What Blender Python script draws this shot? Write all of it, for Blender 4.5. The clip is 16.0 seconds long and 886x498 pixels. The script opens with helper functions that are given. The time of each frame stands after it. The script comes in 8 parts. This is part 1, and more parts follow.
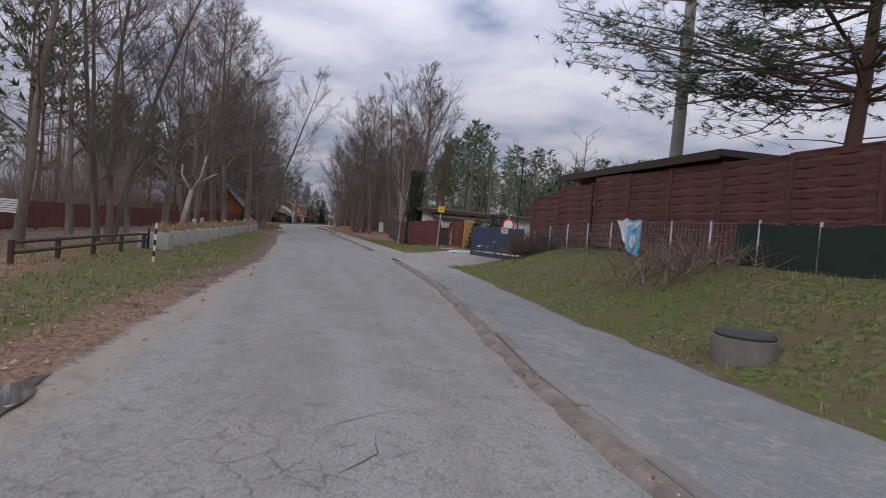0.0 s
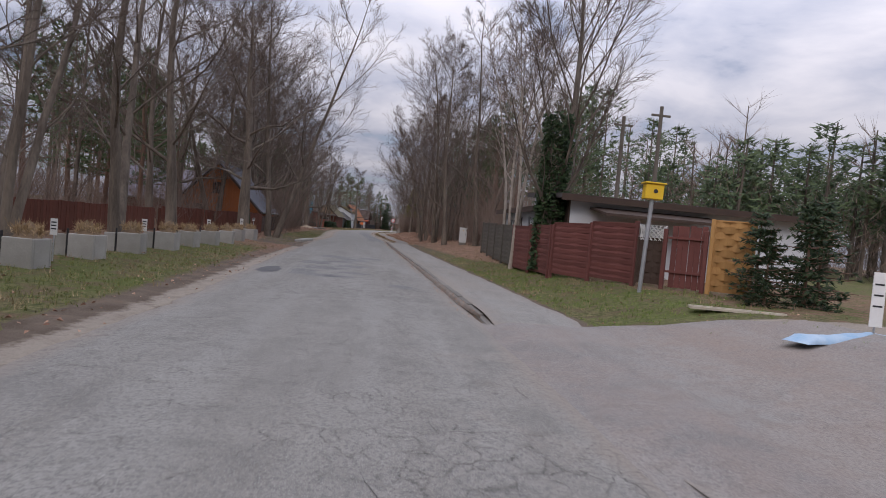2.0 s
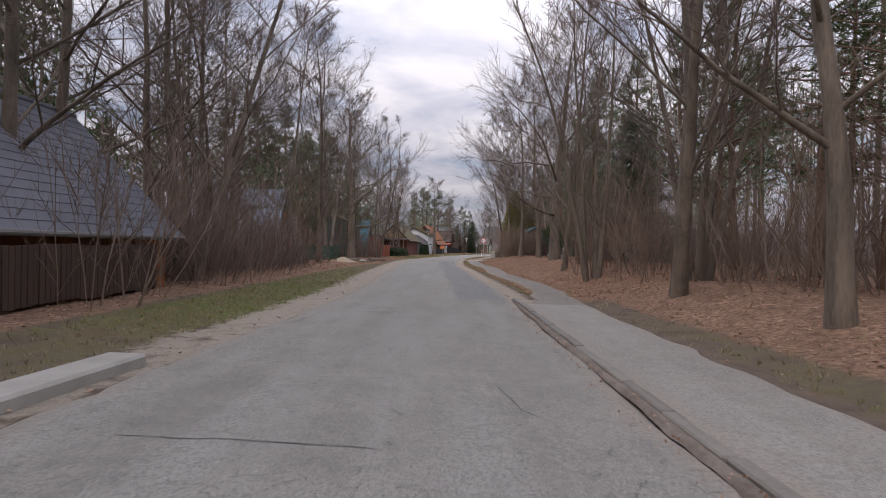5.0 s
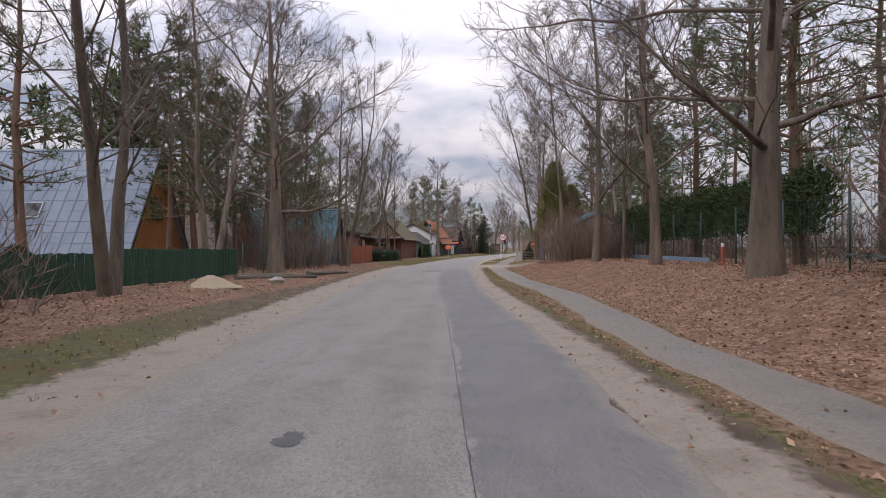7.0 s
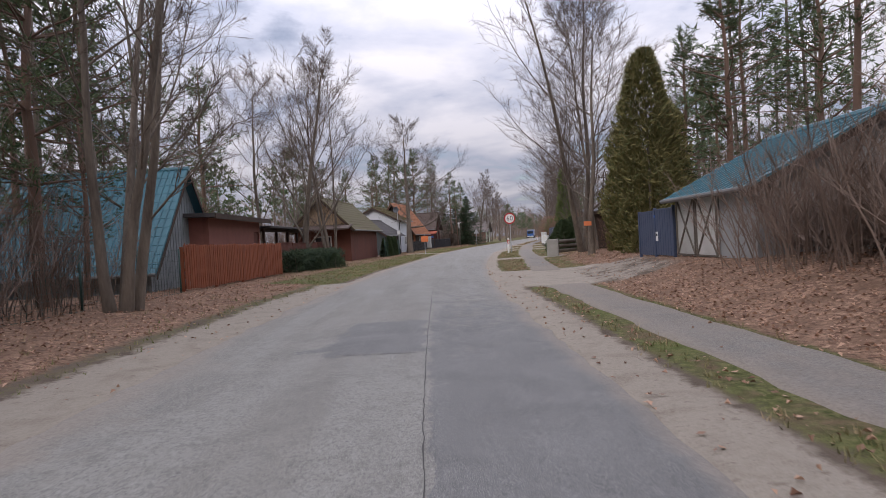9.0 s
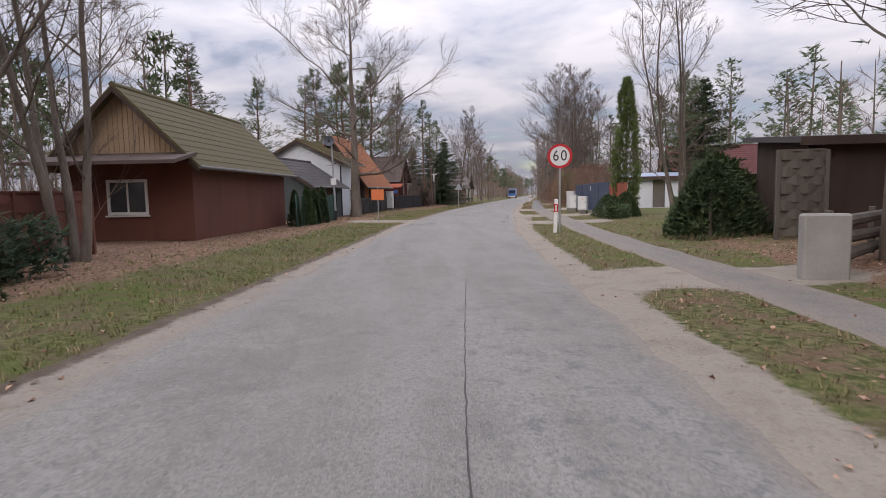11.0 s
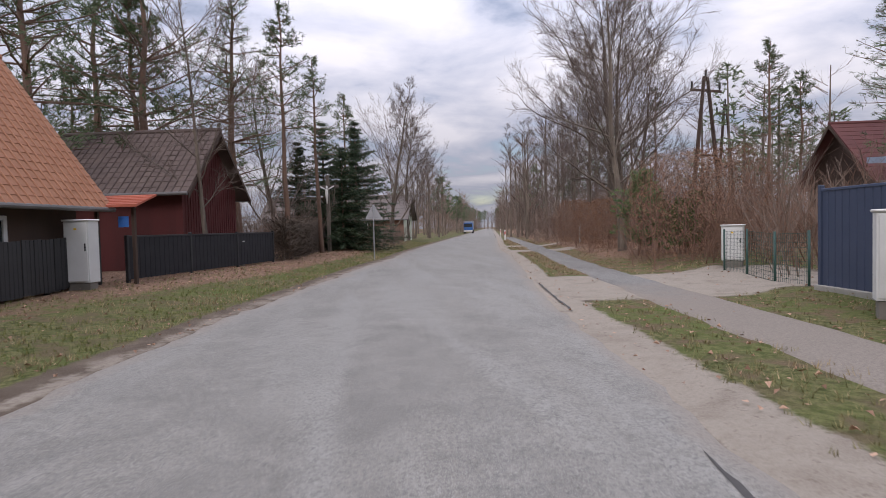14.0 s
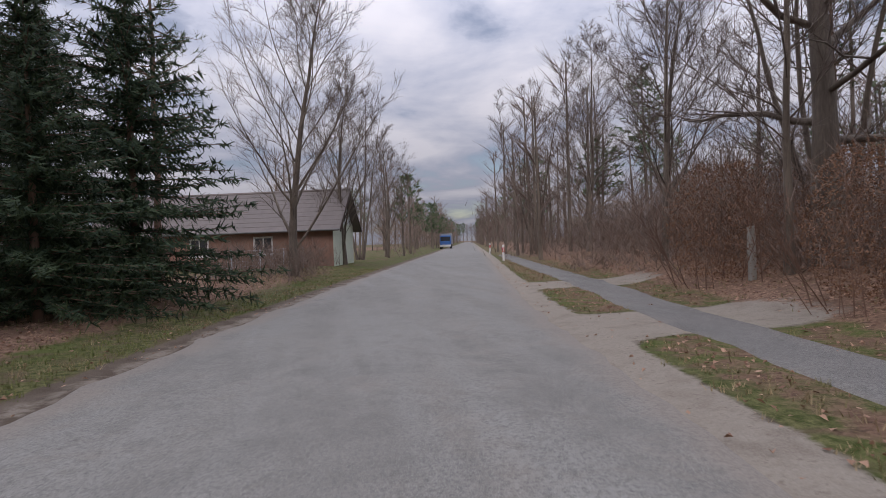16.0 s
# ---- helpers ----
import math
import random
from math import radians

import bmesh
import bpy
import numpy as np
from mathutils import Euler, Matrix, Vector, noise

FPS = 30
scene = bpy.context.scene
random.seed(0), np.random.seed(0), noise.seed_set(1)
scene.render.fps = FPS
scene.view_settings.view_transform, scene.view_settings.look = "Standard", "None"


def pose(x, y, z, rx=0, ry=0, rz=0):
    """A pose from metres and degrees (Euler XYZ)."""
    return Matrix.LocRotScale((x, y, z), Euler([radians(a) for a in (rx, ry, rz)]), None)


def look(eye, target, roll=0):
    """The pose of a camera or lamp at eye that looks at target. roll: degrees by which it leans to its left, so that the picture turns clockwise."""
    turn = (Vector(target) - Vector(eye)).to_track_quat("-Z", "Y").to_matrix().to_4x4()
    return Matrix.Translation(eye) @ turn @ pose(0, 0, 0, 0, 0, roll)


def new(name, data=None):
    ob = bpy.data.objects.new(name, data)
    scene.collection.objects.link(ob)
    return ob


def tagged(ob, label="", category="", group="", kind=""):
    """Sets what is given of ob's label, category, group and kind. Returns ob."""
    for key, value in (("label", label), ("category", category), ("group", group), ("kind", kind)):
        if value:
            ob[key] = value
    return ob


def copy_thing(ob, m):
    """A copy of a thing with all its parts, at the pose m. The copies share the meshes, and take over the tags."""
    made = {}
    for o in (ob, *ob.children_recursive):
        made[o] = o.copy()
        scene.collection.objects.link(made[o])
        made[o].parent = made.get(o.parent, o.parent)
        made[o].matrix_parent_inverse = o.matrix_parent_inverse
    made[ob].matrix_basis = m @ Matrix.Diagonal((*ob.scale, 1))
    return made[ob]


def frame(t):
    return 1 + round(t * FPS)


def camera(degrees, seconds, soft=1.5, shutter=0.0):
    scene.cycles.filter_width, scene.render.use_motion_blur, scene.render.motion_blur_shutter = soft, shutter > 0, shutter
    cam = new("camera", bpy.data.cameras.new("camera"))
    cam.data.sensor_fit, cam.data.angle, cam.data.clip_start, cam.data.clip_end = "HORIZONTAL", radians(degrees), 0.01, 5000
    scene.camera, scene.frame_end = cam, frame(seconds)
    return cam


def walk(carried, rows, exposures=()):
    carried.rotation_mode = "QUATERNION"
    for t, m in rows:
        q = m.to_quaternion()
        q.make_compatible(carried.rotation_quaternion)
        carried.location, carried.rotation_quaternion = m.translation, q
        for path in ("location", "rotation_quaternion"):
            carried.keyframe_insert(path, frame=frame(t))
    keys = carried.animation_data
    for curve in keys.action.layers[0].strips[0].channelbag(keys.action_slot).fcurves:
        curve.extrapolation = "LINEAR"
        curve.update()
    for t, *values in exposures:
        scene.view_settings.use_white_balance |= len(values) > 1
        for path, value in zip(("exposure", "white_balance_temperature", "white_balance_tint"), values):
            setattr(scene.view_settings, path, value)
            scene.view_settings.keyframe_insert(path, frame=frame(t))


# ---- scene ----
cam = camera(74.4, 16.0, soft=0.85, shutter=0.05)
PATH = [
    (0, (0.476, -4.057, 1.31), (0.942, -2.113, 1.249), 5.0),
    (0.5, (1.154, 1.212, 1.315), (1.521, 3.177, 1.242), 4.1),
    (1, (1.689, 6.436, 1.306), (2.022, 8.407, 1.243), 4.2),
    (1.5, (2.002, 11.727, 1.283), (2.302, 13.703, 1.219), 4.1),
    (2, (2.157, 16.885, 1.29), (2.4, 18.869, 1.229), 5.2),
    (2.5, (2.187, 22.135, 1.282), (2.375, 24.125, 1.224), 4.8),
    (3, (2.178, 27.458, 1.297), (2.265, 29.455, 1.235), 3.5),
    (3.5, (2.033, 32.669, 1.305), (2.014, 34.668, 1.262), 1.9),
    (4, (1.989, 37.519, 1.301), (1.957, 39.518, 1.273), 1.5),
    (4.2, (1.949, 39.497, 1.298), (1.916, 41.497, 1.276), 1.5),
    (6.3, (1.629, 61.044, 1.297), (1.57, 63.043, 1.302), 0.3),
    (6.5, (1.579, 63.305, 1.301), (1.518, 65.304, 1.302), 0.3),
    (7, (1.385, 69.295, 1.312), (1.321, 71.294, 1.308), -0.2),
    (7.5, (1.197, 75.265, 1.3), (1.136, 77.264, 1.294), -0.5),
    (8, (0.929, 81.199, 1.296), (0.953, 83.199, 1.311), -1.0),
    (8.5, (0.684, 86.978, 1.3), (0.701, 88.978, 1.281), -2.9),
    (9, (0.506, 92.94, 1.291), (0.534, 94.94, 1.256), -3.2),
    (9.5, (0.483, 98.627, 1.294), (0.525, 100.625, 1.238), -2.5),
    (10, (0.426, 104.49, 1.297), (0.512, 106.484, 1.171), -1.2),
    (10.2, (0.459, 106.812, 1.299), (0.554, 108.802, 1.129), -1.1),
    (12.3, (2.277, 130.704, 1.304), (2.46, 132.686, 1.109), -1.2),
    (12.5, (2.579, 132.918, 1.303), (2.768, 134.899, 1.104), -1.3),
    (13, (3.461, 138.25, 1.308), (3.687, 140.226, 1.102), -1.2),
    (13.5, (4.319, 143.235, 1.291), (4.555, 145.208, 1.07), -0.3),
    (14, (5.458, 148.632, 1.296), (5.765, 150.608, 1.224), -1.4),
    (14.5, (6.643, 153.917, 1.299), (6.969, 155.89, 1.269), -1.8),
    (15, (7.66, 159.291, 1.3), (8.055, 161.251, 1.277), -1.9),
    (15.5, (8.699, 164.61, 1.302), (9.092, 166.571, 1.283), -2.0),
    (16, (9.906, 169.874, 1.304), (10.287, 171.838, 1.278), -2.2),
]
# the camera opens and closes its iris on the way, and warms a little under the trees
EXPOSURES = [(t, stops - 0.09, kelvin, 20) for t, stops, kelvin in ((0, -0.25, 6350), (0.5, 0.12, 6350), (1, 0.08, 6300), (1.5, -0.02, 6350), (2, -0.1, 6500), (2.5, -0.14, 6650), (3, -0.16, 6700), (4.2, 0.02, 6750), (6.5, 0.24, 6800), (7.5, 0.24, 6750), (8, 0.06, 6550), (8.5, 0.04, 6500), (9, 0.15, 6600), (10.2, 0.22, 6750), (13.5, 0.18, 6650), (15, 0.12, 6500), (15.5, -0.05, 6500), (16, -0.2, 6500))]
walk(cam, [(t, look(eye, target, roll)) for t, eye, target, roll in PATH], EXPOSURES)

# ---- sky and sun ----
world = bpy.data.worlds.new("world")
scene.world = world
world.use_nodes = True
wn, wl = world.node_tree.nodes, world.node_tree.links
wn.clear()
w_out = wn.new("ShaderNodeOutputWorld")
w_bg = wn.new("ShaderNodeBackground")
w_sky = wn.new("ShaderNodeTexSky")
w_sky.sky_type, w_sky.sun_disc = "NISHITA", False
w_sky.sun_elevation, w_sky.sun_rotation = radians(28), radians(215)
w_tc = wn.new("ShaderNodeTexCoord")
w_sep = wn.new("ShaderNodeSeparateXYZ")
wl.new(w_tc.outputs["Generated"], w_sep.inputs[0])


def wmath(op, a, b):
    n = wn.new("ShaderNodeMath")
    n.operation = op
    for i, v in enumerate((a, b)):
        if isinstance(v, (int, float)):
            n.inputs[i].default_value = v
        else:
            wl.new(v, n.inputs[i])
    return n.outputs[0]


up = wmath("MAXIMUM", w_sep.outputs["Z"], 0.0)
flat = wmath("ADD", up, 0.16)
w_div = wn.new("ShaderNodeVectorMath")
w_div.operation = "DIVIDE"
w_com = wn.new("ShaderNodeCombineXYZ")
for i in range(3):
    wl.new(flat, w_com.inputs[i])
wl.new(w_tc.outputs["Generated"], w_div.inputs[0])
wl.new(w_com.outputs[0], w_div.inputs[1])
w_noise = wn.new("ShaderNodeTexNoise")
w_noise.inputs["Scale"].default_value, w_noise.inputs["Detail"].default_value = 1.7, 8.0
w_noise.inputs["Roughness"].default_value, w_noise.inputs["Distortion"].default_value = 0.52, 0.25
wl.new(w_div.outputs[0], w_noise.inputs["Vector"])
w_tone = wn.new("ShaderNodeValToRGB")
w_tone.color_ramp.elements[0].position, w_tone.color_ramp.elements[0].color = 0.36, (0.50, 0.58, 0.73, 1)
w_tone.color_ramp.elements[1].position, w_tone.color_ramp.elements[1].color = 0.62, (0.94, 0.975, 1.04, 1)
wl.new(w_noise.outputs["Fac"], w_tone.inputs["Fac"])
# an overcast sky is brightest overhead
over = wmath("ADD", wmath("MULTIPLY", up, 2.05), 0.385)
w_mul = wn.new("ShaderNodeVectorMath")
w_mul.operation = "SCALE"
wl.new(w_tone.outputs["Color"], w_mul.inputs[0])
wl.new(over, w_mul.inputs["Scale"])
w_blue = wn.new("ShaderNodeVectorMath")
w_blue.operation = "SCALE"
w_blue.inputs["Scale"].default_value = 0.08
wl.new(w_sky.outputs["Color"], w_blue.inputs[0])
w_mask = wn.new("ShaderNodeMapRange")
w_mask.inputs["From Min"].default_value, w_mask.inputs["From Max"].default_value = 0.26, 0.44
wl.new(w_noise.outputs["Fac"], w_mask.inputs["Value"])
w_mix = wn.new("ShaderNodeMix")
w_mix.data_type = "RGBA"
wl.new(w_mask.outputs[0], w_mix.inputs["Factor"])
wl.new(w_blue.outputs[0], w_mix.inputs["A"])
wl.new(w_mul.outputs[0], w_mix.inputs["B"])
wl.new(w_mix.outputs["Result"], w_bg.inputs["Color"])
w_bg.inputs["Strength"].default_value = 1.0
wl.new(w_bg.outputs[0], w_out.inputs["Surface"])

sun = new("sun", bpy.data.lights.new("sun", "SUN"))
sun.data.energy, sun.data.angle, sun.data.color = 0.9, radians(25), (1.0, 0.95, 0.88)
sun.matrix_world = look((0, 0, 60), (34, 62, 12))

# ---- materials ----
MATS = {}


def mat(name, c1, c2=None, scale=3.0, fine=45.0, rough=0.8, bump=0.25, metal=0.0, stretch=(1, 1, 1), vary=0.12, contrast=0.35, spec=0.4, alpha=None):
    """A two-tone material with a coarse stain, a fine grain and relief; each object's tone differs a little."""
    if name in MATS:
        return MATS[name]
    c2 = c2 or tuple(v * 0.7 for v in c1)
    m = MATS[name] = bpy.data.materials.new(name)
    m.use_nodes = True
    n, l = m.node_tree.nodes, m.node_tree.links
    b = n["Principled BSDF"]
    tc, mp = n.new("ShaderNodeTexCoord"), n.new("ShaderNodeMapping")
    mp.inputs["Scale"].default_value = stretch
    l.new(tc.outputs["Object"], mp.inputs["Vector"])
    a, f = n.new("ShaderNodeTexNoise"), n.new("ShaderNodeTexNoise")
    for t, s, d in ((a, scale, 4.0), (f, fine, 3.0)):
        t.inputs["Scale"].default_value, t.inputs["Detail"].default_value = s, d
        l.new(mp.outputs[0], t.inputs["Vector"])
    add = n.new("ShaderNodeMath")
    add.operation = "MULTIPLY_ADD"
    add.inputs[1].default_value = 0.45
    l.new(f.outputs["Fac"], add.inputs[0])
    l.new(a.outputs["Fac"], add.inputs[2])
    r = n.new("ShaderNodeMapRange")
    r.inputs["From Min"].default_value, r.inputs["From Max"].default_value = 0.72 - contrast, 0.72 + contrast
    l.new(add.outputs[0], r.inputs["Value"])
    mix = n.new("ShaderNodeMix")
    mix.data_type = "RGBA"
    mix.inputs["A"].default_value, mix.inputs["B"].default_value = (*c1, 1), (*c2, 1)
    l.new(r.outputs[0], mix.inputs["Factor"])
    oi, hsv, mr = n.new("ShaderNodeObjectInfo"), n.new("ShaderNodeHueSaturation"), n.new("ShaderNodeMapRange")
    mr.inputs["To Min"].default_value, mr.inputs["To Max"].default_value = 1 - vary, 1 + vary
    l.new(oi.outputs["Random"], mr.inputs["Value"])
    l.new(mr.outputs[0], hsv.inputs["Value"])
    l.new(mix.outputs["Result"], hsv.inputs["Color"])
    l.new(hsv.outputs[0], b.inputs["Base Color"])
    b.inputs["Roughness"].default_value, b.inputs["Metallic"].default_value = rough, metal
    b.inputs["Specular IOR Level"].default_value = spec
    if bump:
        bp = n.new("ShaderNodeBump")
        bp.inputs["Strength"].default_value, bp.inputs["Distance"].default_value = bump, 0.02
        l.new(add.outputs[0], bp.inputs["Height"])
        l.new(bp.outputs[0], b.inputs["Normal"])
    return m


def leafy(name, c1, c2, rough=0.7):
    """Leaves, needles and blades: every one has a tone of its own, and lets some light through."""
    if name in MATS:
        return MATS[name]
    m = MATS[name] = bpy.data.materials.new(name)
    m.use_nodes = True
    n, l = m.node_tree.nodes, m.node_tree.links
    b = n["Principled BSDF"]
    g = n.new("ShaderNodeNewGeometry")
    ramp = n.new("ShaderNodeValToRGB")
    ramp.color_ramp.elements[0].color, ramp.color_ramp.elements[1].color = (*c1, 1), (*c2, 1)
    l.new(g.outputs["Random Per Island"], ramp.inputs["Fac"])
    l.new(ramp.outputs[0], b.inputs["Base Color"])
    b.inputs["Roughness"].default_value = rough
    b.inputs["Specular IOR Level"].default_value = 0.25
    return m


def mixer(n, l, fac, a, b):
    x = n.new("ShaderNodeMix")
    x.data_type = "RGBA"
    for key, v in (("Factor", fac), ("A", a), ("B", b)):
        if isinstance(v, (tuple, list)):
            x.inputs[key].default_value = (*v, 1)
        elif isinstance(v, (int, float)):
            x.inputs[key].default_value = v
        else:
            l.new(v, x.inputs[key])
    return x.outputs["Result"]


def ranged(n, l, v, a, b, c=0.0, d=1.0):
    x = n.new("ShaderNodeMapRange")
    for key, val in (("From Min", a), ("From Max", b), ("To Min", c), ("To Max", d)):
        x.inputs[key].default_value = val
    l.new(v, x.inputs["Value"])
    return x.outputs[0]


def noised(n, l, vec, scale, detail=4.0, dist=0.0, rough=0.5):
    x = n.new("ShaderNodeTexNoise")
    x.inputs["Scale"].default_value, x.inputs["Detail"].default_value = scale, detail
    x.inputs["Distortion"].default_value, x.inputs["Roughness"].default_value = dist, rough
    l.new(vec, x.inputs["Vector"])
    return x.outputs["Fac"]


def calc(n, l, op, a, b):
    x = n.new("ShaderNodeMath")
    x.operation = op
    for i, v in enumerate((a, b)):
        if isinstance(v, (int, float)):
            x.inputs[i].default_value = v
        else:
            l.new(v, x.inputs[i])
    return x.outputs[0]


def bumped(n, l, b, h, strength, distance):
    x = n.new("ShaderNodeBump")
    x.inputs["Strength"].default_value, x.inputs["Distance"].default_value = strength, distance
    l.new(h, x.inputs["Height"])
    l.new(x.outputs[0], b.inputs["Normal"])


def ground_material():
    m = bpy.data.materials.new("ground")
    m.use_nodes = True
    n, l = m.node_tree.nodes, m.node_tree.links
    b = n["Principled BSDF"]
    g, at = n.new("ShaderNodeNewGeometry"), n.new("ShaderNodeAttribute")
    at.attribute_name = "kind"
    sep = n.new("ShaderNodeSeparateColor")
    l.new(at.outputs["Color"], sep.inputs[0])
    pos = g.outputs["Position"]
    big, mid, fine, tiny = noised(n, l, pos, 0.35), noised(n, l, pos, 2.2, 6, 0.4), noised(n, l, pos, 11, 6, 0.3, 0.65), noised(n, l, pos, 60, 3, 0, 0.7)
    rag = calc(n, l, "ADD", calc(n, l, "MULTIPLY", mid, 0.9), calc(n, l, "MULTIPLY", fine, 0.6))

    def share(v):
        return ranged(n, l, calc(n, l, "ADD", v, calc(n, l, "SUBTRACT", rag, 0.75)), 0.38, 0.64)

    speck = ranged(n, l, tiny, 0.35, 0.7)
    dirt = mixer(n, l, ranged(n, l, mid, 0.3, 0.7), (0.085, 0.064, 0.047), (0.165, 0.13, 0.10))
    dirt = mixer(n, l, calc(n, l, "MULTIPLY", speck, 0.4), dirt, (0.20, 0.16, 0.125))
    grass = mixer(n, l, ranged(n, l, fine, 0.38, 0.6), (0.05, 0.065, 0.018), (0.19, 0.175, 0.08))
    grass = mixer(n, l, ranged(n, l, big, 0.42, 0.62, 0, 0.7), grass, mixer(n, l, speck, (0.065, 0.10, 0.02), (0.15, 0.175, 0.05)))
    grass = mixer(n, l, ranged(n, l, mid, 0.47, 0.62, 0, 0.85), grass, mixer(n, l, speck, (0.075, 0.055, 0.034), (0.24, 0.18, 0.11)))
    grass = mixer(n, l, ranged(n, l, tiny, 0.5, 0.62, 0, 0.6), grass, (0.05, 0.045, 0.022))
    vor = n.new("ShaderNodeTexVoronoi")
    vor.inputs["Scale"].default_value = 24.0
    bent = n.new("ShaderNodeTexNoise")
    bent.inputs["Scale"].default_value, bent.inputs["Detail"].default_value = 14.0, 3.0
    l.new(pos, bent.inputs["Vector"])
    mv = n.new("ShaderNodeVectorMath")
    mv.operation = "MULTIPLY_ADD"
    mv.inputs[1].default_value = (0.14, 0.14, 0.0)
    l.new(bent.outputs["Color"], mv.inputs[0])
    l.new(pos, mv.inputs[2])
    l.new(mv.outputs[0], vor.inputs["Vector"])
    ramp = n.new("ShaderNodeValToRGB")
    e = ramp.color_ramp.elements
    e[0].color, e[1].color = (0.13, 0.072, 0.05, 1), (0.42, 0.27, 0.185, 1)
    sepv = n.new("ShaderNodeSeparateColor")
    l.new(vor.outputs["Color"], sepv.inputs[0])
    l.new(sepv.outputs[0], ramp.inputs["Fac"])
    leaf = mixer(n, l, ranged(n, l, mid, 0.35, 0.75), ramp.outputs[0], (0.17, 0.105, 0.07))
    leaf = mixer(n, l, ranged(n, l, fine, 0.52, 0.66, 0, 0.75), leaf, (0.07, 0.046, 0.033))
    sand = mixer(n, l, ranged(n, l, fine, 0.3, 0.7), (0.24, 0.205, 0.162), (0.35, 0.305, 0.25))
    sand = mixer(n, l, ranged(n, l, mid, 0.5, 0.75), sand, (0.20, 0.165, 0.13))
    sand = mixer(n, l, calc(n, l, "MULTIPLY", speck, 0.5), sand, (0.40, 0.355, 0.30))
    sand = mixer(n, l, ranged(n, l, fine, 0.56, 0.68, 0, 0.6), sand, (0.13, 0.10, 0.075))
    col = mixer(n, l, share(sep.outputs[0]), dirt, grass)
    col = mixer(n, l, share(sep.outputs[1]), col, leaf)
    col = mixer(n, l, share(sep.outputs[2]), col, sand)
    l.new(col, b.inputs["Base Color"])
    b.inputs["Roughness"].default_value = 0.95
    b.inputs["Specular IOR Level"].default_value = 0.12
    bumped(n, l, b, calc(n, l, "ADD", calc(n, l, "MULTIPLY", fine, 0.6), calc(n, l, "MULTIPLY", tiny, 0.4)), 0.8, 0.04)
    return m


def asphalt_material(name, tone, crack, dusty=(0.30, 0.262, 0.222), warm=(1.0, 0.942, 0.825)):
    """Worn asphalt: the attribute 'kind' holds dark patches, dust and how far it is crazed."""
    m = bpy.data.materials.new(name)
    m.use_nodes = True
    n, l = m.node_tree.nodes, m.node_tree.links
    b = n["Principled BSDF"]
    g, at = n.new("ShaderNodeNewGeometry"), n.new("ShaderNodeAttribute")
    at.attribute_name = "kind"
    sep = n.new("ShaderNodeSeparateColor")
    l.new(at.outputs["Color"], sep.inputs[0])
    pos = g.outputs["Position"]
    mp = n.new("ShaderNodeMapping")
    mp.inputs["Scale"].default_value = (1.0, 0.10, 1.0)
    l.new(pos, mp.inputs["Vector"])
    streak = noised(n, l, mp.outputs[0], 1.6, 5, 0.3)
    big, mid, blot = noised(n, l, pos, 0.28, 3), noised(n, l, pos, 1.3, 6, 0.8, 0.6), noised(n, l, pos, 5.0, 5, 0.5, 0.6)
    grit, stone = noised(n, l, pos, 38, 5, 0, 0.7), noised(n, l, pos, 150, 2, 0, 0.8)

    def shade(k, tint=warm):
        return tuple(v * tone * k for v in tint)

    col = mixer(n, l, ranged(n, l, mid, 0.36, 0.64), shade(0.74), shade(1.1))
    col = mixer(n, l, ranged(n, l, big, 0.35, 0.65, 0, 0.5), col, shade(1.14))
    col = mixer(n, l, ranged(n, l, streak, 0.42, 0.62, 0, 0.6), col, shade(1.3, (1, 0.97, 0.88)))
    col = mixer(n, l, ranged(n, l, blot, 0.52, 0.66, 0, 0.42), col, shade(0.62))
    col = mixer(n, l, ranged(n, l, noised(n, l, pos, 17.0, 4, 0.3, 0.65), 0.5, 0.68, 0, 0.4), col, shade(0.58))
    # darker, bluer asphalt with a broken edge: newer patches on the road, the pavement's first stretch
    patch = ranged(n, l, calc(n, l, "ADD", sep.outputs[0], calc(n, l, "ADD", calc(n, l, "MULTIPLY", calc(n, l, "SUBTRACT", blot, 0.5), 1.1), calc(n, l, "MULTIPLY", calc(n, l, "SUBTRACT", noised(n, l, pos, 13.0, 5, 0.6, 0.65), 0.5), 1.0))), 0.40, 0.52)
    col = mixer(n, l, calc(n, l, "MULTIPLY", patch, 0.88), col, mixer(n, l, ranged(n, l, mid, 0.3, 0.7), shade(0.50, (0.97, 0.985, 1.0)), shade(0.80, (0.98, 0.985, 0.98))))
    # chippings
    col = mixer(n, l, ranged(n, l, grit, 0.45, 0.62, 0, 0.75), col, shade(0.5, (1, 0.985, 0.94)))
    col = mixer(n, l, ranged(n, l, stone, 0.52, 0.64, 0, 0.85), col, shade(1.75, (1, 0.97, 0.89)))
    rag = calc(n, l, "ADD", sep.outputs[1], calc(n, l, "SUBTRACT", calc(n, l, "ADD", calc(n, l, "MULTIPLY", mid, 0.7), calc(n, l, "MULTIPLY", blot, 0.5)), 0.6))
    col = mixer(n, l, ranged(n, l, rag, 0.35, 0.9, 0, 0.85), col, mixer(n, l, ranged(n, l, grit, 0.4, 0.65), dusty, tuple(v * 0.72 for v in dusty)))
    # cracks: bent cell borders, where the surface is crazed
    warp = n.new("ShaderNodeTexNoise")
    warp.inputs["Scale"].default_value, warp.inputs["Detail"].default_value = 6.0, 6.0
    warp.inputs["Roughness"].default_value = 0.7
    l.new(pos, warp.inputs["Vector"])
    mv = n.new("ShaderNodeVectorMath")
    mv.operation = "MULTIPLY_ADD"
    mv.inputs[1].default_value = (0.16, 0.16, 0.0)
    l.new(warp.outputs["Color"], mv.inputs[0])
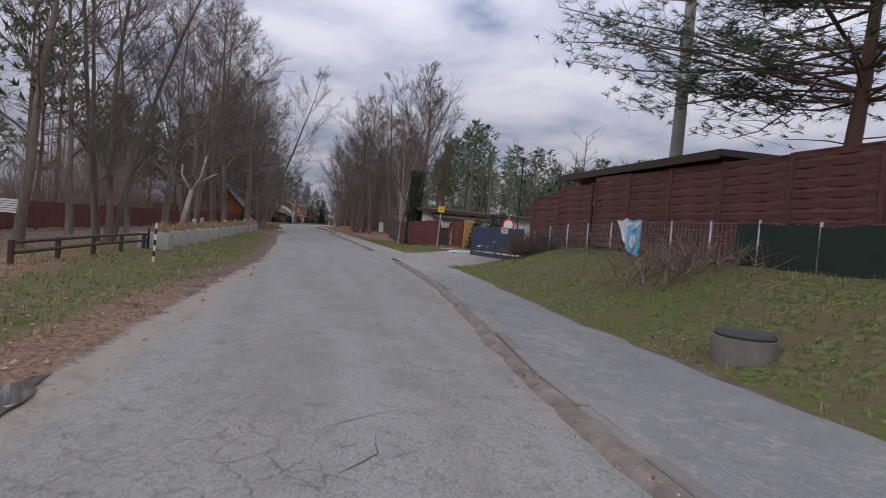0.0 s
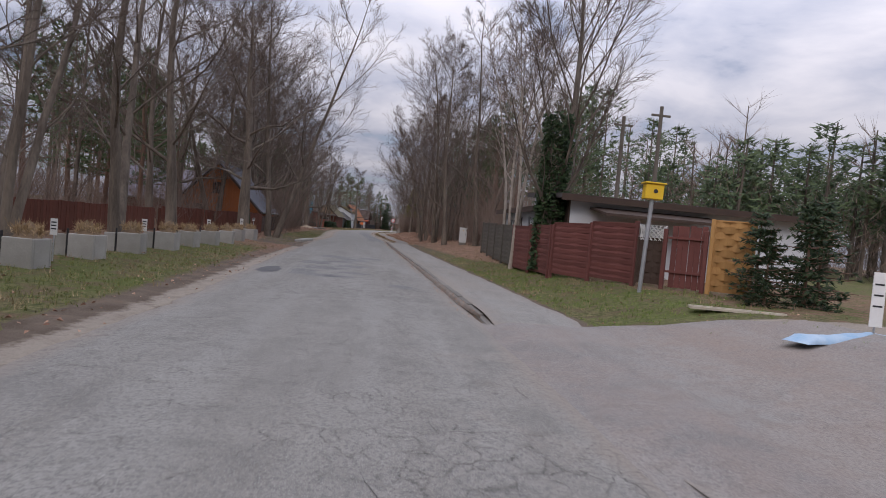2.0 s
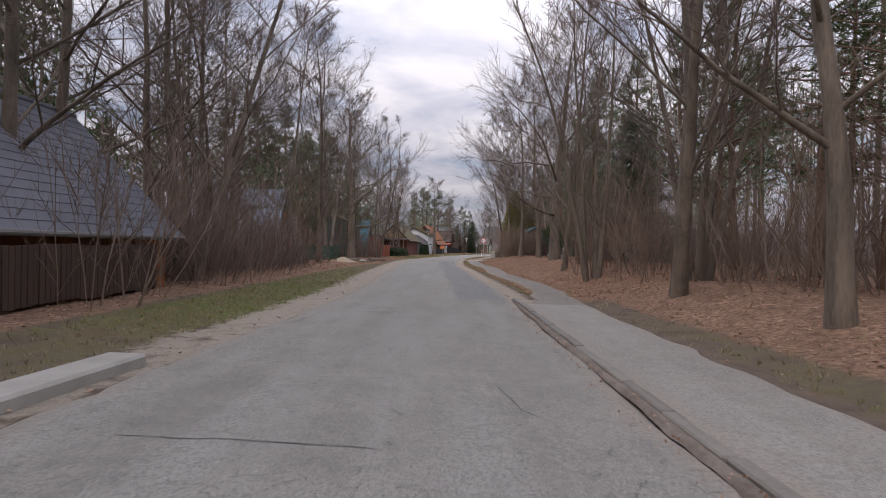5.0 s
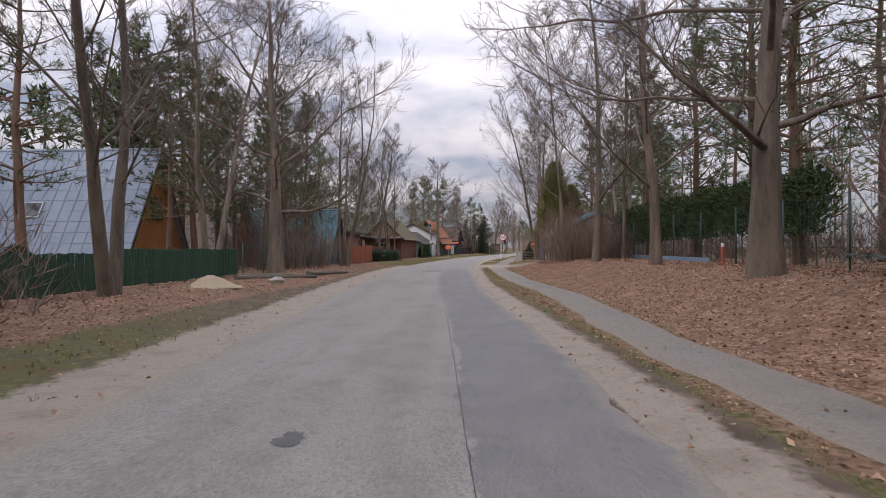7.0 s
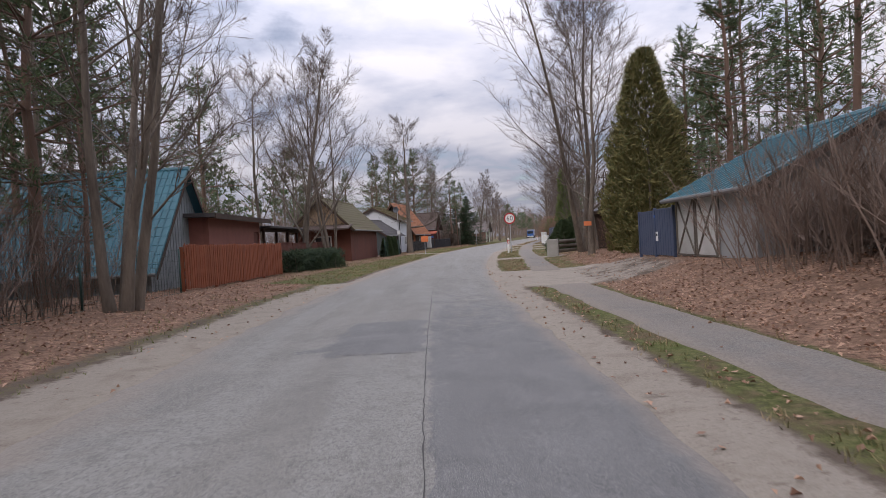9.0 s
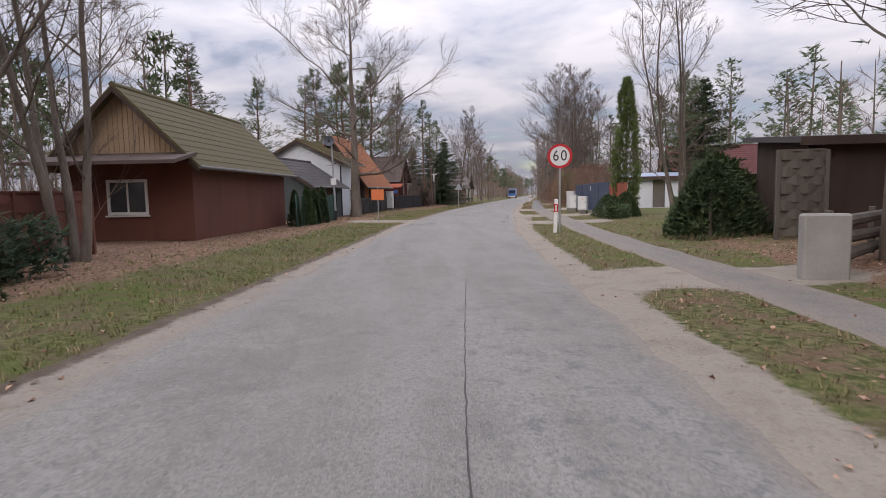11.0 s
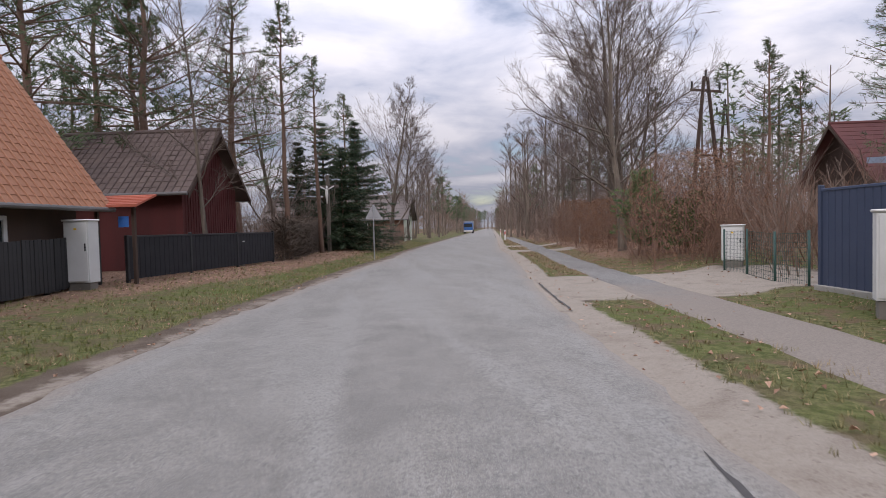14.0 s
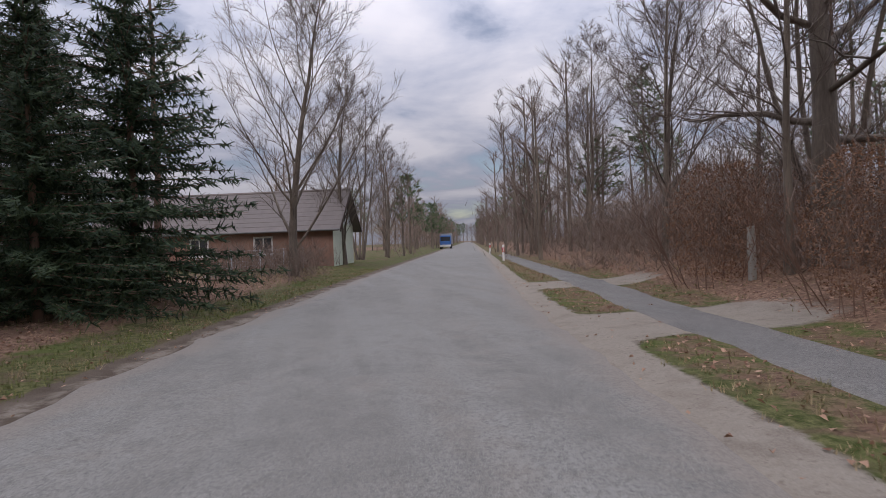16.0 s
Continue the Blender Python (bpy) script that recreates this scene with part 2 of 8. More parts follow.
    l.new(pos, mv.inputs[2])
    lines = None
    for sc, wd, gate in ((2.3, 0.018, ranged(n, l, calc(n, l, "ADD", blot, calc(n, l, "MULTIPLY", mid, 0.5)), 0.72, 0.86, 0, 0.7)), (4.2, 0.035, ranged(n, l, calc(n, l, "ADD", big, calc(n, l, "ADD", sep.outputs[2], calc(n, l, "MULTIPLY", blot, 0.5))), 1.22, 1.42))):
        v = n.new("ShaderNodeTexVoronoi")
        v.feature = "DISTANCE_TO_EDGE"
        v.inputs["Scale"].default_value = sc
        l.new(mv.outputs[0], v.inputs["Vector"])
        ln = calc(n, l, "MULTIPLY", ranged(n, l, v.outputs["Distance"], 0.0, wd, 1.0, 0.0), gate)
        lines = ln if lines is None else calc(n, l, "MAXIMUM", lines, ln)
    lines = calc(n, l, "MULTIPLY", calc(n, l, "MULTIPLY", lines, crack), ranged(n, l, sep.outputs[2], 0.02, 0.25))
    col = mixer(n, l, calc(n, l, "MULTIPLY", lines, ranged(n, l, grit, 0.3, 0.6, 0.35, 0.9)), col, (0.07, 0.064, 0.058))
    l.new(col, b.inputs["Base Color"])
    b.inputs["Roughness"].default_value = 0.88
    b.inputs["Specular IOR Level"].default_value = 0.25
    h = calc(n, l, "SUBTRACT", calc(n, l, "ADD", calc(n, l, "MULTIPLY", grit, 0.5), calc(n, l, "MULTIPLY", stone, 0.4)), calc(n, l, "MULTIPLY", lines, 1.2))
    bumped(n, l, b, h, 0.55, 0.012)
    return m


BARK = mat("bark", (0.07, 0.054, 0.042), (0.20, 0.162, 0.125), scale=3.5, fine=26, bump=1.0, stretch=(1, 1, 0.2), contrast=0.24)
CROWN = mat("crown_twig", (0.088, 0.064, 0.052), (0.135, 0.099, 0.08), scale=0.6, bump=0.0, vary=0.2)
TWIG = mat("twig", (0.15, 0.108, 0.084), (0.22, 0.162, 0.128), scale=0.6, bump=0.0, vary=0.2)
TWIG_RED = mat("red_twig", (0.15, 0.086, 0.06), (0.215, 0.13, 0.09), scale=0.8, bump=0.0, vary=0.15)
BIRCH = mat("pale_bark", (0.42, 0.37, 0.31), (0.22, 0.18, 0.15), scale=2, fine=9, bump=0.4, stretch=(1, 1, 2.5))
PINE_BARK = mat("pine_bark", (0.19, 0.108, 0.07), (0.115, 0.078, 0.058), scale=1.5, fine=16, bump=0.9, stretch=(1, 1, 0.35))
NEEDLE = leafy("needles", (0.04, 0.066, 0.032), (0.115, 0.155, 0.066))
NEEDLE_BLUE = leafy("blue_needles", (0.04, 0.06, 0.06), (0.10, 0.135, 0.135))
NEEDLE_DARK = leafy("dark_needles", (0.018, 0.036, 0.02), (0.055, 0.08, 0.034))
THUJA = leafy("thuja_scales", (0.08, 0.092, 0.03), (0.235, 0.195, 0.075))
THUJA_GREEN = leafy("green_scales", (0.024, 0.044, 0.017), (0.065, 0.09, 0.032))
LEAF = leafy("dry_leaf", (0.16, 0.08, 0.05), (0.52, 0.33, 0.225))
RUST = leafy("rust_leaf", (0.115, 0.062, 0.038), (0.28, 0.15, 0.085))
GRASS = leafy("grass_blade", (0.075, 0.105, 0.022), (0.24, 0.235, 0.08))
DRY_GRASS = leafy("dry_grass_blade", (0.10, 0.098, 0.034), (0.27, 0.23, 0.105))
FRESH_GRASS = leafy("fresh_grass_blade", (0.075, 0.13, 0.02), (0.225, 0.28, 0.07))
STRAW = leafy("straw_blade", (0.17, 0.125, 0.065), (0.42, 0.32, 0.18))
IVY = leafy("ivy_leaf", (0.012, 0.03, 0.01), (0.05, 0.08, 0.03))
CONCRETE = mat("concrete", (0.39, 0.375, 0.34), (0.25, 0.24, 0.21), scale=2.5, bump=0.35)
STEEL = mat("galvanised_steel", (0.42, 0.43, 0.44), (0.34, 0.35, 0.36), rough=0.5, metal=0.7, bump=0.05)
PLASTIC = mat("grey_cabinet_plastic", (0.64, 0.645, 0.62), (0.54, 0.545, 0.52), rough=0.55, bump=0.05)
WHITE = mat("white_paint", (0.72, 0.72, 0.70), (0.60, 0.59, 0.56), rough=0.6, bump=0.1)
RED = mat("red_paint", (0.55, 0.025, 0.03), (0.45, 0.02, 0.025), rough=0.5, bump=0.05)
BLACK = mat("black_paint", (0.02, 0.02, 0.022), (0.03, 0.03, 0.03), rough=0.6, bump=0.05)
YELLOW = mat("yellow_paint", (0.72, 0.46, 0.02), (0.62, 0.38, 0.02), rough=0.5, bump=0.05)
GLASS = mat("window_glass", (0.03, 0.035, 0.04), (0.045, 0.05, 0.055), rough=0.08, bump=0.0, spec=0.8)
NAVY = mat("navy_sheet", (0.040, 0.056, 0.098), (0.052, 0.068, 0.112), rough=0.45, bump=0.05)
GREEN_METAL = mat("green_sheet", (0.02, 0.06, 0.05), (0.03, 0.075, 0.06), rough=0.5)
PLASTER_W = mat("white_plaster", (0.62, 0.64, 0.66), (0.50, 0.52, 0.53), scale=0.9, bump=0.15)
PLASTER_G = mat("grey_plaster", (0.085, 0.10, 0.10), (0.06, 0.072, 0.07), scale=1.2, bump=0.15)
WOOD_RED = mat("red_brown_wood", (0.16, 0.055, 0.035), (0.10, 0.038, 0.026), scale=2, bump=0.4, stretch=(1, 1, 0.2))
FENCE_RED = mat("wine_red_wood", (0.17, 0.055, 0.044), (0.11, 0.04, 0.034), scale=2, bump=0.4, stretch=(0.3, 0.3, 2))
FENCE_DARK = mat("old_grey_wood", (0.115, 0.10, 0.08), (0.07, 0.062, 0.05), scale=2, bump=0.5, stretch=(0.3, 0.3, 2))
WOOD_ORANGE = mat("orange_wood", (0.33, 0.115, 0.04), (0.24, 0.08, 0.03), scale=2, bump=0.4, stretch=(1, 1, 0.2))
WOOD_GREY = mat("weathered_wood", (0.15, 0.13, 0.105), (0.095, 0.08, 0.065), scale=2, bump=0.5, stretch=(1, 1, 0.2))
WOOD_DARK = mat("dark_brown_wood", (0.075, 0.045, 0.032), (0.045, 0.03, 0.022), scale=2, bump=0.5, stretch=(1, 1, 0.2))
WOOD_TAN = mat("tan_wood", (0.45, 0.25, 0.09), (0.34, 0.18, 0.06), scale=2, bump=0.4, stretch=(1, 1, 0.2))
ROOF_BLUE = mat("blue_grey_sheet", (0.30, 0.36, 0.45), (0.22, 0.28, 0.36), scale=1.0, rough=0.45, bump=0.1, contrast=0.25)
ROOF_TEAL = mat("teal_sheet", (0.06, 0.19, 0.23), (0.045, 0.14, 0.175), rough=0.45, bump=0.1)
ROOF_DARK = mat("dark_bitumen", (0.055, 0.05, 0.052), (0.085, 0.075, 0.07), scale=1.2, bump=0.3)
ROOF_BROWN = mat("brown_tile", (0.085, 0.060, 0.052), (0.13, 0.095, 0.08), scale=3, bump=0.3)
ROOF_MOSS = mat("mossy_tile", (0.12, 0.085, 0.05), (0.10, 0.095, 0.03), scale=2.2, bump=0.5)
ROOF_TAN = mat("clay_tile", (0.42, 0.20, 0.115), (0.32, 0.145, 0.08), scale=2.2, bump=0.3)
ROOF_RED = mat("red_tile", (0.40, 0.11, 0.065), (0.33, 0.09, 0.055), scale=2.2, bump=0.3)
ROOF_SLATE = mat("slate", (0.10, 0.105, 0.125), (0.145, 0.15, 0.17), scale=2.0, bump=0.3)

# ---- mesh helpers ----


class Build:
    """Collects vertices and faces for one mesh."""

    def __init__(self):
        self.v, self.f = [], []

    def add(self, verts, faces):
        k = len(self.v)
        self.v.extend(verts)
        self.f.extend(tuple(k + i for i in face) for face in faces)
        return self

    def box(self, x0, y0, z0, x1, y1, z1, c=0.0, m=None):
        """A box with its edges cut off by c."""
        if c <= 0:
            vs = [(x, y, z) for x in (x0, x1) for y in (y0, y1) for z in (z0, z1)]
            fs = [(0, 1, 3, 2), (4, 6, 7, 5), (0, 4, 5, 1), (2, 3, 7, 6), (0, 2, 6, 4), (1, 5, 7, 3)]
        else:
            vs, fs, ix = [], [], {}
            for i, (sx, X) in enumerate(((1, x0), (-1, x1))):
                for j, (sy, Y) in enumerate(((1, y0), (-1, y1))):
                    for k, (sz, Z) in enumerate(((1, z0), (-1, z1))):
                        ix[i, j, k] = len(vs)
                        vs += [(X, Y + sy * c, Z + sz * c), (X + sx * c, Y, Z + sz * c), (X + sx * c, Y + sy * c, Z)]
            for a in (0, 1):
                o = (lambda q: q) if a else (lambda q: q[::-1])
                fs.append(o((ix[a, 0, 0], ix[a, 1, 0], ix[a, 1, 1], ix[a, 0, 1])))
                fs.append(o((ix[0, a, 0] + 1, ix[0, a, 1] + 1, ix[1, a, 1] + 1, ix[1, a, 0] + 1)))
                fs.append(o((ix[0, 0, a] + 2, ix[1, 0, a] + 2, ix[1, 1, a] + 2, ix[0, 1, a] + 2)))
            for a in (0, 1):
                for b in (0, 1):
                    fs.append((ix[a, b, 0], ix[a, b, 1], ix[a, b, 1] + 1, ix[a, b, 0] + 1))
                    fs.append((ix[a, 0, b], ix[a, 1, b], ix[a, 1, b] + 2, ix[a, 0, b] + 2))
                    fs.append((ix[0, a, b] + 1, ix[1, a, b] + 1, ix[1, a, b] + 2, ix[0, a, b] + 2))
                    for d in (0, 1):
                        fs.append((ix[a, b, d], ix[a, b, d] + 1, ix[a, b, d] + 2))
        if m is not None:
            vs = [tuple(m @ Vector(p)) for p in vs]
        return self.add(vs, fs)

    def tube(self, pts, radii, sides=8, caps=True):
        """A round bar along pts."""
        pts = [Vector(p) for p in pts]
        vs, fs = [], []
        side = None
        for i, p in enumerate(pts):
            d = (pts[min(i + 1, len(pts) - 1)] - pts[max(i - 1, 0)])
            d = d.normalized() if d.length > 1e-9 else Vector((0, 0, 1))
            if side is None:
                side = d.orthogonal().normalized()
            side = (side - d * side.dot(d))
            side = side.normalized() if side.length > 1e-6 else d.orthogonal().normalized()
            up_ = d.cross(side)
            for k in range(sides):
                a = 2 * math.pi * k / sides
                vs.append(tuple(p + (side * math.cos(a) + up_ * math.sin(a)) * radii[i]))
        for i in range(len(pts) - 1):
            for k in range(sides):
                a, b = i * sides + k, i * sides + (k + 1) % sides
                fs.append((a, b, b + sides, a + sides))
        if caps:
            fs.append(tuple(range(sides))[::-1])
            fs.append(tuple(range((len(pts) - 1) * sides, len(pts) * sides)))
        return self.add(vs, fs)

    def prism(self, poly, a, b, axis=1):
        """A flat outline (two coordinates each) pulled from a to b along an axis."""
        n = len(poly)

        def put(p, t):
            q = list(p)
            q.insert(axis, t)
            return tuple(q)

        vs = [put(p, a) for p in poly] + [put(p, b) for p in poly]
        fs = [tuple(range(n))[::-1], tuple(range(n, 2 * n))] + [(i, (i + 1) % n, n + (i + 1) % n, n + i) for i in range(n)]
        return self.add(vs, fs)

    def moved(self, m):
        self.v = [tuple(m @ Vector(p)) for p in self.v]
        return self

    def mesh(self, name, material=None, smooth=False):
        me = bpy.data.meshes.new(name)
        me.from_pydata(self.v, [], self.f)
        if smooth:
            me.polygons.foreach_set("use_smooth", [True] * len(me.polygons))
        if material:
            me.materials.append(material)
        me.update()
        return me


def outward(me):
    bm = bmesh.new()
    bm.from_mesh(me)
    bmesh.ops.recalc_face_normals(bm, faces=bm.faces)
    bm.to_mesh(me)
    bm.free()
    return me


def part(name, b, material, parent, label="", smooth=False, m=None):
    """One mesh object under a thing or a part."""
    ob = new(name, outward(b.mesh(name, material, smooth)) if isinstance(b, Build) else b)
    ob.parent = parent
    if m is not None:
        ob.matrix_basis = m
    return tagged(ob, label)


def thing(name, label, category, m=None, group="", kind=""):
    """The empty that holds the parts of one thing."""
    ob = new(name)
    if m is not None:
        ob.matrix_basis = m
    return tagged(ob, label, category, group, kind)


def lone(name, b, material, label, category, m=None, group="", kind="", smooth=False):
    ob = new(name, outward(b.mesh(name, material, smooth)))
    if m is not None:
        ob.matrix_basis = m
    return tagged(ob, label, category, group, kind)


def axis_m(p, q, z=0.0):
    """A frame at p whose x axis runs level towards q."""
    return pose(p[0], p[1], z, 0, 0, math.degrees(math.atan2(q[1] - p[1], q[0] - p[0])))


def span(p, q):
    return math.hypot(q[0] - p[0], q[1] - p[1])


# ---- the plan of the road: its two edges and the footpath, by distance along it ----
LEFT = ((-40, -1.6), (-4, -1.1), (6, -0.8), (14, -0.45), (27, -0.55), (36, -0.95), (45, -1.1), (52, -1.35), (60, -1.1), (66, -1.15), (72, -1.55), (80, -1.95), (90, -2.4), (100, -2.65), (107, -2.55), (112, -2.2), (119, -1.75), (124, -1.15), (130, -0.45), (137, 0.35), (141, 0.75), (146, 1.6), (154, 2.85), (158, 3.5), (165, 4.9), (170, 5.95), (175, 7.25), (180, 8.15), (189, 10.2), (209, 15.0), (240, 22.5), (700, 134.0))
RIGHT = ((-40, 1.9), (-4, 2.35), (1, 2.65), (4, 3.05), (8, 3.5), (11, 3.72), (17, 3.9), (26, 3.88), (36, 3.74), (43, 3.6), (50, 3.45), (59, 3.3), (65, 3.2), (70, 2.95), (79, 2.55), (84, 2.25), (90, 1.95), (98, 1.98), (107, 2.02), (113, 2.3), (117, 2.6), (122, 3.05), (130, 4.0), (137, 4.95), (142, 5.9), (152, 7.7), (157, 8.55), (162, 9.65), (167, 10.9), (173, 12.25), (177, 13.0), (181, 13.8), (193, 16.7), (210, 21.0), (240, 28.3), (700, 140.0))
# the outer edge of the pavement or trodden path
OUTER = ((-40, 4.4), (0, 4.8), (5, 4.9), (9, 5.25), (15, 5.65), (25, 5.55), (35, 5.4), (43, 5.15), (50, 5.0), (60, 4.85), (66, 5.2), (70, 5.1), (77, 4.55), (85, 4.7), (92, 4.2), (100, 4.1), (107, 4.15), (112, 4.75), (118, 5.4), (123, 6.1), (130, 6.9), (136, 7.75), (142, 8.8), (146, 9.5), (153, 10.6), (160, 11.9), (165, 12.85), (169, 13.7), (173, 14.75), (179, 15.95), (184, 17.2), (196, 19.8), (210, 23.0), (240, 30.3), (700, 142.0))
# how high the land stands three metres past the pavement, and past the left edge
BANK_R = ((-40, 1.15), (13, 1.15), (15.5, 0.8), (17.5, 0.42), (25, 0.38), (28, 0.40), (36, 0.42), (45, 0.5), (55, 0.55), (64, 0.6), (75, 0.75), (96, 0.75), (106, 0.55), (113, 0.42), (120, 0.25), (128, 0.12), (160, 0.1), (168, 0.3), (185, 0.45), (240, 0.5), (700, 0.5))
BANK_L = ((-40, 0.1), (20, 0.1), (40, 0.14), (60, 0.22), (80, 0.3), (100, 0.25), (115, 0.12), (150, 0.05), (165, 0.2), (240, 0.25), (700, 0.25))


COLUMNS = {id(t): (np.array([a for a, _ in t], float), np.array([b for _, b in t], float)) for t in (LEFT, RIGHT, OUTER, BANK_R, BANK_L)}


def at(table, y):
    a, b = COLUMNS[id(table)]
    return float(np.interp(y, a, b))


def wob(x, y, s=1.0, seed=0.0):
    return noise.noise(Vector((x * s, y * s, seed)))


def smooth01(t):
    t = min(max(t, 0.0), 1.0)
    return t * t * (3 - 2 * t)


def lie(x, y):
    """The height of the land."""
    l, r, o = at(LEFT, y), at(RIGHT, y), at(OUTER, y)
    if x <= l:
        d = l - x
        return at(BANK_L, y) * smooth01((d - 0.6) / 3.0) + 0.02 * smooth01(d / 0.6) - 0.012 + 0.035 * wob(x, y, 0.8) * smooth01(d)
    if x < r:
        return -0.06
    d = x - o
    base = 0.03 * smooth01((x - r) / 0.5) - 0.012
    return base + at(BANK_R, y) * smooth01((d - 0.1) / 3.2) + 0.04 * wob(x, y, 0.8, 5.0) * smooth01(d)


def cover(x, y):
    """How much grass, fallen leaf and sand lies on the land."""
    l, r, o = at(LEFT, y), at(RIGHT, y), at(OUTER, y)
    g = lf = s = 0.0
    if x <= l:
        d = l - x
        if y < 44:
            s = 0.85 * (1 - smooth01((d - 0.1) / 0.5)) * float(np.interp(y, [4, 14, 30], [1.0, 0.8, 0.9]))
            g = smooth01((d - 0.45) / 0.7) * (1 - smooth01((d - 4.0) / 2.5)) * float(np.interp(y, [-5, 8, 30, 38, 44], [0.9, 1.05, 1.0, 0.8, 0.4]))
            lf = max(smooth01((d - 1.6) / 2.0), 0.7 * smooth01((d - 0.1) / 0.3) * (1 - smooth01((d - 0.9) / 0.6) * (1 - smooth01((y - 36) / 6)))) * float(np.interp(y, [-5, 5, 12, 26, 32, 38, 44], [0.95, 0.85, 0.45, 0.4, 0.5, 0.65, 1.0]))
        elif y < 112:
            s = (1 - smooth01((d - 0.45) / 1.0)) * float(np.interp(y, [44, 60, 72, 112], [0.3, 0.8, 1.1, 1.1]))
            g = smooth01((d - 0.45) / 0.4) * (1 - smooth01((d - 2.3) / 0.8)) * float(np.interp(y, [44, 52, 60, 75, 90, 112], [0.25, 0.4, 0.75, 0.6, 0.3, 0.6]))
            lf = smooth01((d - float(np.interp(y, [44, 60, 80, 90], [1.6, 2.3, 1.6, 0.9]))) / 0.9)
        else:
            s = (1 - smooth01((d - 0.1) / 0.4)) * float(np.interp(y, [112, 140, 150, 158, 300], [0.9, 0.9, 0.6, 0.5, 0.4]))
            g = smooth01((d - 0.25) / 0.4) * float(np.interp(y, [112, 130, 190], [0.9, 1.1, 1.15]))
            lf = smooth01((d - float(np.interp(y, [160, 166], [2.0, 1.2]))) / 1.2) * float(np.interp(y, [112, 125, 150, 158, 166, 185, 200], [0.7, 0.7, 0.85, 0.45, 0.9, 0.95, 0.4]))
            if 143.6 < y < 147.6:
                s = max(s, (1 - smooth01((d - 2.5) / 1.5)) * smooth01((y - 143.6) / 0.9) * smooth01((147.6 - y) / 0.9))
    elif x >= r:
        d, w = x - o, x - r
        if y < 62:
            g = 1.1 * smooth01(d / 0.25) * float(np.interp(y, [-5, 14, 17, 25, 28, 36, 42, 62], [1.1, 1.1, 0.5, 0.5, 1.1, 0.95, 0.6, 0.3]))
            lf = smooth01((d - float(np.interp(y, [0, 25, 36, 43, 62], [2.4, 2.4, 1.6, 0.7, 0.2]))) / 0.9) * float(np.interp(y, [0, 16, 28, 42, 62], [0.35, 0.3, 0.5, 0.9, 1.0]))
            lf = max(lf, 0.4 * (1 - smooth01(abs(d - 0.1) / 0.3)))
            s = max(0.4 * (1 - smooth01(abs(d) / 0.15)), smooth01((y - 58) / 2) * (1 - smooth01((d + 0.3) / 0.4))) + (1.1 * smooth01((x - 4.5) / 1.0) * (1 - smooth01((x - 10.5) / 1.5)) if 17.5 < y < 25.5 else 0.0)
        elif y < 112:
            s = (1 - smooth01((w - 0.25) / 0.6)) * float(np.interp(y, [62, 75, 90, 112], [0.7, 0.85, 1.0, 1.1]))
            g = smooth01((w - 0.4) / 0.4) * (1 - smooth01((d - 0.2) / 0.3)) * 0.75
            lf = max(smooth01((d + 0.1) / 0.4), 0.62 * smooth01((w - 0.4) / 0.5) * float(np.interp(y, [62, 85, 100], [1.1, 0.9, 0.5])))
            if 105.5 < y < 112:
                lf *= 0.8
                ford = smooth01((y - 106.4 - 0.6 * wob(x, y, 0.9, 5.0)) / 0.7) * (1 - smooth01((d - 1.8) / 1.4))
                ford *= 1 - 0.45 * smooth01((d + 0.1) / 0.5)
                s, g, lf = max(s, ford), g * (1 - ford), lf * (1 - 0.9 * ford)
        else:
            drive = max(1 - smooth01((abs(y - c + 0.5 * wob(x, y, 0.8, 3.0)) - h) / 0.55) for c, h in ((112.0, 1.1), (124.3, 0.8), (141.3, 1.1), (148.7, 1.6), (160.0, 2.0), (177.6, 0.9), (184.8, 0.9)))
            drive *= 1 - smooth01((d - (3.0 if 146 < y < 151 or 157 < y < 163 else 0.6)) / 1.5)
            s = max(drive, (1 - smooth01((w - float(np.interp(y, [112, 136, 146, 152, 160], [0.3, 0.4, 0.7, 0.4, 0.3]))) / 0.4)) * 0.95)
            g = smooth01((w - 0.3) / 0.3) * (1 - drive) * 1.05
            lf = smooth01((d - 0.4) / 0.8) * float(np.interp(y, [112, 126, 134, 150, 164, 170, 180, 240], [0.9, 0.7, 0.3, 0.2, 0.35, 0.85, 0.9, 0.8]))
            lf = max(lf, float(np.interp(y, [112, 126, 150, 160, 168], [0.5, 0.35, 0.25, 0.42, 0.5])) * smooth01((w - 0.4) / 0.4) * (1 - drive))
    # away from the road it is all woodland floor and rough grass
    far = smooth01(((l - x if x < l else x - r) - 9.0) / 9.0)
    if far > 0:
        mixed = wob(x, y, 0.035, 71.0)
        g += (0.65 + 0.7 * mixed - g) * far
        lf += (0.45 - 0.8 * mixed - lf) * far
        s *= 1 - far
    return g, lf, s


def striped(name, rows, cols, point, kind, material, label, category):
    """A sheet of rows x cols points, with the attribute 'kind'."""
    vs, ks, fs = [], [], []
    for y in rows:
        for c in cols:
            p = point(c, y)
            vs.append(p)
            ks.append((*kind(p[0], p[1], c), 1.0))
    n = len(cols)
    for i in range(len(rows) - 1):
        for j in range(n - 1):
            a = i * n + j
            fs.append((a, a + 1, a + n + 1, a + n))
    me = bpy.data.meshes.new(name)
    me.from_pydata(vs, [], fs)
    me.polygons.foreach_set("use_smooth", [True] * len(fs))
    at_ = me.attributes.new("kind", "FLOAT_COLOR", "POINT")
    at_.data.foreach_set("color", np.array(ks, dtype=np.float32).ravel())
    me.materials.append(material)
    me.update()
    return tagged(new(name, me), label, category, kind="structure")


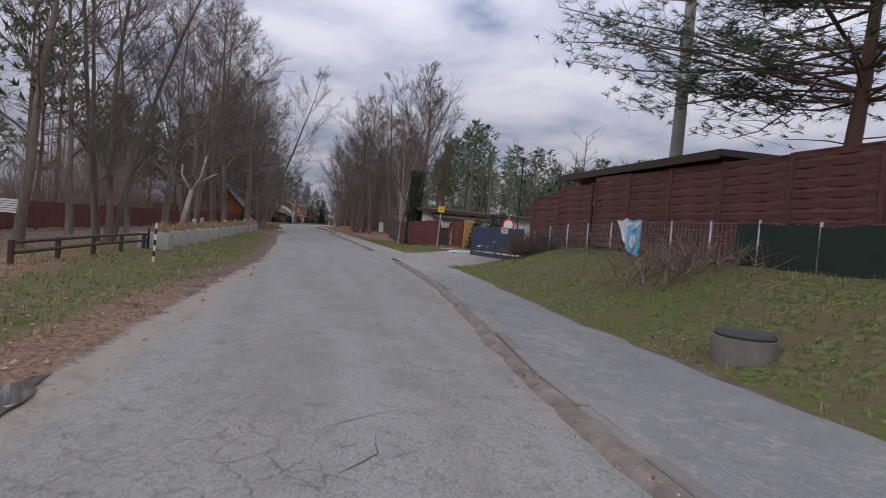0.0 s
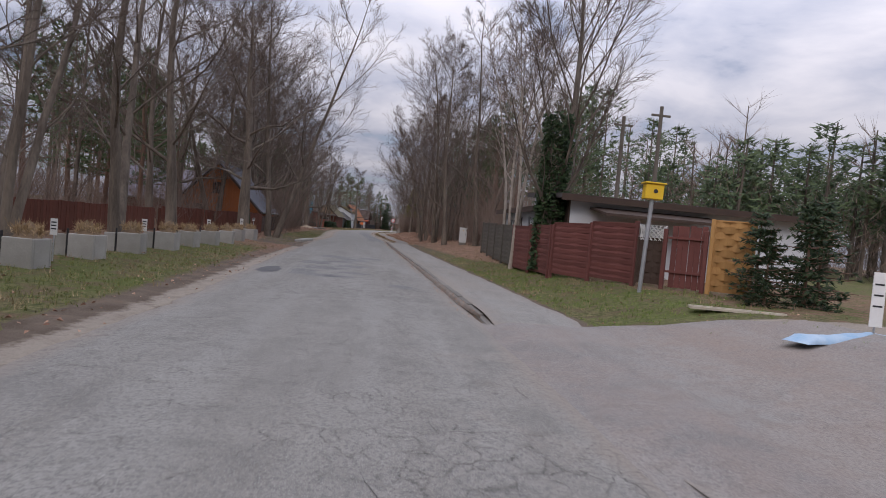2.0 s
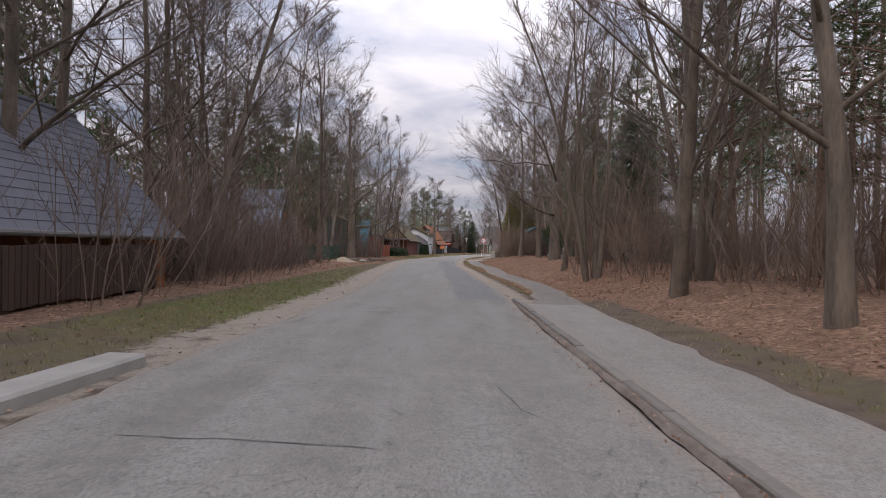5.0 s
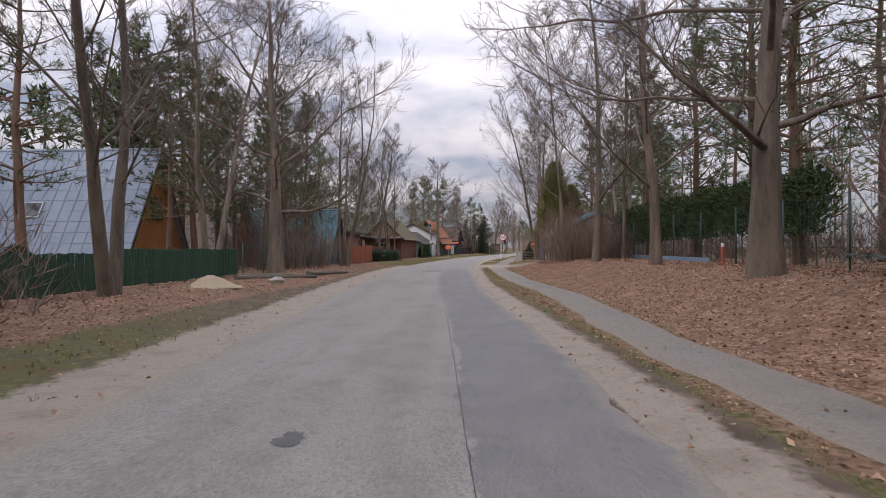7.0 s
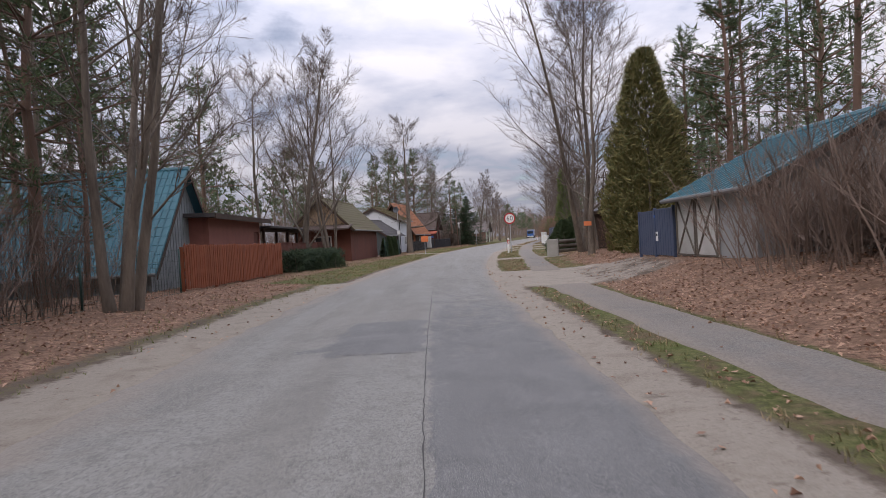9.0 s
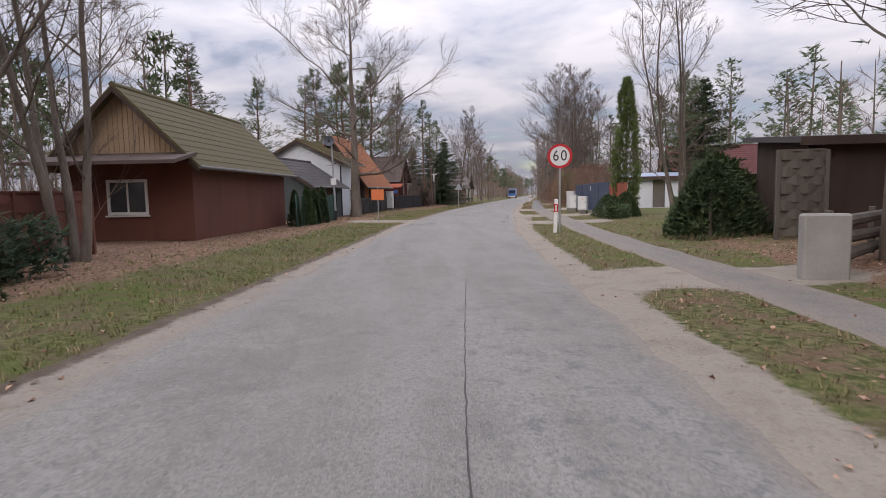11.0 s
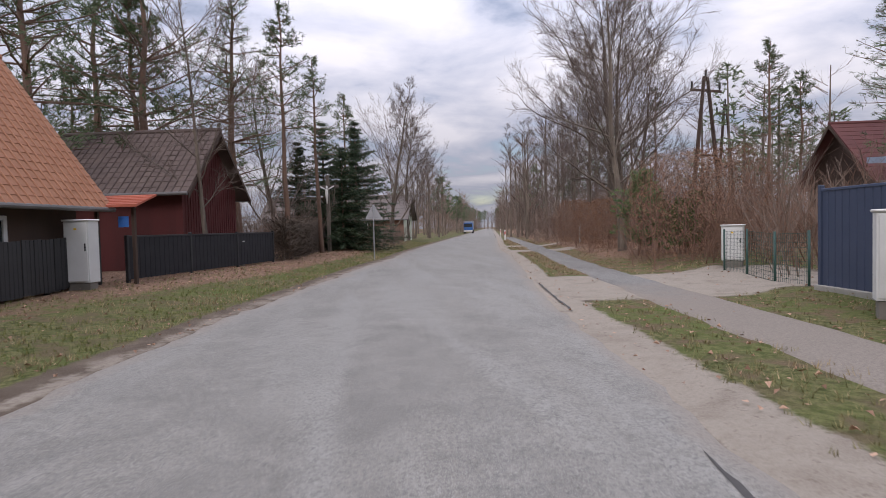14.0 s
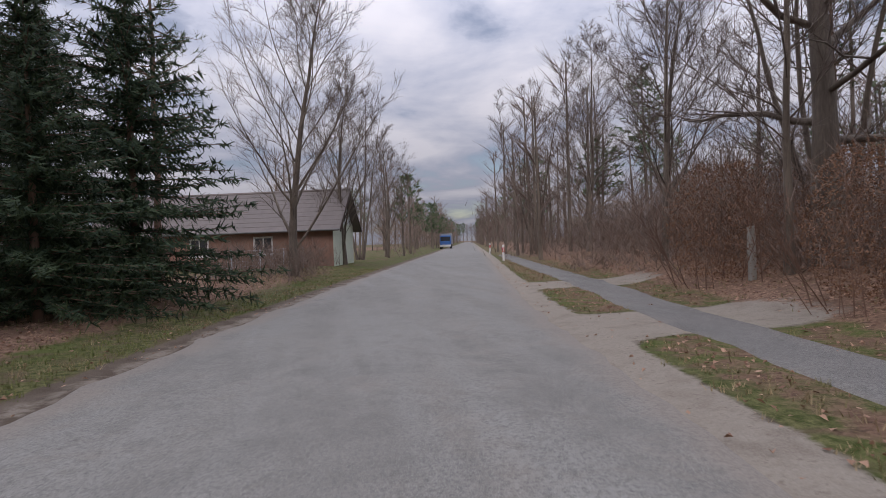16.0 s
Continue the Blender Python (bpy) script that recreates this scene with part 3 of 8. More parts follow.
far_rows = [-400, -200, -100, -60, -40, -25, -15]
rows = far_rows + [float(v) for v in np.arange(-10, 222, 0.45)] + [224, 227, 231, 236, 242, 250, 262, 280, 310, 360, 450, 600, 900, 1500]
out_steps = [0.0, 0.12, 0.25, 0.4, 0.55, 0.7, 0.85, 1.0, 1.15, 1.3, 1.5, 1.7, 1.9, 2.15, 2.4, 2.7, 3.0, 3.4, 3.8, 4.3, 4.8, 5.4, 6.2, 7.2, 8.5, 10, 12, 15, 20, 28, 40, 60, 100, 200, 500, 1200]
cols = [("l", d) for d in out_steps[::-1]] + [("m", t) for t in (0.03, 0.5, 0.97)] + [("r", d) for d in out_steps]


def ground_point(c, y):
    side, d = c
    l, r = at(LEFT, y), at(RIGHT, y)
    x = l - d if side == "l" else r + d if side == "r" else l + (r - l) * d
    return (x, y, lie(x, y) if abs(y) < 400 else 0.0)


GROUND = ground_material()
striped("ground", rows, cols, ground_point, lambda x, y, c: cover(x, y), GROUND, "verges of grass, fallen leaves and pale sand", "ground")

# the carriageway
ROAD = asphalt_material("asphalt", 0.228, 0.95)
road_rows = [-60, -30, -15] + [float(v) for v in np.arange(-10, 222, 0.3)] + [224, 228, 234, 242, 255, 280, 320, 400, 550, 700]
road_cols = [0.0, 0.02, 0.05, 0.1, 0.18, 0.26, 0.34, 0.42, 0.5, 0.58, 0.62, 0.64, 0.652, 0.664, 0.676, 0.69, 0.705, 0.74, 0.8, 0.88, 0.94, 0.98, 1.0]


def road_point(t, y):
    l, r = at(LEFT, y), at(RIGHT, y)
    l += 0.16 * wob(0, y, 0.7, 1.0) + 0.12 * wob(0, y, 2.6, 2.0) + 0.05 * wob(0, y, 5.5, 8.0)
    r += 0.09 * wob(9, y, 0.8, 3.0) + (0.10 * wob(9, y, 2.4, 4.0) + 0.05 * wob(9, y, 5.0, 6.0) if y > 60 else 0.0)
    x = l + (r - l) * t
    return (x, y, 0.005 + 0.05 * (1 - (2 * t - 1) ** 2) - 0.03 * smooth01((abs(2 * t - 1) - 0.96) / 0.04))


def seam_at(y):
    """Where the joint between the two lanes' layers lies across the road."""
    return float(np.interp(y, [60, 84, 97, 126], [0.675, 0.69, 0.645, 0.645]))


# where the top layer has broken up and been mended: x, y and the two radii
WORN_SPOTS = ((2.9, 29.2, 0.35, 0.4), (1.25, 30.3, 0.6, 0.45), (0.55, 31.0, 0.35, 0.8), (1.75, 31.4, 0.5, 0.35), (0.95, 32.5, 0.7, 0.6), (1.65, 33.6, 0.55, 0.5), (0.6, 34.3, 0.5, 0.8), (1.35, 35.2, 0.5, 0.5), (1.6, 36.6, 0.6, 0.7), (0.9, 37.7, 0.55, 0.7), (2.2, 38.0, 0.5, 0.5))


def road_kind(x, y, t):
    dark = 0.8 * smooth01((t - seam_at(y)) / 0.012) * smooth01((y - 60) / 3) * (1 - 0.62 * smooth01((y - 95) / 14)) * (1 - smooth01((y - 122) / 8))
    if 26.5 < y < 39.5:
        for cx, cy, rx, ry in WORN_SPOTS:
            dark = max(dark, 0.8 * (1 - smooth01((math.hypot((x - cx) / rx, (y - cy) / ry) - 0.5) / 1.0)))
    if 99.3 < y < 102.2 and -1.05 < x < 0.32:
        dark += 0.7
    if 140.6 < y < 142.2 and t < 0.32:
        dark += 0.6
    dust = 0.85 * max(smooth01((0.12 - t) / 0.12), smooth01((t - 0.91) / 0.09))
    dust += 0.35 * smooth01((0.42 - t) / 0.3) * smooth01((y - 60) / 6) * (1 - smooth01((y - 120) / 10)) * smooth01((wob(x * 1.5, y * 0.3, 1.0, 19.0) + 0.3) / 0.5)
    dust += 0.28 * max(0.0, wob(x * 2, y * 0.15, 1.0, 11.0)) + (0.3 * smooth01((t - 0.68) / 0.1) * smooth01((wob(3, y, 0.3, 13.0) + 0.2) / 0.4) if y < 60 else 0.0)
    dust += 0.3 * smooth01((y - 155) / 15)
    crack = float(np.interp(y, [-5, 15, 24, 28, 38, 45, 60, 70, 85, 110, 135, 160], [0.43, 0.42, 0.40, 0.5, 0.48, 0.3, 0.08, 0.0, 0.06, 0.10, 0.03, 0.0])) + 0.1 * wob(x, y, 0.5, 17.0)
    if 26.8 < y < 33 and 2.0 < x < 3.5:
        crack += 0.35
    if 160 < y < 168 and t > 0.75:
        crack += 0.3
    return (min(dark, 1.0), min(dust, 1.0), max(crack, 0.0))


striped("road", road_rows, road_cols, road_point, road_kind, ROAD, "worn and patched grey asphalt road with cracks", "road")

# the pavement along the first stretch, with its kerb stones
PAVE = asphalt_material("pavement_asphalt", 0.245, 0.5)


def pavement(name, y0, y1):
    rws = [float(v) for v in np.arange(y0, y1 + 0.01, 0.4)]

    def pt(t, y):
        a, b = at(RIGHT, y) + 0.115, at(OUTER, y) + 0.12 * wob(4, y, 0.9, 21.0) + 0.06 * wob(4, y, 3.0, 22.0)
        return (a + (b - a) * t, y, 0.07 - 0.06 * (smooth01((y0 + 1.2 - y) / 1.2) + smooth01((y - y1 + 1.2) / 1.2)) + 0.012 * wob(a, y, 1.0, 23.0) - 0.05 * smooth01((t - 0.9) / 0.1))

    # darker up to y 11, fading out by y 15
    return striped(name, rws, [0, 0.06, 0.2, 0.4, 0.6, 0.8, 0.93, 1.0], pt, lambda x, y, t: (0.62 * (1 - smooth01((y - 11) / 4)) + 0.2 * wob(x, y, 0.45, 27.0), 0.6 * smooth01((0.12 - t) / 0.12) + float(np.interp(y, [10, 22, 30], [0.0, 0.35, 0.45])) + 0.45 * smooth01((t - 0.85) / 0.15) + 0.25 * max(0, wob(x, y, 0.6, 25.0)), 0.05), PAVE, "grey asphalt pavement with sandy edges", "pavement")


pavement("pavement", -12, 20.2)
pavement("pavement", 24.8, 61.5)
JUNCTION = asphalt_material("drive_asphalt", 0.235, 0.25, dusty=(0.29, 0.23, 0.19), warm=(1.0, 0.90, 0.83))


def drive_point(t, y):
    x = at(RIGHT, y) - 0.1 + t * (5.9 + 0.5 * wob(y, 1, 0.7))
    edge = smooth01((17.6 - y) / 0.5) + smooth01((y - 25.2) / 0.5) + smooth01((t - 0.93) / 0.07)
    return (x, y, max(lie(x, y), 0.01) + 0.035 - 0.07 * min(edge, 1.0) - 0.05 * (1 - smooth01(t / 0.08)))


striped("side_drive", [float(v) for v in np.arange(17.0, 25.9, 0.35)], [0, 0.04, 0.08, 0.15, 0.3, 0.5, 0.7, 0.9, 1.0], drive_point, lambda x, y, t: (0.0, 0.5 + 0.5 * max(0, wob(x, y, 0.5, 31.0)), 0.1), JUNCTION, "pinkish worn asphalt drive up to a gate", "drive")

# the footpath beyond the pavement, a narrow strip of old asphalt
FOOT = asphalt_material("path_asphalt", 0.185, 0.3, dusty=(0.26, 0.22, 0.18), warm=(1.0, 0.92, 0.83))


def foot_point(t, y):
    b = at(OUTER, y) + 0.10 * wob(4, y, 0.7, 41.0) + 0.05 * wob(4, y, 2.8, 42.0)
    a = at(OUTER, y) - float(np.interp(y, [61, 66, 136, 150, 165], [1.3, 1.0, 1.1, 1.3, 1.1])) + 0.10 * wob(8, y, 0.8, 43.0) + 0.05 * wob(8, y, 3.1, 44.0)
    return (a + (b - a) * t, y, 0.044 - 0.06 * smooth01((y - 106.8) / 0.8) * smooth01((113.0 - y) / 0.8) + 0.008 * wob(a, y, 1.0, 45.0) - 0.05 * smooth01((abs(2 * t - 1) - 0.86) / 0.14))


striped("footpath", [float(v) for v in np.arange(60.2, 216, 0.35)], [0, 0.04, 0.1, 0.3, 0.5, 0.7, 0.9, 0.96, 1.0], foot_point, lambda x, y, t: (0.0, 0.1 + float(np.interp(y, [62, 100, 106, 108, 113, 116, 138, 145, 156, 160], [0.45, 0.45, 0.7, 1.2, 1.2, 0.5, 0.5, 0.9, 0.9, 0.4])) + 0.5 * smooth01((abs(2 * t - 1) - 0.6) / 0.4) * (1 if y < 158 else 0.5) - (0.3 if y > 160 else 0.0), 0.05), FOOT, "narrow grey-brown asphalt footpath with crumbled edges", "footpath")

# dark soil and rotten leaves in the gutter
MULCH = mat("gutter_soil", (0.10, 0.078, 0.062), (0.25, 0.21, 0.17), scale=4, fine=34, bump=0.8, contrast=0.3)


def gutter(y0, y1):
    def pt(t, y):
        w = 0.13 + 0.06 * wob(2, y, 0.9, 51.0) + 0.05 * wob(2, y, 3.5, 52.0)
        w *= (0.08 + smooth01((y - y0) / 1.6)) * (0.08 + smooth01((y1 - y) / 1.6))
        w *= float(np.interp(y, [-10, 18, 26, 40, 61], [1.2, 1.0, 0.8, 0.8, 0.5]))
        return (at(RIGHT, y) - w * (1 - t) + 0.02, y, 0.012 + (0.05 if y < 36 else 0.036) * smooth01(t / 0.35) + 0.012 * wob(t * 3, y * 4, 1.0, 53.0))

    return striped("gutter_dirt", [float(v) for v in np.arange(y0, y1, 0.22)], [0, 0.15, 0.35, 0.6, 0.8, 1.0], pt, lambda x, y, t: (0, 0, 0), MULCH, "dark soil and rotten leaves along a kerb", "dirt")


gutter(-12, 18.6)
gutter(25.6, 61.5)

# kerb stones
kerb = thing("kerb", "low weathered concrete kerb of long stones", "kerb", kind="structure")
KERB = mat("kerb_concrete", (0.23, 0.212, 0.185), (0.13, 0.118, 0.10), scale=3, fine=30, bump=0.5, vary=0.2)
kerb_mesh = outward(Build().box(-0.065, 0.0, -0.2, 0.065, 0.985, 0.0, 0.014).mesh("kerb_stone", KERB))
krnd = random.Random(3)
for y0, y1 in ((-12, 61),):
    for y in range(y0, y1 + 1):
        low = 0.075 * smooth01((y - 15.5) / 3.0) * smooth01((27.5 - y) / 3.0)
        a, b_ = at(RIGHT, y) + 0.085, at(RIGHT, y + 1) + 0.085
        ob = new("kerb_stone", kerb_mesh)
        ob.parent = kerb
        ob.matrix_basis = pose(a + krnd.uniform(-0.012, 0.012), y, 0.078 - low + krnd.uniform(-0.012, 0.008), krnd.uniform(-0.6, 0.6), krnd.uniform(-2, 2), math.degrees(math.atan2(a - b_, 1.0)))

# cracks and small dark patches in the carriageway
TAR = mat("crack_shadow", (0.055, 0.052, 0.05), (0.08, 0.075, 0.07), scale=8, bump=0.3)
NEW_TAR = mat("patch_asphalt", (0.075, 0.075, 0.078), (0.125, 0.122, 0.12), scale=6, fine=70, bump=0.5)



def road_z(x, y):
    l, r = at(LEFT, y), at(RIGHT, y)
    t = min(max((x - l) / (r - l), 0.0), 1.0)
    return 0.005 + 0.05 * (1 - (2 * t - 1) ** 2)


def crack(points, width, seed, jag=0.018):
    """A ragged open joint along a line on the road."""
    rnd = random.Random(seed)
    b, pts = Build(), []
    for (ax, ay), (bx, by) in zip(points, points[1:]):
        n = max(2, int(math.hypot(bx - ax, by - ay) / 0.14))
        pts += [(ax + (bx - ax) * i / n, ay + (by - ay) * i / n) for i in range(n)]
    pts.append(points[-1])
    row = []
    for i, (x, y) in enumerate(pts):
        p, q = pts[max(i - 1, 0)], pts[min(i + 1, len(pts) - 1)]
        L = max(span(p, q), 1e-6)
        nx, ny = -(q[1] - p[1]) / L, (q[0] - p[0]) / L
        off, w = rnd.uniform(-jag, jag), width * rnd.uniform(0.25, 1.0) * (0.15 if i in (0, len(pts) - 1) else 1.0)
        for s in (-0.5, 0.5):
            xx, yy = x + nx * (off + s * w), y + ny * (off + s * w)
            row.append((xx, yy, road_z(xx, yy) + 0.004))
    b.add(row, [(2 * i, 2 * i + 1, 2 * i + 3, 2 * i + 2) for i in range(len(pts) - 1)])
    return b.mesh("road_crack", TAR)


cracks = thing("road_cracks", "ragged dark cracks across the worn asphalt", "cracks", kind="structure")
crnd = random.Random(12)
LINES = [([(0.3, 27.05), (1.4, 27.12), (3.45, 27.0)], 0.016), ([(-0.2, 17.4), (1.6, 17.6), (3.2, 17.5)], 0.018), ([(1.5, 43.0), (1.4, 47.5)], 0.02), ([(-0.4, 51.2), (1.5, 51.0)], 0.02), ([(1.5, 142.0), (2.2, 140.8), (2.6, 139.6)], 0.015), ([(6.1, 145.0), (6.7, 148.3), (7.35, 151.6)], 0.05), ([(1.55, 145.2), (2.15, 148.6)], 0.06), ([(8.68, 156.9), (9.1, 159.0), (9.57, 161.2)], 0.06), ([(-0.7, 99.42), (0.3, 99.36)], 0.03)]
LINES += [([(at(LEFT, y) + (at(RIGHT, y) - at(LEFT, y)) * seam_at(y), y) for y in range(a, a + 17, 2)], 0.013) for a in (61, 77, 93, 109)]
for i in range(14):
    y = crnd.uniform(-3, 58)
    x = at(LEFT, y) + (at(RIGHT, y) - at(LEFT, y)) * crnd.uniform(0.12, 0.88)
    a, pts = crnd.uniform(0, 3.14), [(x, y)]
    for k in range(crnd.randint(2, 4)):
        a += crnd.uniform(-0.7, 0.7)
        x, y = x + crnd.uniform(0.15, 0.45) * math.cos(a), y + crnd.uniform(0.2, 0.7) * math.sin(a)
        pts.append((x, y))
    LINES.append((pts, crnd.uniform(0.006, 0.012)))
for i in range(12):
    x, y = crnd.uniform(0.2, 3.3), crnd.uniform(26.8, 38)
    a, pts = crnd.choice((0.0, 0.1, 1.5, 1.6, 0.7)), [(x, y)]
    for k in range(3):
        a += crnd.uniform(-0.6, 0.6)
        x, y = min(max(x + 0.28 * math.cos(a), 0.0), 3.4), y + 0.35 * math.sin(a)
        pts.append((x, y))
    LINES.append((pts, crnd.uniform(0.008, 0.017)))
for i, (pts, w) in enumerate(LINES):
    part("crack", crack(pts, w, i, 0.006 if w == 0.013 else 0.018), None, cracks)


def tar_patch(label, x, y, rx, ry, seed, material=None):
    rnd = random.Random(seed)
    n = 44
    ring = [(x + rx * k * math.cos(6.2832 * i / n), y + ry * k * math.sin(6.2832 * i / n)) for i, k in ((i, (0.85 + 0.5 * wob(math.cos(6.2832 * i / n) * 1.3, math.sin(6.2832 * i / n) * 1.3, 1.0, seed)) * rnd.uniform(0.82, 1.1)) for i in range(n))]
    b = Build().add([(x, y, road_z(x, y) + 0.007)] + [(p[0], p[1], road_z(*p) + 0.004) for p in ring], [(0, i + 1, (i + 1) % n + 1) for i in range(n)])
    return tagged(new("road_patch", b.mesh("road_patch", material or NEW_TAR)), label, "patch", kind="structure")


tar_patch("small black patch of fresh asphalt", 0.25, 73.1, 0.12, 0.2, 1)
tar_patch("filled dark pothole near the road edge", 5.45, 142.2, 0.26, 0.5, 2)
tar_patch("black patch of fresh asphalt at the road edge", -0.22, 31.1, 0.36, 0.95, 5)
tar_patch("small black patch of fresh asphalt", 1.35, 30.15, 0.26, 0.24, 9)

# ---- trees ----


def limb(b, p, d, length, r0, r1, segs, sides, wig, rnd, lift=0.0):
    """Grows one limb into b and returns its points."""
    pts, rad = [p.copy()], [r0]
    d = d.normalized()
    for i in range(segs):
        d = (d + Vector((rnd.uniform(-wig, wig), rnd.uniform(-wig, wig), rnd.uniform(-wig, wig) + lift))).normalized()
        p = p + d * (length / segs)
        pts.append(p.copy())
        rad.append(r0 + (r1 - r0) * (i + 1) / segs)
    b.tube(pts, rad, sides, caps=False)
    return pts, rad


def sprig(b, p, d, length, width, rnd):
    """The last, thinnest shoot: one long blade of wood."""
    d = d.normalized()
    q = d.orthogonal().normalized()
    q.rotate(Matrix.Rotation(rnd.uniform(0, 3.14), 3, d))
    q *= width
    b.add([tuple(p - q), tuple(p + q), tuple(p + d * length)], [(0, 1, 2)])


def bare_tree(seed, h, r, fork=0.3, spread=0.9, n1=10, n2=6, n3=5, n4=4, lean=(0, 0), stems=1, upright=0.25, wig=0.11, fan=0.0):
    """A leafless tree: trunk and limbs in one mesh, the fine twigs in another. fan: how far the low limbs reach up to the top."""
    rnd = random.Random(seed)
    wood, twigs = Build(), Build()

    def sideways(d):
        q = d.orthogonal().normalized()
        q.rotate(Matrix.Rotation(rnd.uniform(0, 6.283), 3, d))
        return q

    for s in range(stems):
        a = 6.283 * s / stems + rnd.uniform(-0.5, 0.5)
        d = Vector((lean[0] + (0.15 * math.cos(a) if stems > 1 else 0), lean[1] + (0.15 * math.sin(a) if stems > 1 else 0), 1))
        base = Vector((0.2 * math.cos(a), 0.2 * math.sin(a), -0.25)) if stems > 1 else Vector((0, 0, -0.3))
        segs = 12
        pts, rad = [base], [r * 1.35]
        p, dd = base.copy(), d.normalized()
        for i in range(segs):
            dd = (dd + Vector((rnd.uniform(-0.07, 0.07), rnd.uniform(-0.07, 0.07), 0.02))).normalized()
            p = p + dd * (h * rnd.uniform(0.93, 1.03) / segs)
            pts.append(p.copy())
            t = (i + 1) / segs
            rad.append(r * ((1.0 - 0.1 * i) if i < 2 else max(0.03, (1 - t) ** 0.9 * 0.95)))
        wood.tube(pts, rad, 9, caps=False)
        k1 = max(4, n1 // stems)
        for i in range(k1):
            e = (i + rnd.random() * 0.8) / k1
            t = fork + (0.98 - fork) * e
            q = t * segs
            j = min(int(q), segs - 1)
            o = pts[j].lerp(pts[j + 1], q - j)
            az = i * 2.4 + rnd.uniform(-0.4, 0.4) + s
            v = Vector((math.cos(az), math.sin(az), upright + 0.3 + 0.55 * e + rnd.uniform(-0.15, 0.2)))
            ln = h * spread * (0.36 * (1 - e) + 0.14 + 0.14 * math.sin(3.14 * min(1.0, e * 1.25))) * rnd.uniform(0.75, 1.15) * (1 + fan * (1 - e)) * (0.72 + 0.28 * smooth01(e / 0.2) if not fan else 1.0)
            p1, r1 = limb(wood, o, v, ln, max(0.018, rad[j] * rnd.uniform(0.26, 0.42)), 0.008, 7, 5, wig * 1.35, rnd, 0.05)
            for m in range(n2):
                u = 0.14 + 0.86 * (m + rnd.random()) / n2
                jj = min(int(u * 7), 6)
                o2 = p1[jj].lerp(p1[jj + 1], u * 7 - jj)
                d1 = (p1[jj + 1] - p1[jj]).normalized()
                out = d1.cross(Vector((0, 0, 1)))
                out = (out.normalized() if out.length > 0.05 else sideways(d1)) * (1 if m % 2 else -1)
                v2 = d1 * 0.75 + out * rnd.uniform(0.35, 0.95) + Vector((rnd.uniform(-0.2, 0.2), rnd.uniform(-0.2, 0.2), rnd.uniform(-0.25, 0.5)))
                l2 = (ln * rnd.uniform(0.30, 0.5) + 0.15) * (1.15 - 0.6 * u)
                p2, r2 = limb(wood, o2, v2, l2, max(0.010, r1[jj] * 0.48), 0.0055, 4, 3, wig * 1.3, rnd, 0.03)
                for c in range(n3):
                    u3 = 0.12 + 0.88 * (c + rnd.random()) / n3
                    j3 = min(int(u3 * 4), 3)
                    o3 = p2[j3].lerp(p2[j3 + 1], u3 * 4 - j3)
                    d2 = (p2[j3 + 1] - p2[j3]).normalized()
                    v3 = d2 * 0.8 + sideways(d2) * rnd.uniform(0.4, 0.85) + Vector((0, 0, 0.15))
                    l3 = (l2 * rnd.uniform(0.28, 0.5) + 0.12) * (1.1 - 0.45 * u3)
                    d3 = v3.normalized()
                    sprig(twigs, o3, d3, l3 * 1.25, 0.009, rnd)
                    for g in range(n4):
                        o4 = o3 + d3 * l3 * (0.1 + 0.9 * (g + rnd.random()) / n4)
                        sprig(twigs, o4, d3 * 0.9 + sideways(d3) * rnd.uniform(0.35, 0.9) + Vector((0, 0, 0.15)), (0.5 * l3 + 0.14) * rnd.uniform(0.6, 1.25), 0.0052, rnd)
    return wood, twigs


def make_tree(name, label, builds, bark, twig_mat, m, category="tree"):
    t = thing(name, label, category, m)
    part("trunk", builds[0].mesh("trunk", bark, True), None, t)
    part("crown", builds[1].mesh("crown", twig_mat), None, t, "fine bare twigs")
    return t


def clump(b, p, d, size, n, rnd, width=0.012, curl=1.0):
    """A tuft of needles or leaf scales round the end of a twig."""
    d = d.normalized()
    vs, fs = [], []
    for i in range(n):
        v = (d * rnd.uniform(0.2, 1.0) + Vector((rnd.gauss(0, 1), rnd.gauss(0, 1), rnd.gauss(0, 1))) * 0.55 * curl).normalized()
        s = v.orthogonal().normalized() * width
        o = p + d * rnd.uniform(-0.5, 0.4) * size
        k = len(vs)
        L = size * rnd.uniform(0.6, 1.2)
        vs += [tuple(o - s), tuple(o + s), tuple(o + v * L)]
        fs.append((k, k + 1, k + 2))
    b.add(vs, fs)


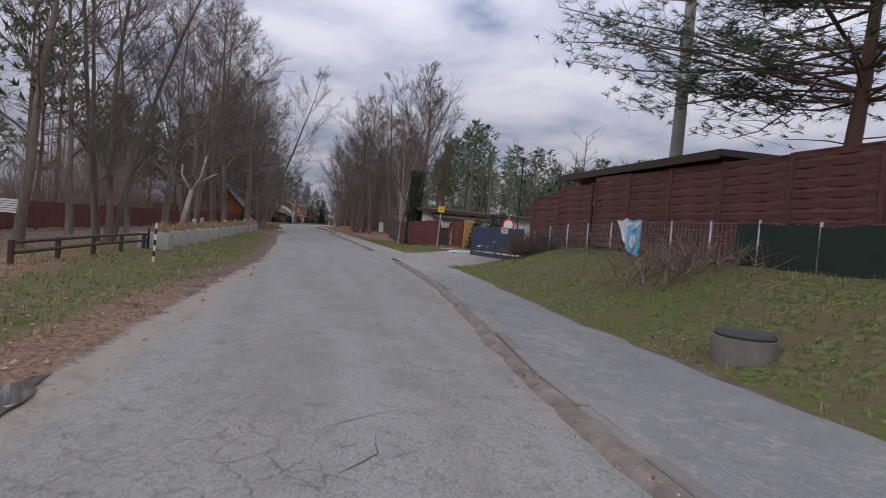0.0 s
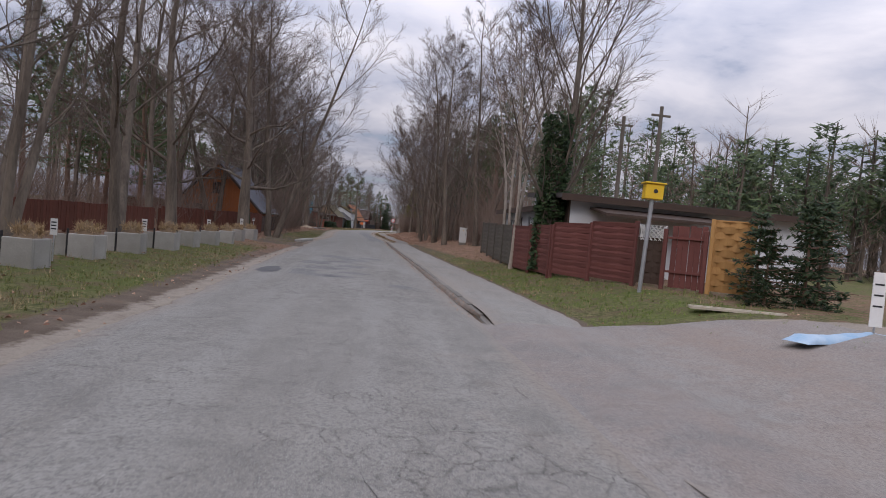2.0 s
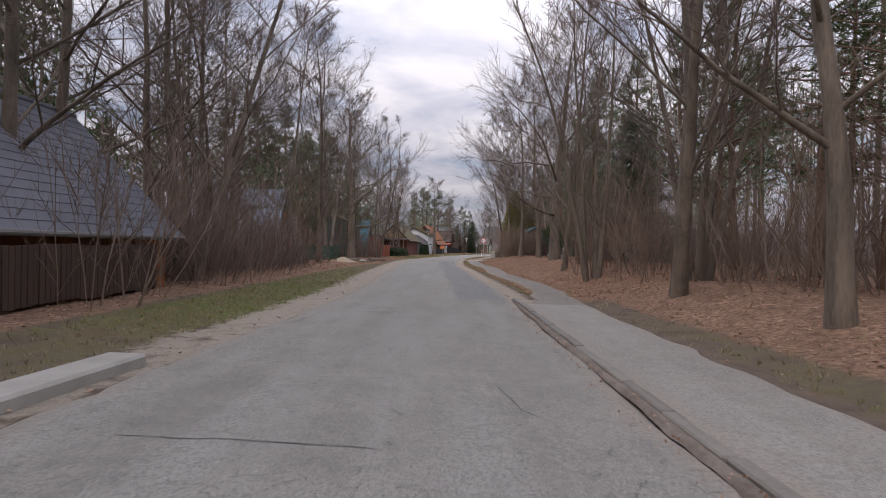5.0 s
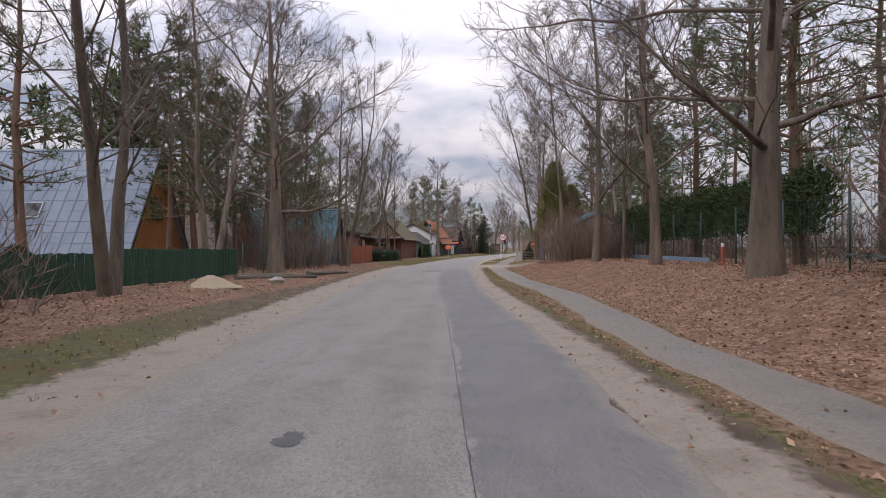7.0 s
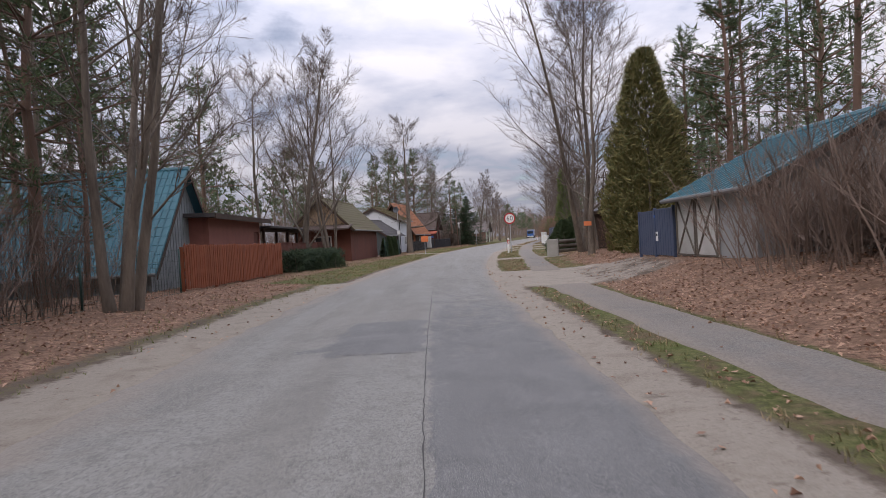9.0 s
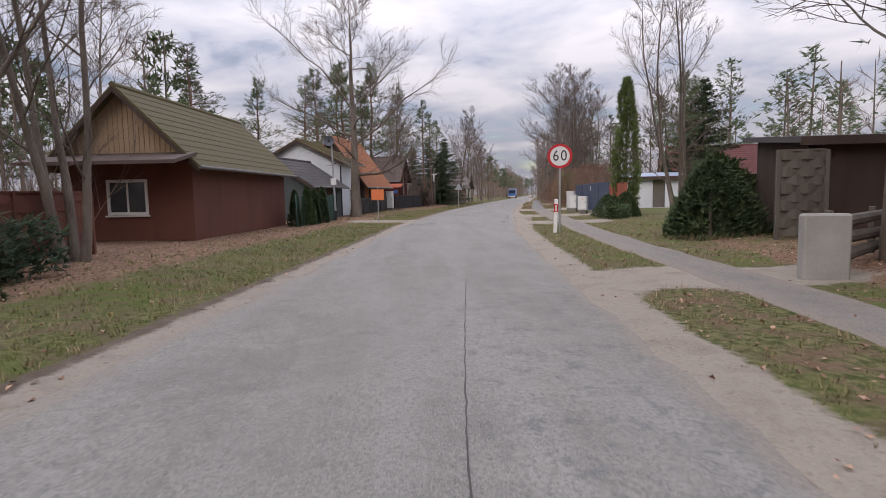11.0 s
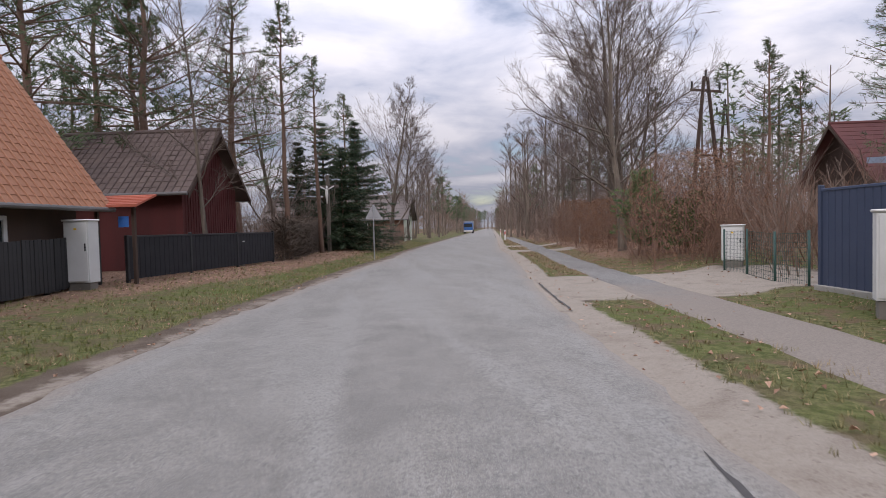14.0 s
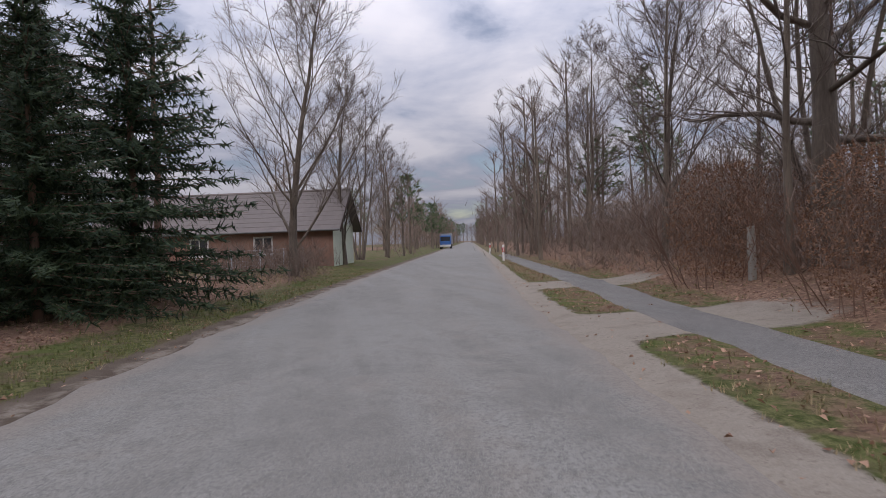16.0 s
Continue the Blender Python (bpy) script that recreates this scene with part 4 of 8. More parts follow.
def pine(seed, h, r, crown=0.5, width=2.6, whorls=10, per=5, tufts=7, blades=16, size=0.32, blade=0.017):
    """A tall pine: bare below, with a few dead stubs, and flat tufted plates of boughs above."""
    rnd = random.Random(seed)
    wood, green = Build(), Build()
    pts, rad = [], []
    x = y = 0.0
    for i in range(10):
        t = i / 9
        pts.append((x, y, -0.2 + t * h))
        rad.append(r * (1 - 0.85 * t))
        x += rnd.uniform(-0.1, 0.1)
        y += rnd.uniform(-0.1, 0.1)
    wood.tube(pts, rad, 8, caps=False)
    for k in range(7):
        t = crown * rnd.uniform(0.45, 1.0)
        j = min(int(t * 9), 8)
        az = rnd.uniform(0, 6.28)
        limb(wood, Vector(pts[j]).lerp(Vector(pts[j + 1]), t * 9 - j), Vector((math.cos(az), math.sin(az), 0.1)), rnd.uniform(0.4, 1.3), 0.022, 0.006, 3, 3, 0.2, rnd)
    for w in range(whorls):
        e = (w + rnd.random() * 1.4) / (whorls + 0.4)
        t = crown + (1 - crown) * e
        for k in range(per):
            az = rnd.uniform(0, 6.28)
            j = min(int(t * 9), 8)
            o = Vector(pts[j]).lerp(Vector(pts[j + 1]), t * 9 - j)
            ln = width * (0.72 + 0.4 * math.sin(3.14 * min(1.0, 0.25 + e)) - 0.5 * e * e) * rnd.uniform(0.5, 1.12)
            p1, _ = limb(wood, o, Vector((math.cos(az), math.sin(az), rnd.uniform(-0.12, 0.35) + 0.3 * e)), ln, 0.035, 0.01, 4, 4, 0.18, rnd, 0.04)
            out = Vector((-math.sin(az), math.cos(az), 0))
            for c in range(tufts):
                u = 0.3 + 0.7 * (c + rnd.random()) / tufts
                jj = min(int(u * 4), 3)
                q = p1[jj].lerp(p1[jj + 1], u * 4 - jj)
                off = out * rnd.uniform(-0.34, 0.34) * ln * (1.15 - 0.55 * u) + Vector((0, 0, rnd.uniform(-0.22, 0.38)))
                v = Vector((math.cos(az), math.sin(az), 0.4)) + out * rnd.uniform(-0.8, 0.8)
                if c % 3 == 0:
                    wood.tube([q, q + off], [0.009, 0.005], 3, caps=False)
                clump(green, q + off, v, size, blades, rnd, blade)
    return wood, green


def spruce(seed, h, r, base=0.05, width=2.2, layers=26, per=7, blades=9, size=0.26, droop=-0.25):
    """A cone of drooping, needled boughs."""
    rnd = random.Random(seed)
    wood, green = Build(), Build()
    wood.tube([(0, 0, -0.2), (0, 0, h * 0.5), (0, 0, h)], [r, r * 0.55, 0.01], 7, caps=False)
    for w in range(layers):
        t = base + (1 - base) * (w + rnd.random() * 0.5) / layers
        for k in range(per):
            az = rnd.uniform(0, 6.28)
            ln = (width * (1 - t) ** 0.85 + 0.12) * rnd.uniform(0.75, 1.15)
            p1, _ = limb(wood, Vector((0, 0, t * h)), Vector((math.cos(az), math.sin(az), droop + 0.5 * t)), ln, 0.02, 0.006, 3, 3, 0.08, rnd, 0.05)
            n = max(3, int(ln / 0.16))
            for c in range(n):
                u = (c + rnd.random()) / n
                jj = min(int(u * 3), 2)
                q = p1[jj].lerp(p1[jj + 1], u * 3 - jj)
                s = 1 if rnd.random() < 0.5 else -1
                v = Vector((math.cos(az + s * 0.9), math.sin(az + s * 0.9), -0.25))
                clump(green, q, v, size * (1.25 - 0.5 * u), blades, rnd, 0.022, 0.7)
    return wood, green


def hedge_cone(seed, h, w, n=900, size=0.16, blades=6, belly=0.0):
    """A dense upright evergreen; with a belly it is widest a third of the way up, and ragged."""
    rnd = random.Random(seed)
    wood, green = Build(), Build()
    wood.tube([(0, 0, -0.1), (0, 0, h * 0.85)], [0.07, 0.02], 6, caps=False)
    for i in range(n):
        t = rnd.random() ** (1.15 - 0.2 * belly)
        az = rnd.uniform(0, 6.28)
        rr = w * (1 - t) ** (0.6 - 0.12 * belly) * (0.45 + 0.55 * rnd.random() ** 0.4) * (1 + 0.18 * math.sin(3 * az + seed))
        if belly:
            rr *= (1 - 0.3 * belly * (1 - smooth01(t / 0.3))) * (1 + 0.55 * wob(math.cos(az) * 1.6 + 7, math.sin(az) * 1.6, 1.0, t * 5.0 + seed))
        p = Vector((rr * math.cos(az), rr * math.sin(az), 0.08 + t * h))
        clump(green, p, Vector((math.cos(az) * 0.6, math.sin(az) * 0.6, 1)), size, blades, rnd, 0.03, 0.6)
    return wood, green


def shrub(seed, h, w, stems=22, n2=6, n3=6):
    """A thicket of thin bare stems, and their twigs."""
    rnd = random.Random(seed)
    b, tw = Build(), Build()
    for s in range(stems):
        a, q = rnd.uniform(0, 6.28), w * 0.5 * rnd.random() ** 0.7
        o = Vector((q * math.cos(a), q * math.sin(a), -0.1))
        v = Vector((math.cos(a) * rnd.uniform(0, 0.6), math.sin(a) * rnd.uniform(0, 0.6), 1))
        ln = h * rnd.uniform(0.6, 1.05)
        p1, _ = limb(b, o, v, ln, rnd.uniform(0.010, 0.022), 0.004, 4, 3, 0.14, rnd)
        for m in range(n2):
            u = rnd.uniform(0.12, 0.95)
            j = min(int(u * 4), 3)
            o2 = p1[j].lerp(p1[j + 1], u * 4 - j)
            v2 = (p1[j + 1] - p1[j]).normalized() + Vector((rnd.uniform(-1, 1), rnd.uniform(-1, 1), rnd.uniform(-0.2, 0.8))) * 0.8
            p2, _ = limb(tw, o2, v2, ln * rnd.uniform(0.2, 0.45), 0.008, 0.003, 1, 3, 0.0, rnd)
            for c in range(n3):
                o3 = p2[0].lerp(p2[1], rnd.uniform(0.15, 1.0))
                v3 = (p2[1] - p2[0]).normalized() + Vector((rnd.uniform(-1, 1), rnd.uniform(-1, 1), rnd.uniform(-0.3, 0.8))) * 0.8
                sprig(tw, o3, v3, ln * rnd.uniform(0.08, 0.24), 0.0055, rnd)
    return b, tw


def stand(ob_or_none, x, y, turn=0.0, size=1.0, drop=0.05, tall=None):
    """A pose on the land, turned and scaled."""
    return pose(x, y, lie(x, y) - drop, 0, 0, turn) @ Matrix.Diagonal((size, size, tall or size, 1))


BROAD = [make_tree("bare_tree", lab, bare_tree(*args[:3], **args[3]), BARK, CROWN, m) for lab, args, m in (
    ("tall bare roadside tree with spreading grey limbs", (1, 15.0, 0.18, dict(fork=0.18, spread=0.78, n1=20, n2=10, n3=7, n4=6, upright=0.22)), stand(None, -7.9, 61.0, 10)),
    ("tall bare tree with a forked grey trunk", (2, 16.0, 0.16, dict(fork=0.14, spread=0.66, n1=24, n2=9, n3=6, n4=6, stems=2, upright=0.4, lean=(0.1, 0))), stand(None, -3.5, 50.6, 0)),
    ("bare tree with many upright limbs", (3, 12.5, 0.18, dict(fork=0.10, spread=0.66, n1=24, n2=9, n3=6, n4=6, upright=1.0, fan=0.4, wig=0.09)), stand(None, 8.5, 193.3, 0)),
    ("slender bare tree among roadside shrubs", (4, 12.0, 0.10, dict(fork=0.2, spread=0.58, n1=20, n2=8, n3=6, n4=6, upright=0.4)), stand(None, -6.5, 22.0, 20)),
    ("bare tree with several thin stems", (5, 13.5, 0.10, dict(fork=0.14, spread=0.5, n1=32, n2=7, n3=5, n4=6, stems=4, upright=0.6)), stand(None, -5.6, 30.0, 40)),
    ("old bare oak with wide low limbs beside the road", (6, 14.0, 0.31, dict(fork=0.18, spread=0.92, n1=18, n2=10, n3=8, n4=6, upright=0.0, wig=0.22)), stand(None, 7.6, 81.4, 200)),
)]
# where the leafless trees stand: x, y, which form, size
SPOTS = (
    (-4.2, 46.4, 5, 0.92), (-4.9, 3.5, 3, 0.95), (-5.6, 10.5, 3, 1.1), (-5.4, 15.5, 4, 0.95), (-7.2, 18.0, 3, 1.15), (-6.0, 26.0, 0, 0.85),
    (-5.0, 34.5, 1, 0.95), (-4.9, 38.6, 0, 1.05), (-9.1, 52.0, 5, 0.85), (-6.9, 58.4, 0, 1.0), (-5.6, 63.5, 1, 0.9),
    (-7.5, 70.0, 4, 1.0), (-6.2, 74.5, 3, 1.1), (-6.3, 81.7, 1, 0.9), (-6.5, 93.7, 5, 1.0), (-7.3, 89.3, 1, 0.8), (-8.2, 97.0, 3, 1.1), (-9.0, 113.0, 0, 0.85), (-5.8, 104.7, 4, 1.05),
    (-6.6, 125.2, 2, 1.05), (-5.7, 128.0, 4, 0.9), (-10.5, 131.0, 0, 0.9), (-10.0, 138.0, 3, 0.9),
    (-2.0, 151.7, 5, 0.98), (1.03, 167.7, 3, 0.85), (-10.0, 62.0, 3, 1.1), (-8.8, 72.5, 0, 1.0), (-9.5, 77.0, 5, 0.85), (-6.8, 66.5, 3, 1.1),
    (7.5, 34.3, 2, 1.0), (-7.6, 44.0, 0, 0.95), (-7.8, 55.0, 1, 1.0), (-8.2, 66.0, 0, 0.95), (8.6, 52.0, 1, 0.95), (9.2, 66.0, 0, 0.95), (6.9, 55.2, 0, 0.9), (6.7, 60.5, 1, 0.95), (8.0, 62.5, 4, 1.0), (6.6, 68.0, 4, 0.95), (6.6, 73.2, 3, 1.2), (7.64, 88.3, 0, 0.95), (7.0, 93.9, 0, 0.95), (6.85, 100.0, 3, 1.15), (9.0, 97.0, 3, 1.0), (9.5, 49.0, 3, 1.1),
    (8.6, 124.8, 1, 1.05), (9.6, 125.6, 3, 1.3), (7.7, 119.7, 0, 0.8), (12.5, 140.0, 4, 0.85),
    (16.1, 170.5, 0, 0.85), (19.0, 176.0, 2, 1.0), (20.3, 180.5, 5, 1.05), (18.9, 180.0, 3, 0.95), (23.0, 183.0, 4, 1.0), (20.5, 187.0, 3, 1.1), (24.0, 192.0, 2, 0.95), (23.5, 199.0, 0, 0.8), (27.0, 207.0, 2, 0.9), (26.0, 214.0, 4, 1.0),
    (1.4, 181.5, 2, 0.85), (10.7, 203.5, 2, 0.9), (12.0, 211.0, 4, 0.9), (14.5, 218.0, 2, 0.85),
)
for i, (x, y, k, s) in enumerate(SPOTS):
    copy_thing(BROAD[k], stand(None, x, y, (i * 77) % 360, s))

BIRCHES = make_tree("birch_tree", "thin pale-barked tree beside a wooden fence", bare_tree(21, 11.0, 0.075, fork=0.35, spread=0.35, n1=10, n2=5, n3=4, n4=7, upright=0.7), BIRCH, TWIG, stand(None, 7.6, 41.0))
for x, y, a, s in ((7.35, 38.7, 100, 0.9), (7.2, 37.1, 200, 1.0), (6.95, 36.6, 300, 0.95), (10.5, 104.0, 10, 1.3), (11.2, 103.0, 70, 1.2)):
    copy_thing(BIRCHES, stand(None, x, y, a, s))

PINES = [make_tree("pine_tree", lab, pine(*a[:3], **a[3]), PINE_BARK, NEEDLE, m) for lab, a, m in (
    ("tall pine with a bare reddish trunk", (31, 15.0, 0.19, dict(crown=0.52, width=2.3, whorls=15, per=3, tufts=10, blades=12, size=0.26, blade=0.0135)), stand(None, 12.0, 57.0, 0, 0.75)),
    ("bushy pine with dark green tufts", (32, 11.0, 0.17, dict(crown=0.24, width=2.6, whorls=20, per=3, tufts=10, blades=12, size=0.26, blade=0.0135)), stand(None, -8.5, 106.5)),
)]
PINE_SPOTS = (
    (-10.5, 50.5, 1, 0.75), (-14.5, 47.0, 1, 0.95), (-16.5, 55.0, 1, 1.0), (-18.0, 62.0, 1, 1.1), (-17.0, 40.0, 1, 1.0), (13.2, 50.0, 1, 0.8), (11.8, 68.5, 1, 1.0), (14.5, 56.0, 1, 1.0), (12.6, 76.0, 1, 1.05), (10.9, 60.0, 1, 0.8),
    (-8.8, 108.6, 1, 0.55), (-10.4, 92.5, 1, 0.8), (-9.6, 97.5, 1, 0.8),
    (-7.9, 100.2, 1, 0.6), (-8.7, 104.5, 1, 0.65), (10.8, 1.5, 0, 0.9), (13.5, 51.5, 0, 0.65), (10.2, 56.0, 0, 0.72), (15.0, 60.0, 0, 0.8), (11.4, 62.0, 0, 0.8), (12.5, 65.0, 1, 1.1), (17.0, 67.0, 0, 1.05), (13.0, 72.5, 1, 1.1), (13.0, 84.0, 1, 1.2), (16.0, 90.0, 0, 1.2), (12.0, 96.0, 1, 1.1), (14.5, 103.0, 0, 1.15), (12.8, 109.5, 0, 1.1), (15.5, 115.0, 1, 1.1), (13.0, 121.0, 1, 0.95), (17.0, 126.0, 0, 1.0), (16.0, 97.0, 0, 1.1), (19.0, 108.0, 0, 1.2), (11.0, 113.5, 1, 0.95), (13.5, 116.5, 0, 1.0),
    (11.2, 86.5, 1, 1.15), (12.2, 91.0, 1, 1.2), (11.4, 101.0, 1, 1.0), (-17.0, 102.0, 1, 1.3), (-14.0, 100.6, 1, 1.25), (-21.0, 104.0, 1, 1.3), (-1.8, 171.5, 1, 1.2), (0.6, 175.5, 1, 1.1), (-5.5, 177.0, 1, 1.3),
    (-9.5, 47.5, 1, 0.8), (-12.0, 60.0, 0, 0.9), (-13.0, 52.0, 1, 0.9), (-12.0, 77.0, 0, 1.0), (-14.5, 90.0, 1, 1.2), (-10.8, 95.5, 1, 0.95), (-11.5, 99.5, 1, 1.0), (-12.5, 103.0, 0, 1.0), (-13.0, 112.0, 1, 0.95), (-13.2, 116.5, 1, 1.3), (-13.2, 122.8, 1, 1.25), (-13.0, 128.0, 1, 1.1), (-16.0, 110.0, 0, 1.1),
    (-9.5, 146.0, 1, 0.8), (-11.0, 151.0, 0, 0.75), (-9.0, 158.0, 1, 0.85), (-6.5, 163.0, 1, 0.95), (-4.2, 168.5, 1, 1.15), (-3.0, 173.5, 1, 1.05), (-7.0, 171.0, 1, 1.15), (3.05, 172.3, 0, 0.9), (4.0, 177.9, 0, 0.85), (-0.2, 178.5, 0, 0.9), (5.0, 188.0, 0, 0.9), (-8.0, 180.0, 1, 0.9),
    (24.0, 163.0, 0, 0.95), (27.0, 167.0, 1, 1.0), (30.0, 172.0, 0, 1.0), (22.0, 159.0, 1, 0.9), (29.0, 179.0, 0, 1.0), (26.0, 186.0, 0, 0.9), (33.0, 181.0, 1, 0.9),
)
for i, (x, y, k, s) in enumerate(PINE_SPOTS):
    copy_thing(PINES[k], stand(None, x, y, (i * 61) % 360, s))

SPRUCE = make_tree("spruce_tree", "dark spruce with drooping boughs", spruce(41, 7.5, 0.13, width=3.1, layers=28, per=9), PINE_BARK, NEEDLE_DARK, stand(None, 5.8, 183.5))
for x, y, a, s in ((3.9, 183.9, 50, 1.0), (5.0, 180.9, 120, 0.75), (2.2, 186.5, 200, 0.9), (24.3, 160.5, 130, 1.3)):
    copy_thing(SPRUCE, stand(None, x, y, a, s))
SMALL_SPRUCE = make_tree("young_spruce", "knee-high dark spruce beside a yard gate", spruce(43, 1.9, 0.04, width=0.75, layers=13, per=7, blades=8, size=0.13), PINE_BARK, NEEDLE_DARK, stand(None, 10.1, 28.1, 20))
for x, y, a, s in ((10.9, 27.7, 80, 1.1), (9.75, 27.3, 140, 0.8), (11.6, 28.2, 10, 1.2)):
    copy_thing(SMALL_SPRUCE, stand(None, x, y, a, s))
make_tree("blue_spruce", "blue-grey spruce behind a wire fence", spruce(42, 8.5, 0.15, width=2.9, layers=24, per=8, size=0.3), PINE_BARK, NEEDLE_BLUE, stand(None, 12.2, 80.5))
copy_thing(SPRUCE, stand(None, 10.5, 76.8, 40, 1.0))
THUJAS = make_tree("thuja_tree", "tall brownish-green thuja beside a gate", hedge_cone(51, 7.4, 1.6, 5200, 0.22, 5, belly=1.0), BARK, THUJA, stand(None, 8.6, 114.5))
copy_thing(THUJAS, stand(None, 10.2, 116.8, 80, 0.8))
copy_thing(THUJAS, stand(None, 9.6, 119.9, 150, 0.8))
GREEN_CONE = make_tree("clipped_thuja", "small dark green columnar thuja", hedge_cone(52, 1.65, 0.34, 700, 0.11, 6), BARK, THUJA_GREEN, stand(None, -3.35, 142.2), "shrub")
for x, y, s in ((-3.15, 143.0, 0.95), (-3.0, 144.6, 1.0), (-3.7, 141.2, 0.9), (-4.75, 49.7, 1.0)):
    copy_thing(GREEN_CONE, stand(None, x, y, 70 * s, s))
EVER = make_tree("evergreen_bush", "rounded dark evergreen bush", hedge_cone(53, 1.9, 1.35, 1100, 0.17, 6), BARK, THUJA_GREEN, stand(None, 9.0, 131.0), "shrub")
for x, y, s in ((11.1, 144.7, 0.55), (11.5, 143.3, 0.6), (10.0, 132.6, 1.1), (10.7, 143.2, 0.42), (11.3, 144.3, 0.5), (-9.5, 83.2, 0.55), (-10.4, 81.0, 0.55), (-6.4, 120.6, 0.45), (-5.4, 121.6, 0.45), (-4.7, 123.4, 0.4)):
    copy_thing(EVER, stand(None, x, y, 100 * s, s))

SHRUBS = []
for k, (hh, ww, mm, lab) in enumerate(((2.6, 2.6, TWIG, "thicket of bare brown stems"), (2.2, 3.0, TWIG_RED, "thicket of reddish bare stems"), (3.8, 2.8, TWIG, "tall thicket of bare grey-brown stems"))):
    SHRUBS.append((lab, mm, shrub(60 + k, hh, ww)))
SHRUB_SPOTS = []
srnd = random.Random(5)
for y0, y1, x0, x1, step, kinds in ((46, 73, -9.5, -6.8, 1.8, (0, 2, 0)), (58, 72, -7.5, -4.8, 1.5, (0, 2, 2)), (97, 108, -8.0, -5.8, 1.6, (0,)), (99, 107, -11, -8.5, 1.5, (0, 2)), (48, 62, 8.3, 11.5, 1.5, (0, 2)), (58, 80, 7.2, 10.0, 1.6, (2, 0, 2)), (97.5, 104, 6.6, 8.3, 0.42, (0,)), (166, 215, 17.4, 23.0, 1.0, (0, 0, 2, 1)), (158, 168, 15.2, 18.5, 1.5, (1, 1, 0)), (174, 190, -0.5, 2.0, 1.8, (0, 0, 2)), (2, 44, -14, -9.5, 1.7, (2, 0)), (128, 150, -13, -9.5, 2.2, (0, 2))):
    y = y0
    while y < y1:
        shift = at(RIGHT, y) - at(RIGHT, (y0 + 0.0)) if y0 >= 166 and x0 > 10 else (at(LEFT, y) - at(LEFT, y0) if y0 >= 170 else 0.0)
        SHRUB_SPOTS.append((srnd.uniform(x0, x1) + shift, y, srnd.choice(kinds), srnd.uniform(0.75, 1.2)))
        y += step * srnd.uniform(0.7, 1.3)
planted = {}
for i, (x, y, k, s) in enumerate(SHRUB_SPOTS):
    m = stand(None, x, y, (i * 53) % 360, s)
    if k in planted:
        copy_thing(planted[k], m)
    else:
        lab, mm, (stem_b, twig_b) = SHRUBS[k]
        planted[k] = thing("bare_shrub", lab, "shrub", m)
        part("stem", stem_b.mesh("stem", mm), None, planted[k])
        part("crown", twig_b.mesh("crown", mm), None, planted[k])


def undergrowth(label, y0, y1, x0, x1, n, h, material, seed):
    """A brown tangle of shoots too thick to tell apart."""
    rnd = random.Random(seed)
    b = Build()
    for i in range(n):
        x, y = rnd.uniform(x0, x1), rnd.uniform(y0, y1)
        z = lie(x, y)
        k = h * (0.7 + 0.5 * wob(x, y, 0.25, seed))
        for c in range(7):
            p = Vector((x + rnd.gauss(0, 0.35), y + rnd.gauss(0, 0.35), z + k * rnd.random() ** 1.4))
            v = Vector((rnd.gauss(0, 0.6), rnd.gauss(0, 0.6), 1))
            for e in range(3):
                sprig(b, p, v + Vector((rnd.gauss(0, 0.5), rnd.gauss(0, 0.5), rnd.gauss(0, 0.3))), rnd.uniform(0.4, 1.0), 0.009, rnd)
    return tagged(new("undergrowth", b.mesh("undergrowth", material)), label, "undergrowth", kind="stuff")


undergrowth("brown tangled undergrowth behind the trees", 0, 46, -22, -11, 900, 2.6, TWIG, 1)
undergrowth("brown tangled undergrowth behind the trees", 46, 74, -20, -9.5, 700, 3.0, TWIG, 2)
undergrowth("thick brown brush before a fence", 60, 78, -8.6, -4.9, 520, 2.3, TWIG, 14)
undergrowth("brown tangled undergrowth behind the trees", 44, 82, 9.5, 20, 900, 2.6, TWIG, 3)
undergrowth("brown tangled undergrowth under the pines", 82, 128, 10.8, 22, 900, 2.0, TWIG, 4)
undergrowth("brown tangled undergrowth behind the cottages", 74, 135, -30, -20, 1000, 3.0, TWIG, 7)
undergrowth("dry bramble tangle before a garage", 97.6, 104.2, 6.9, 10.0, 300, 1.5, TWIG, 8)
undergrowth("brown tangled undergrowth beside a footpath", 172, 210, 22, 32, 900, 3.2, TWIG, 5)
undergrowth("brown tangled undergrowth behind gardens", 172, 215, -12, 1, 700, 2.2, TWIG, 6)

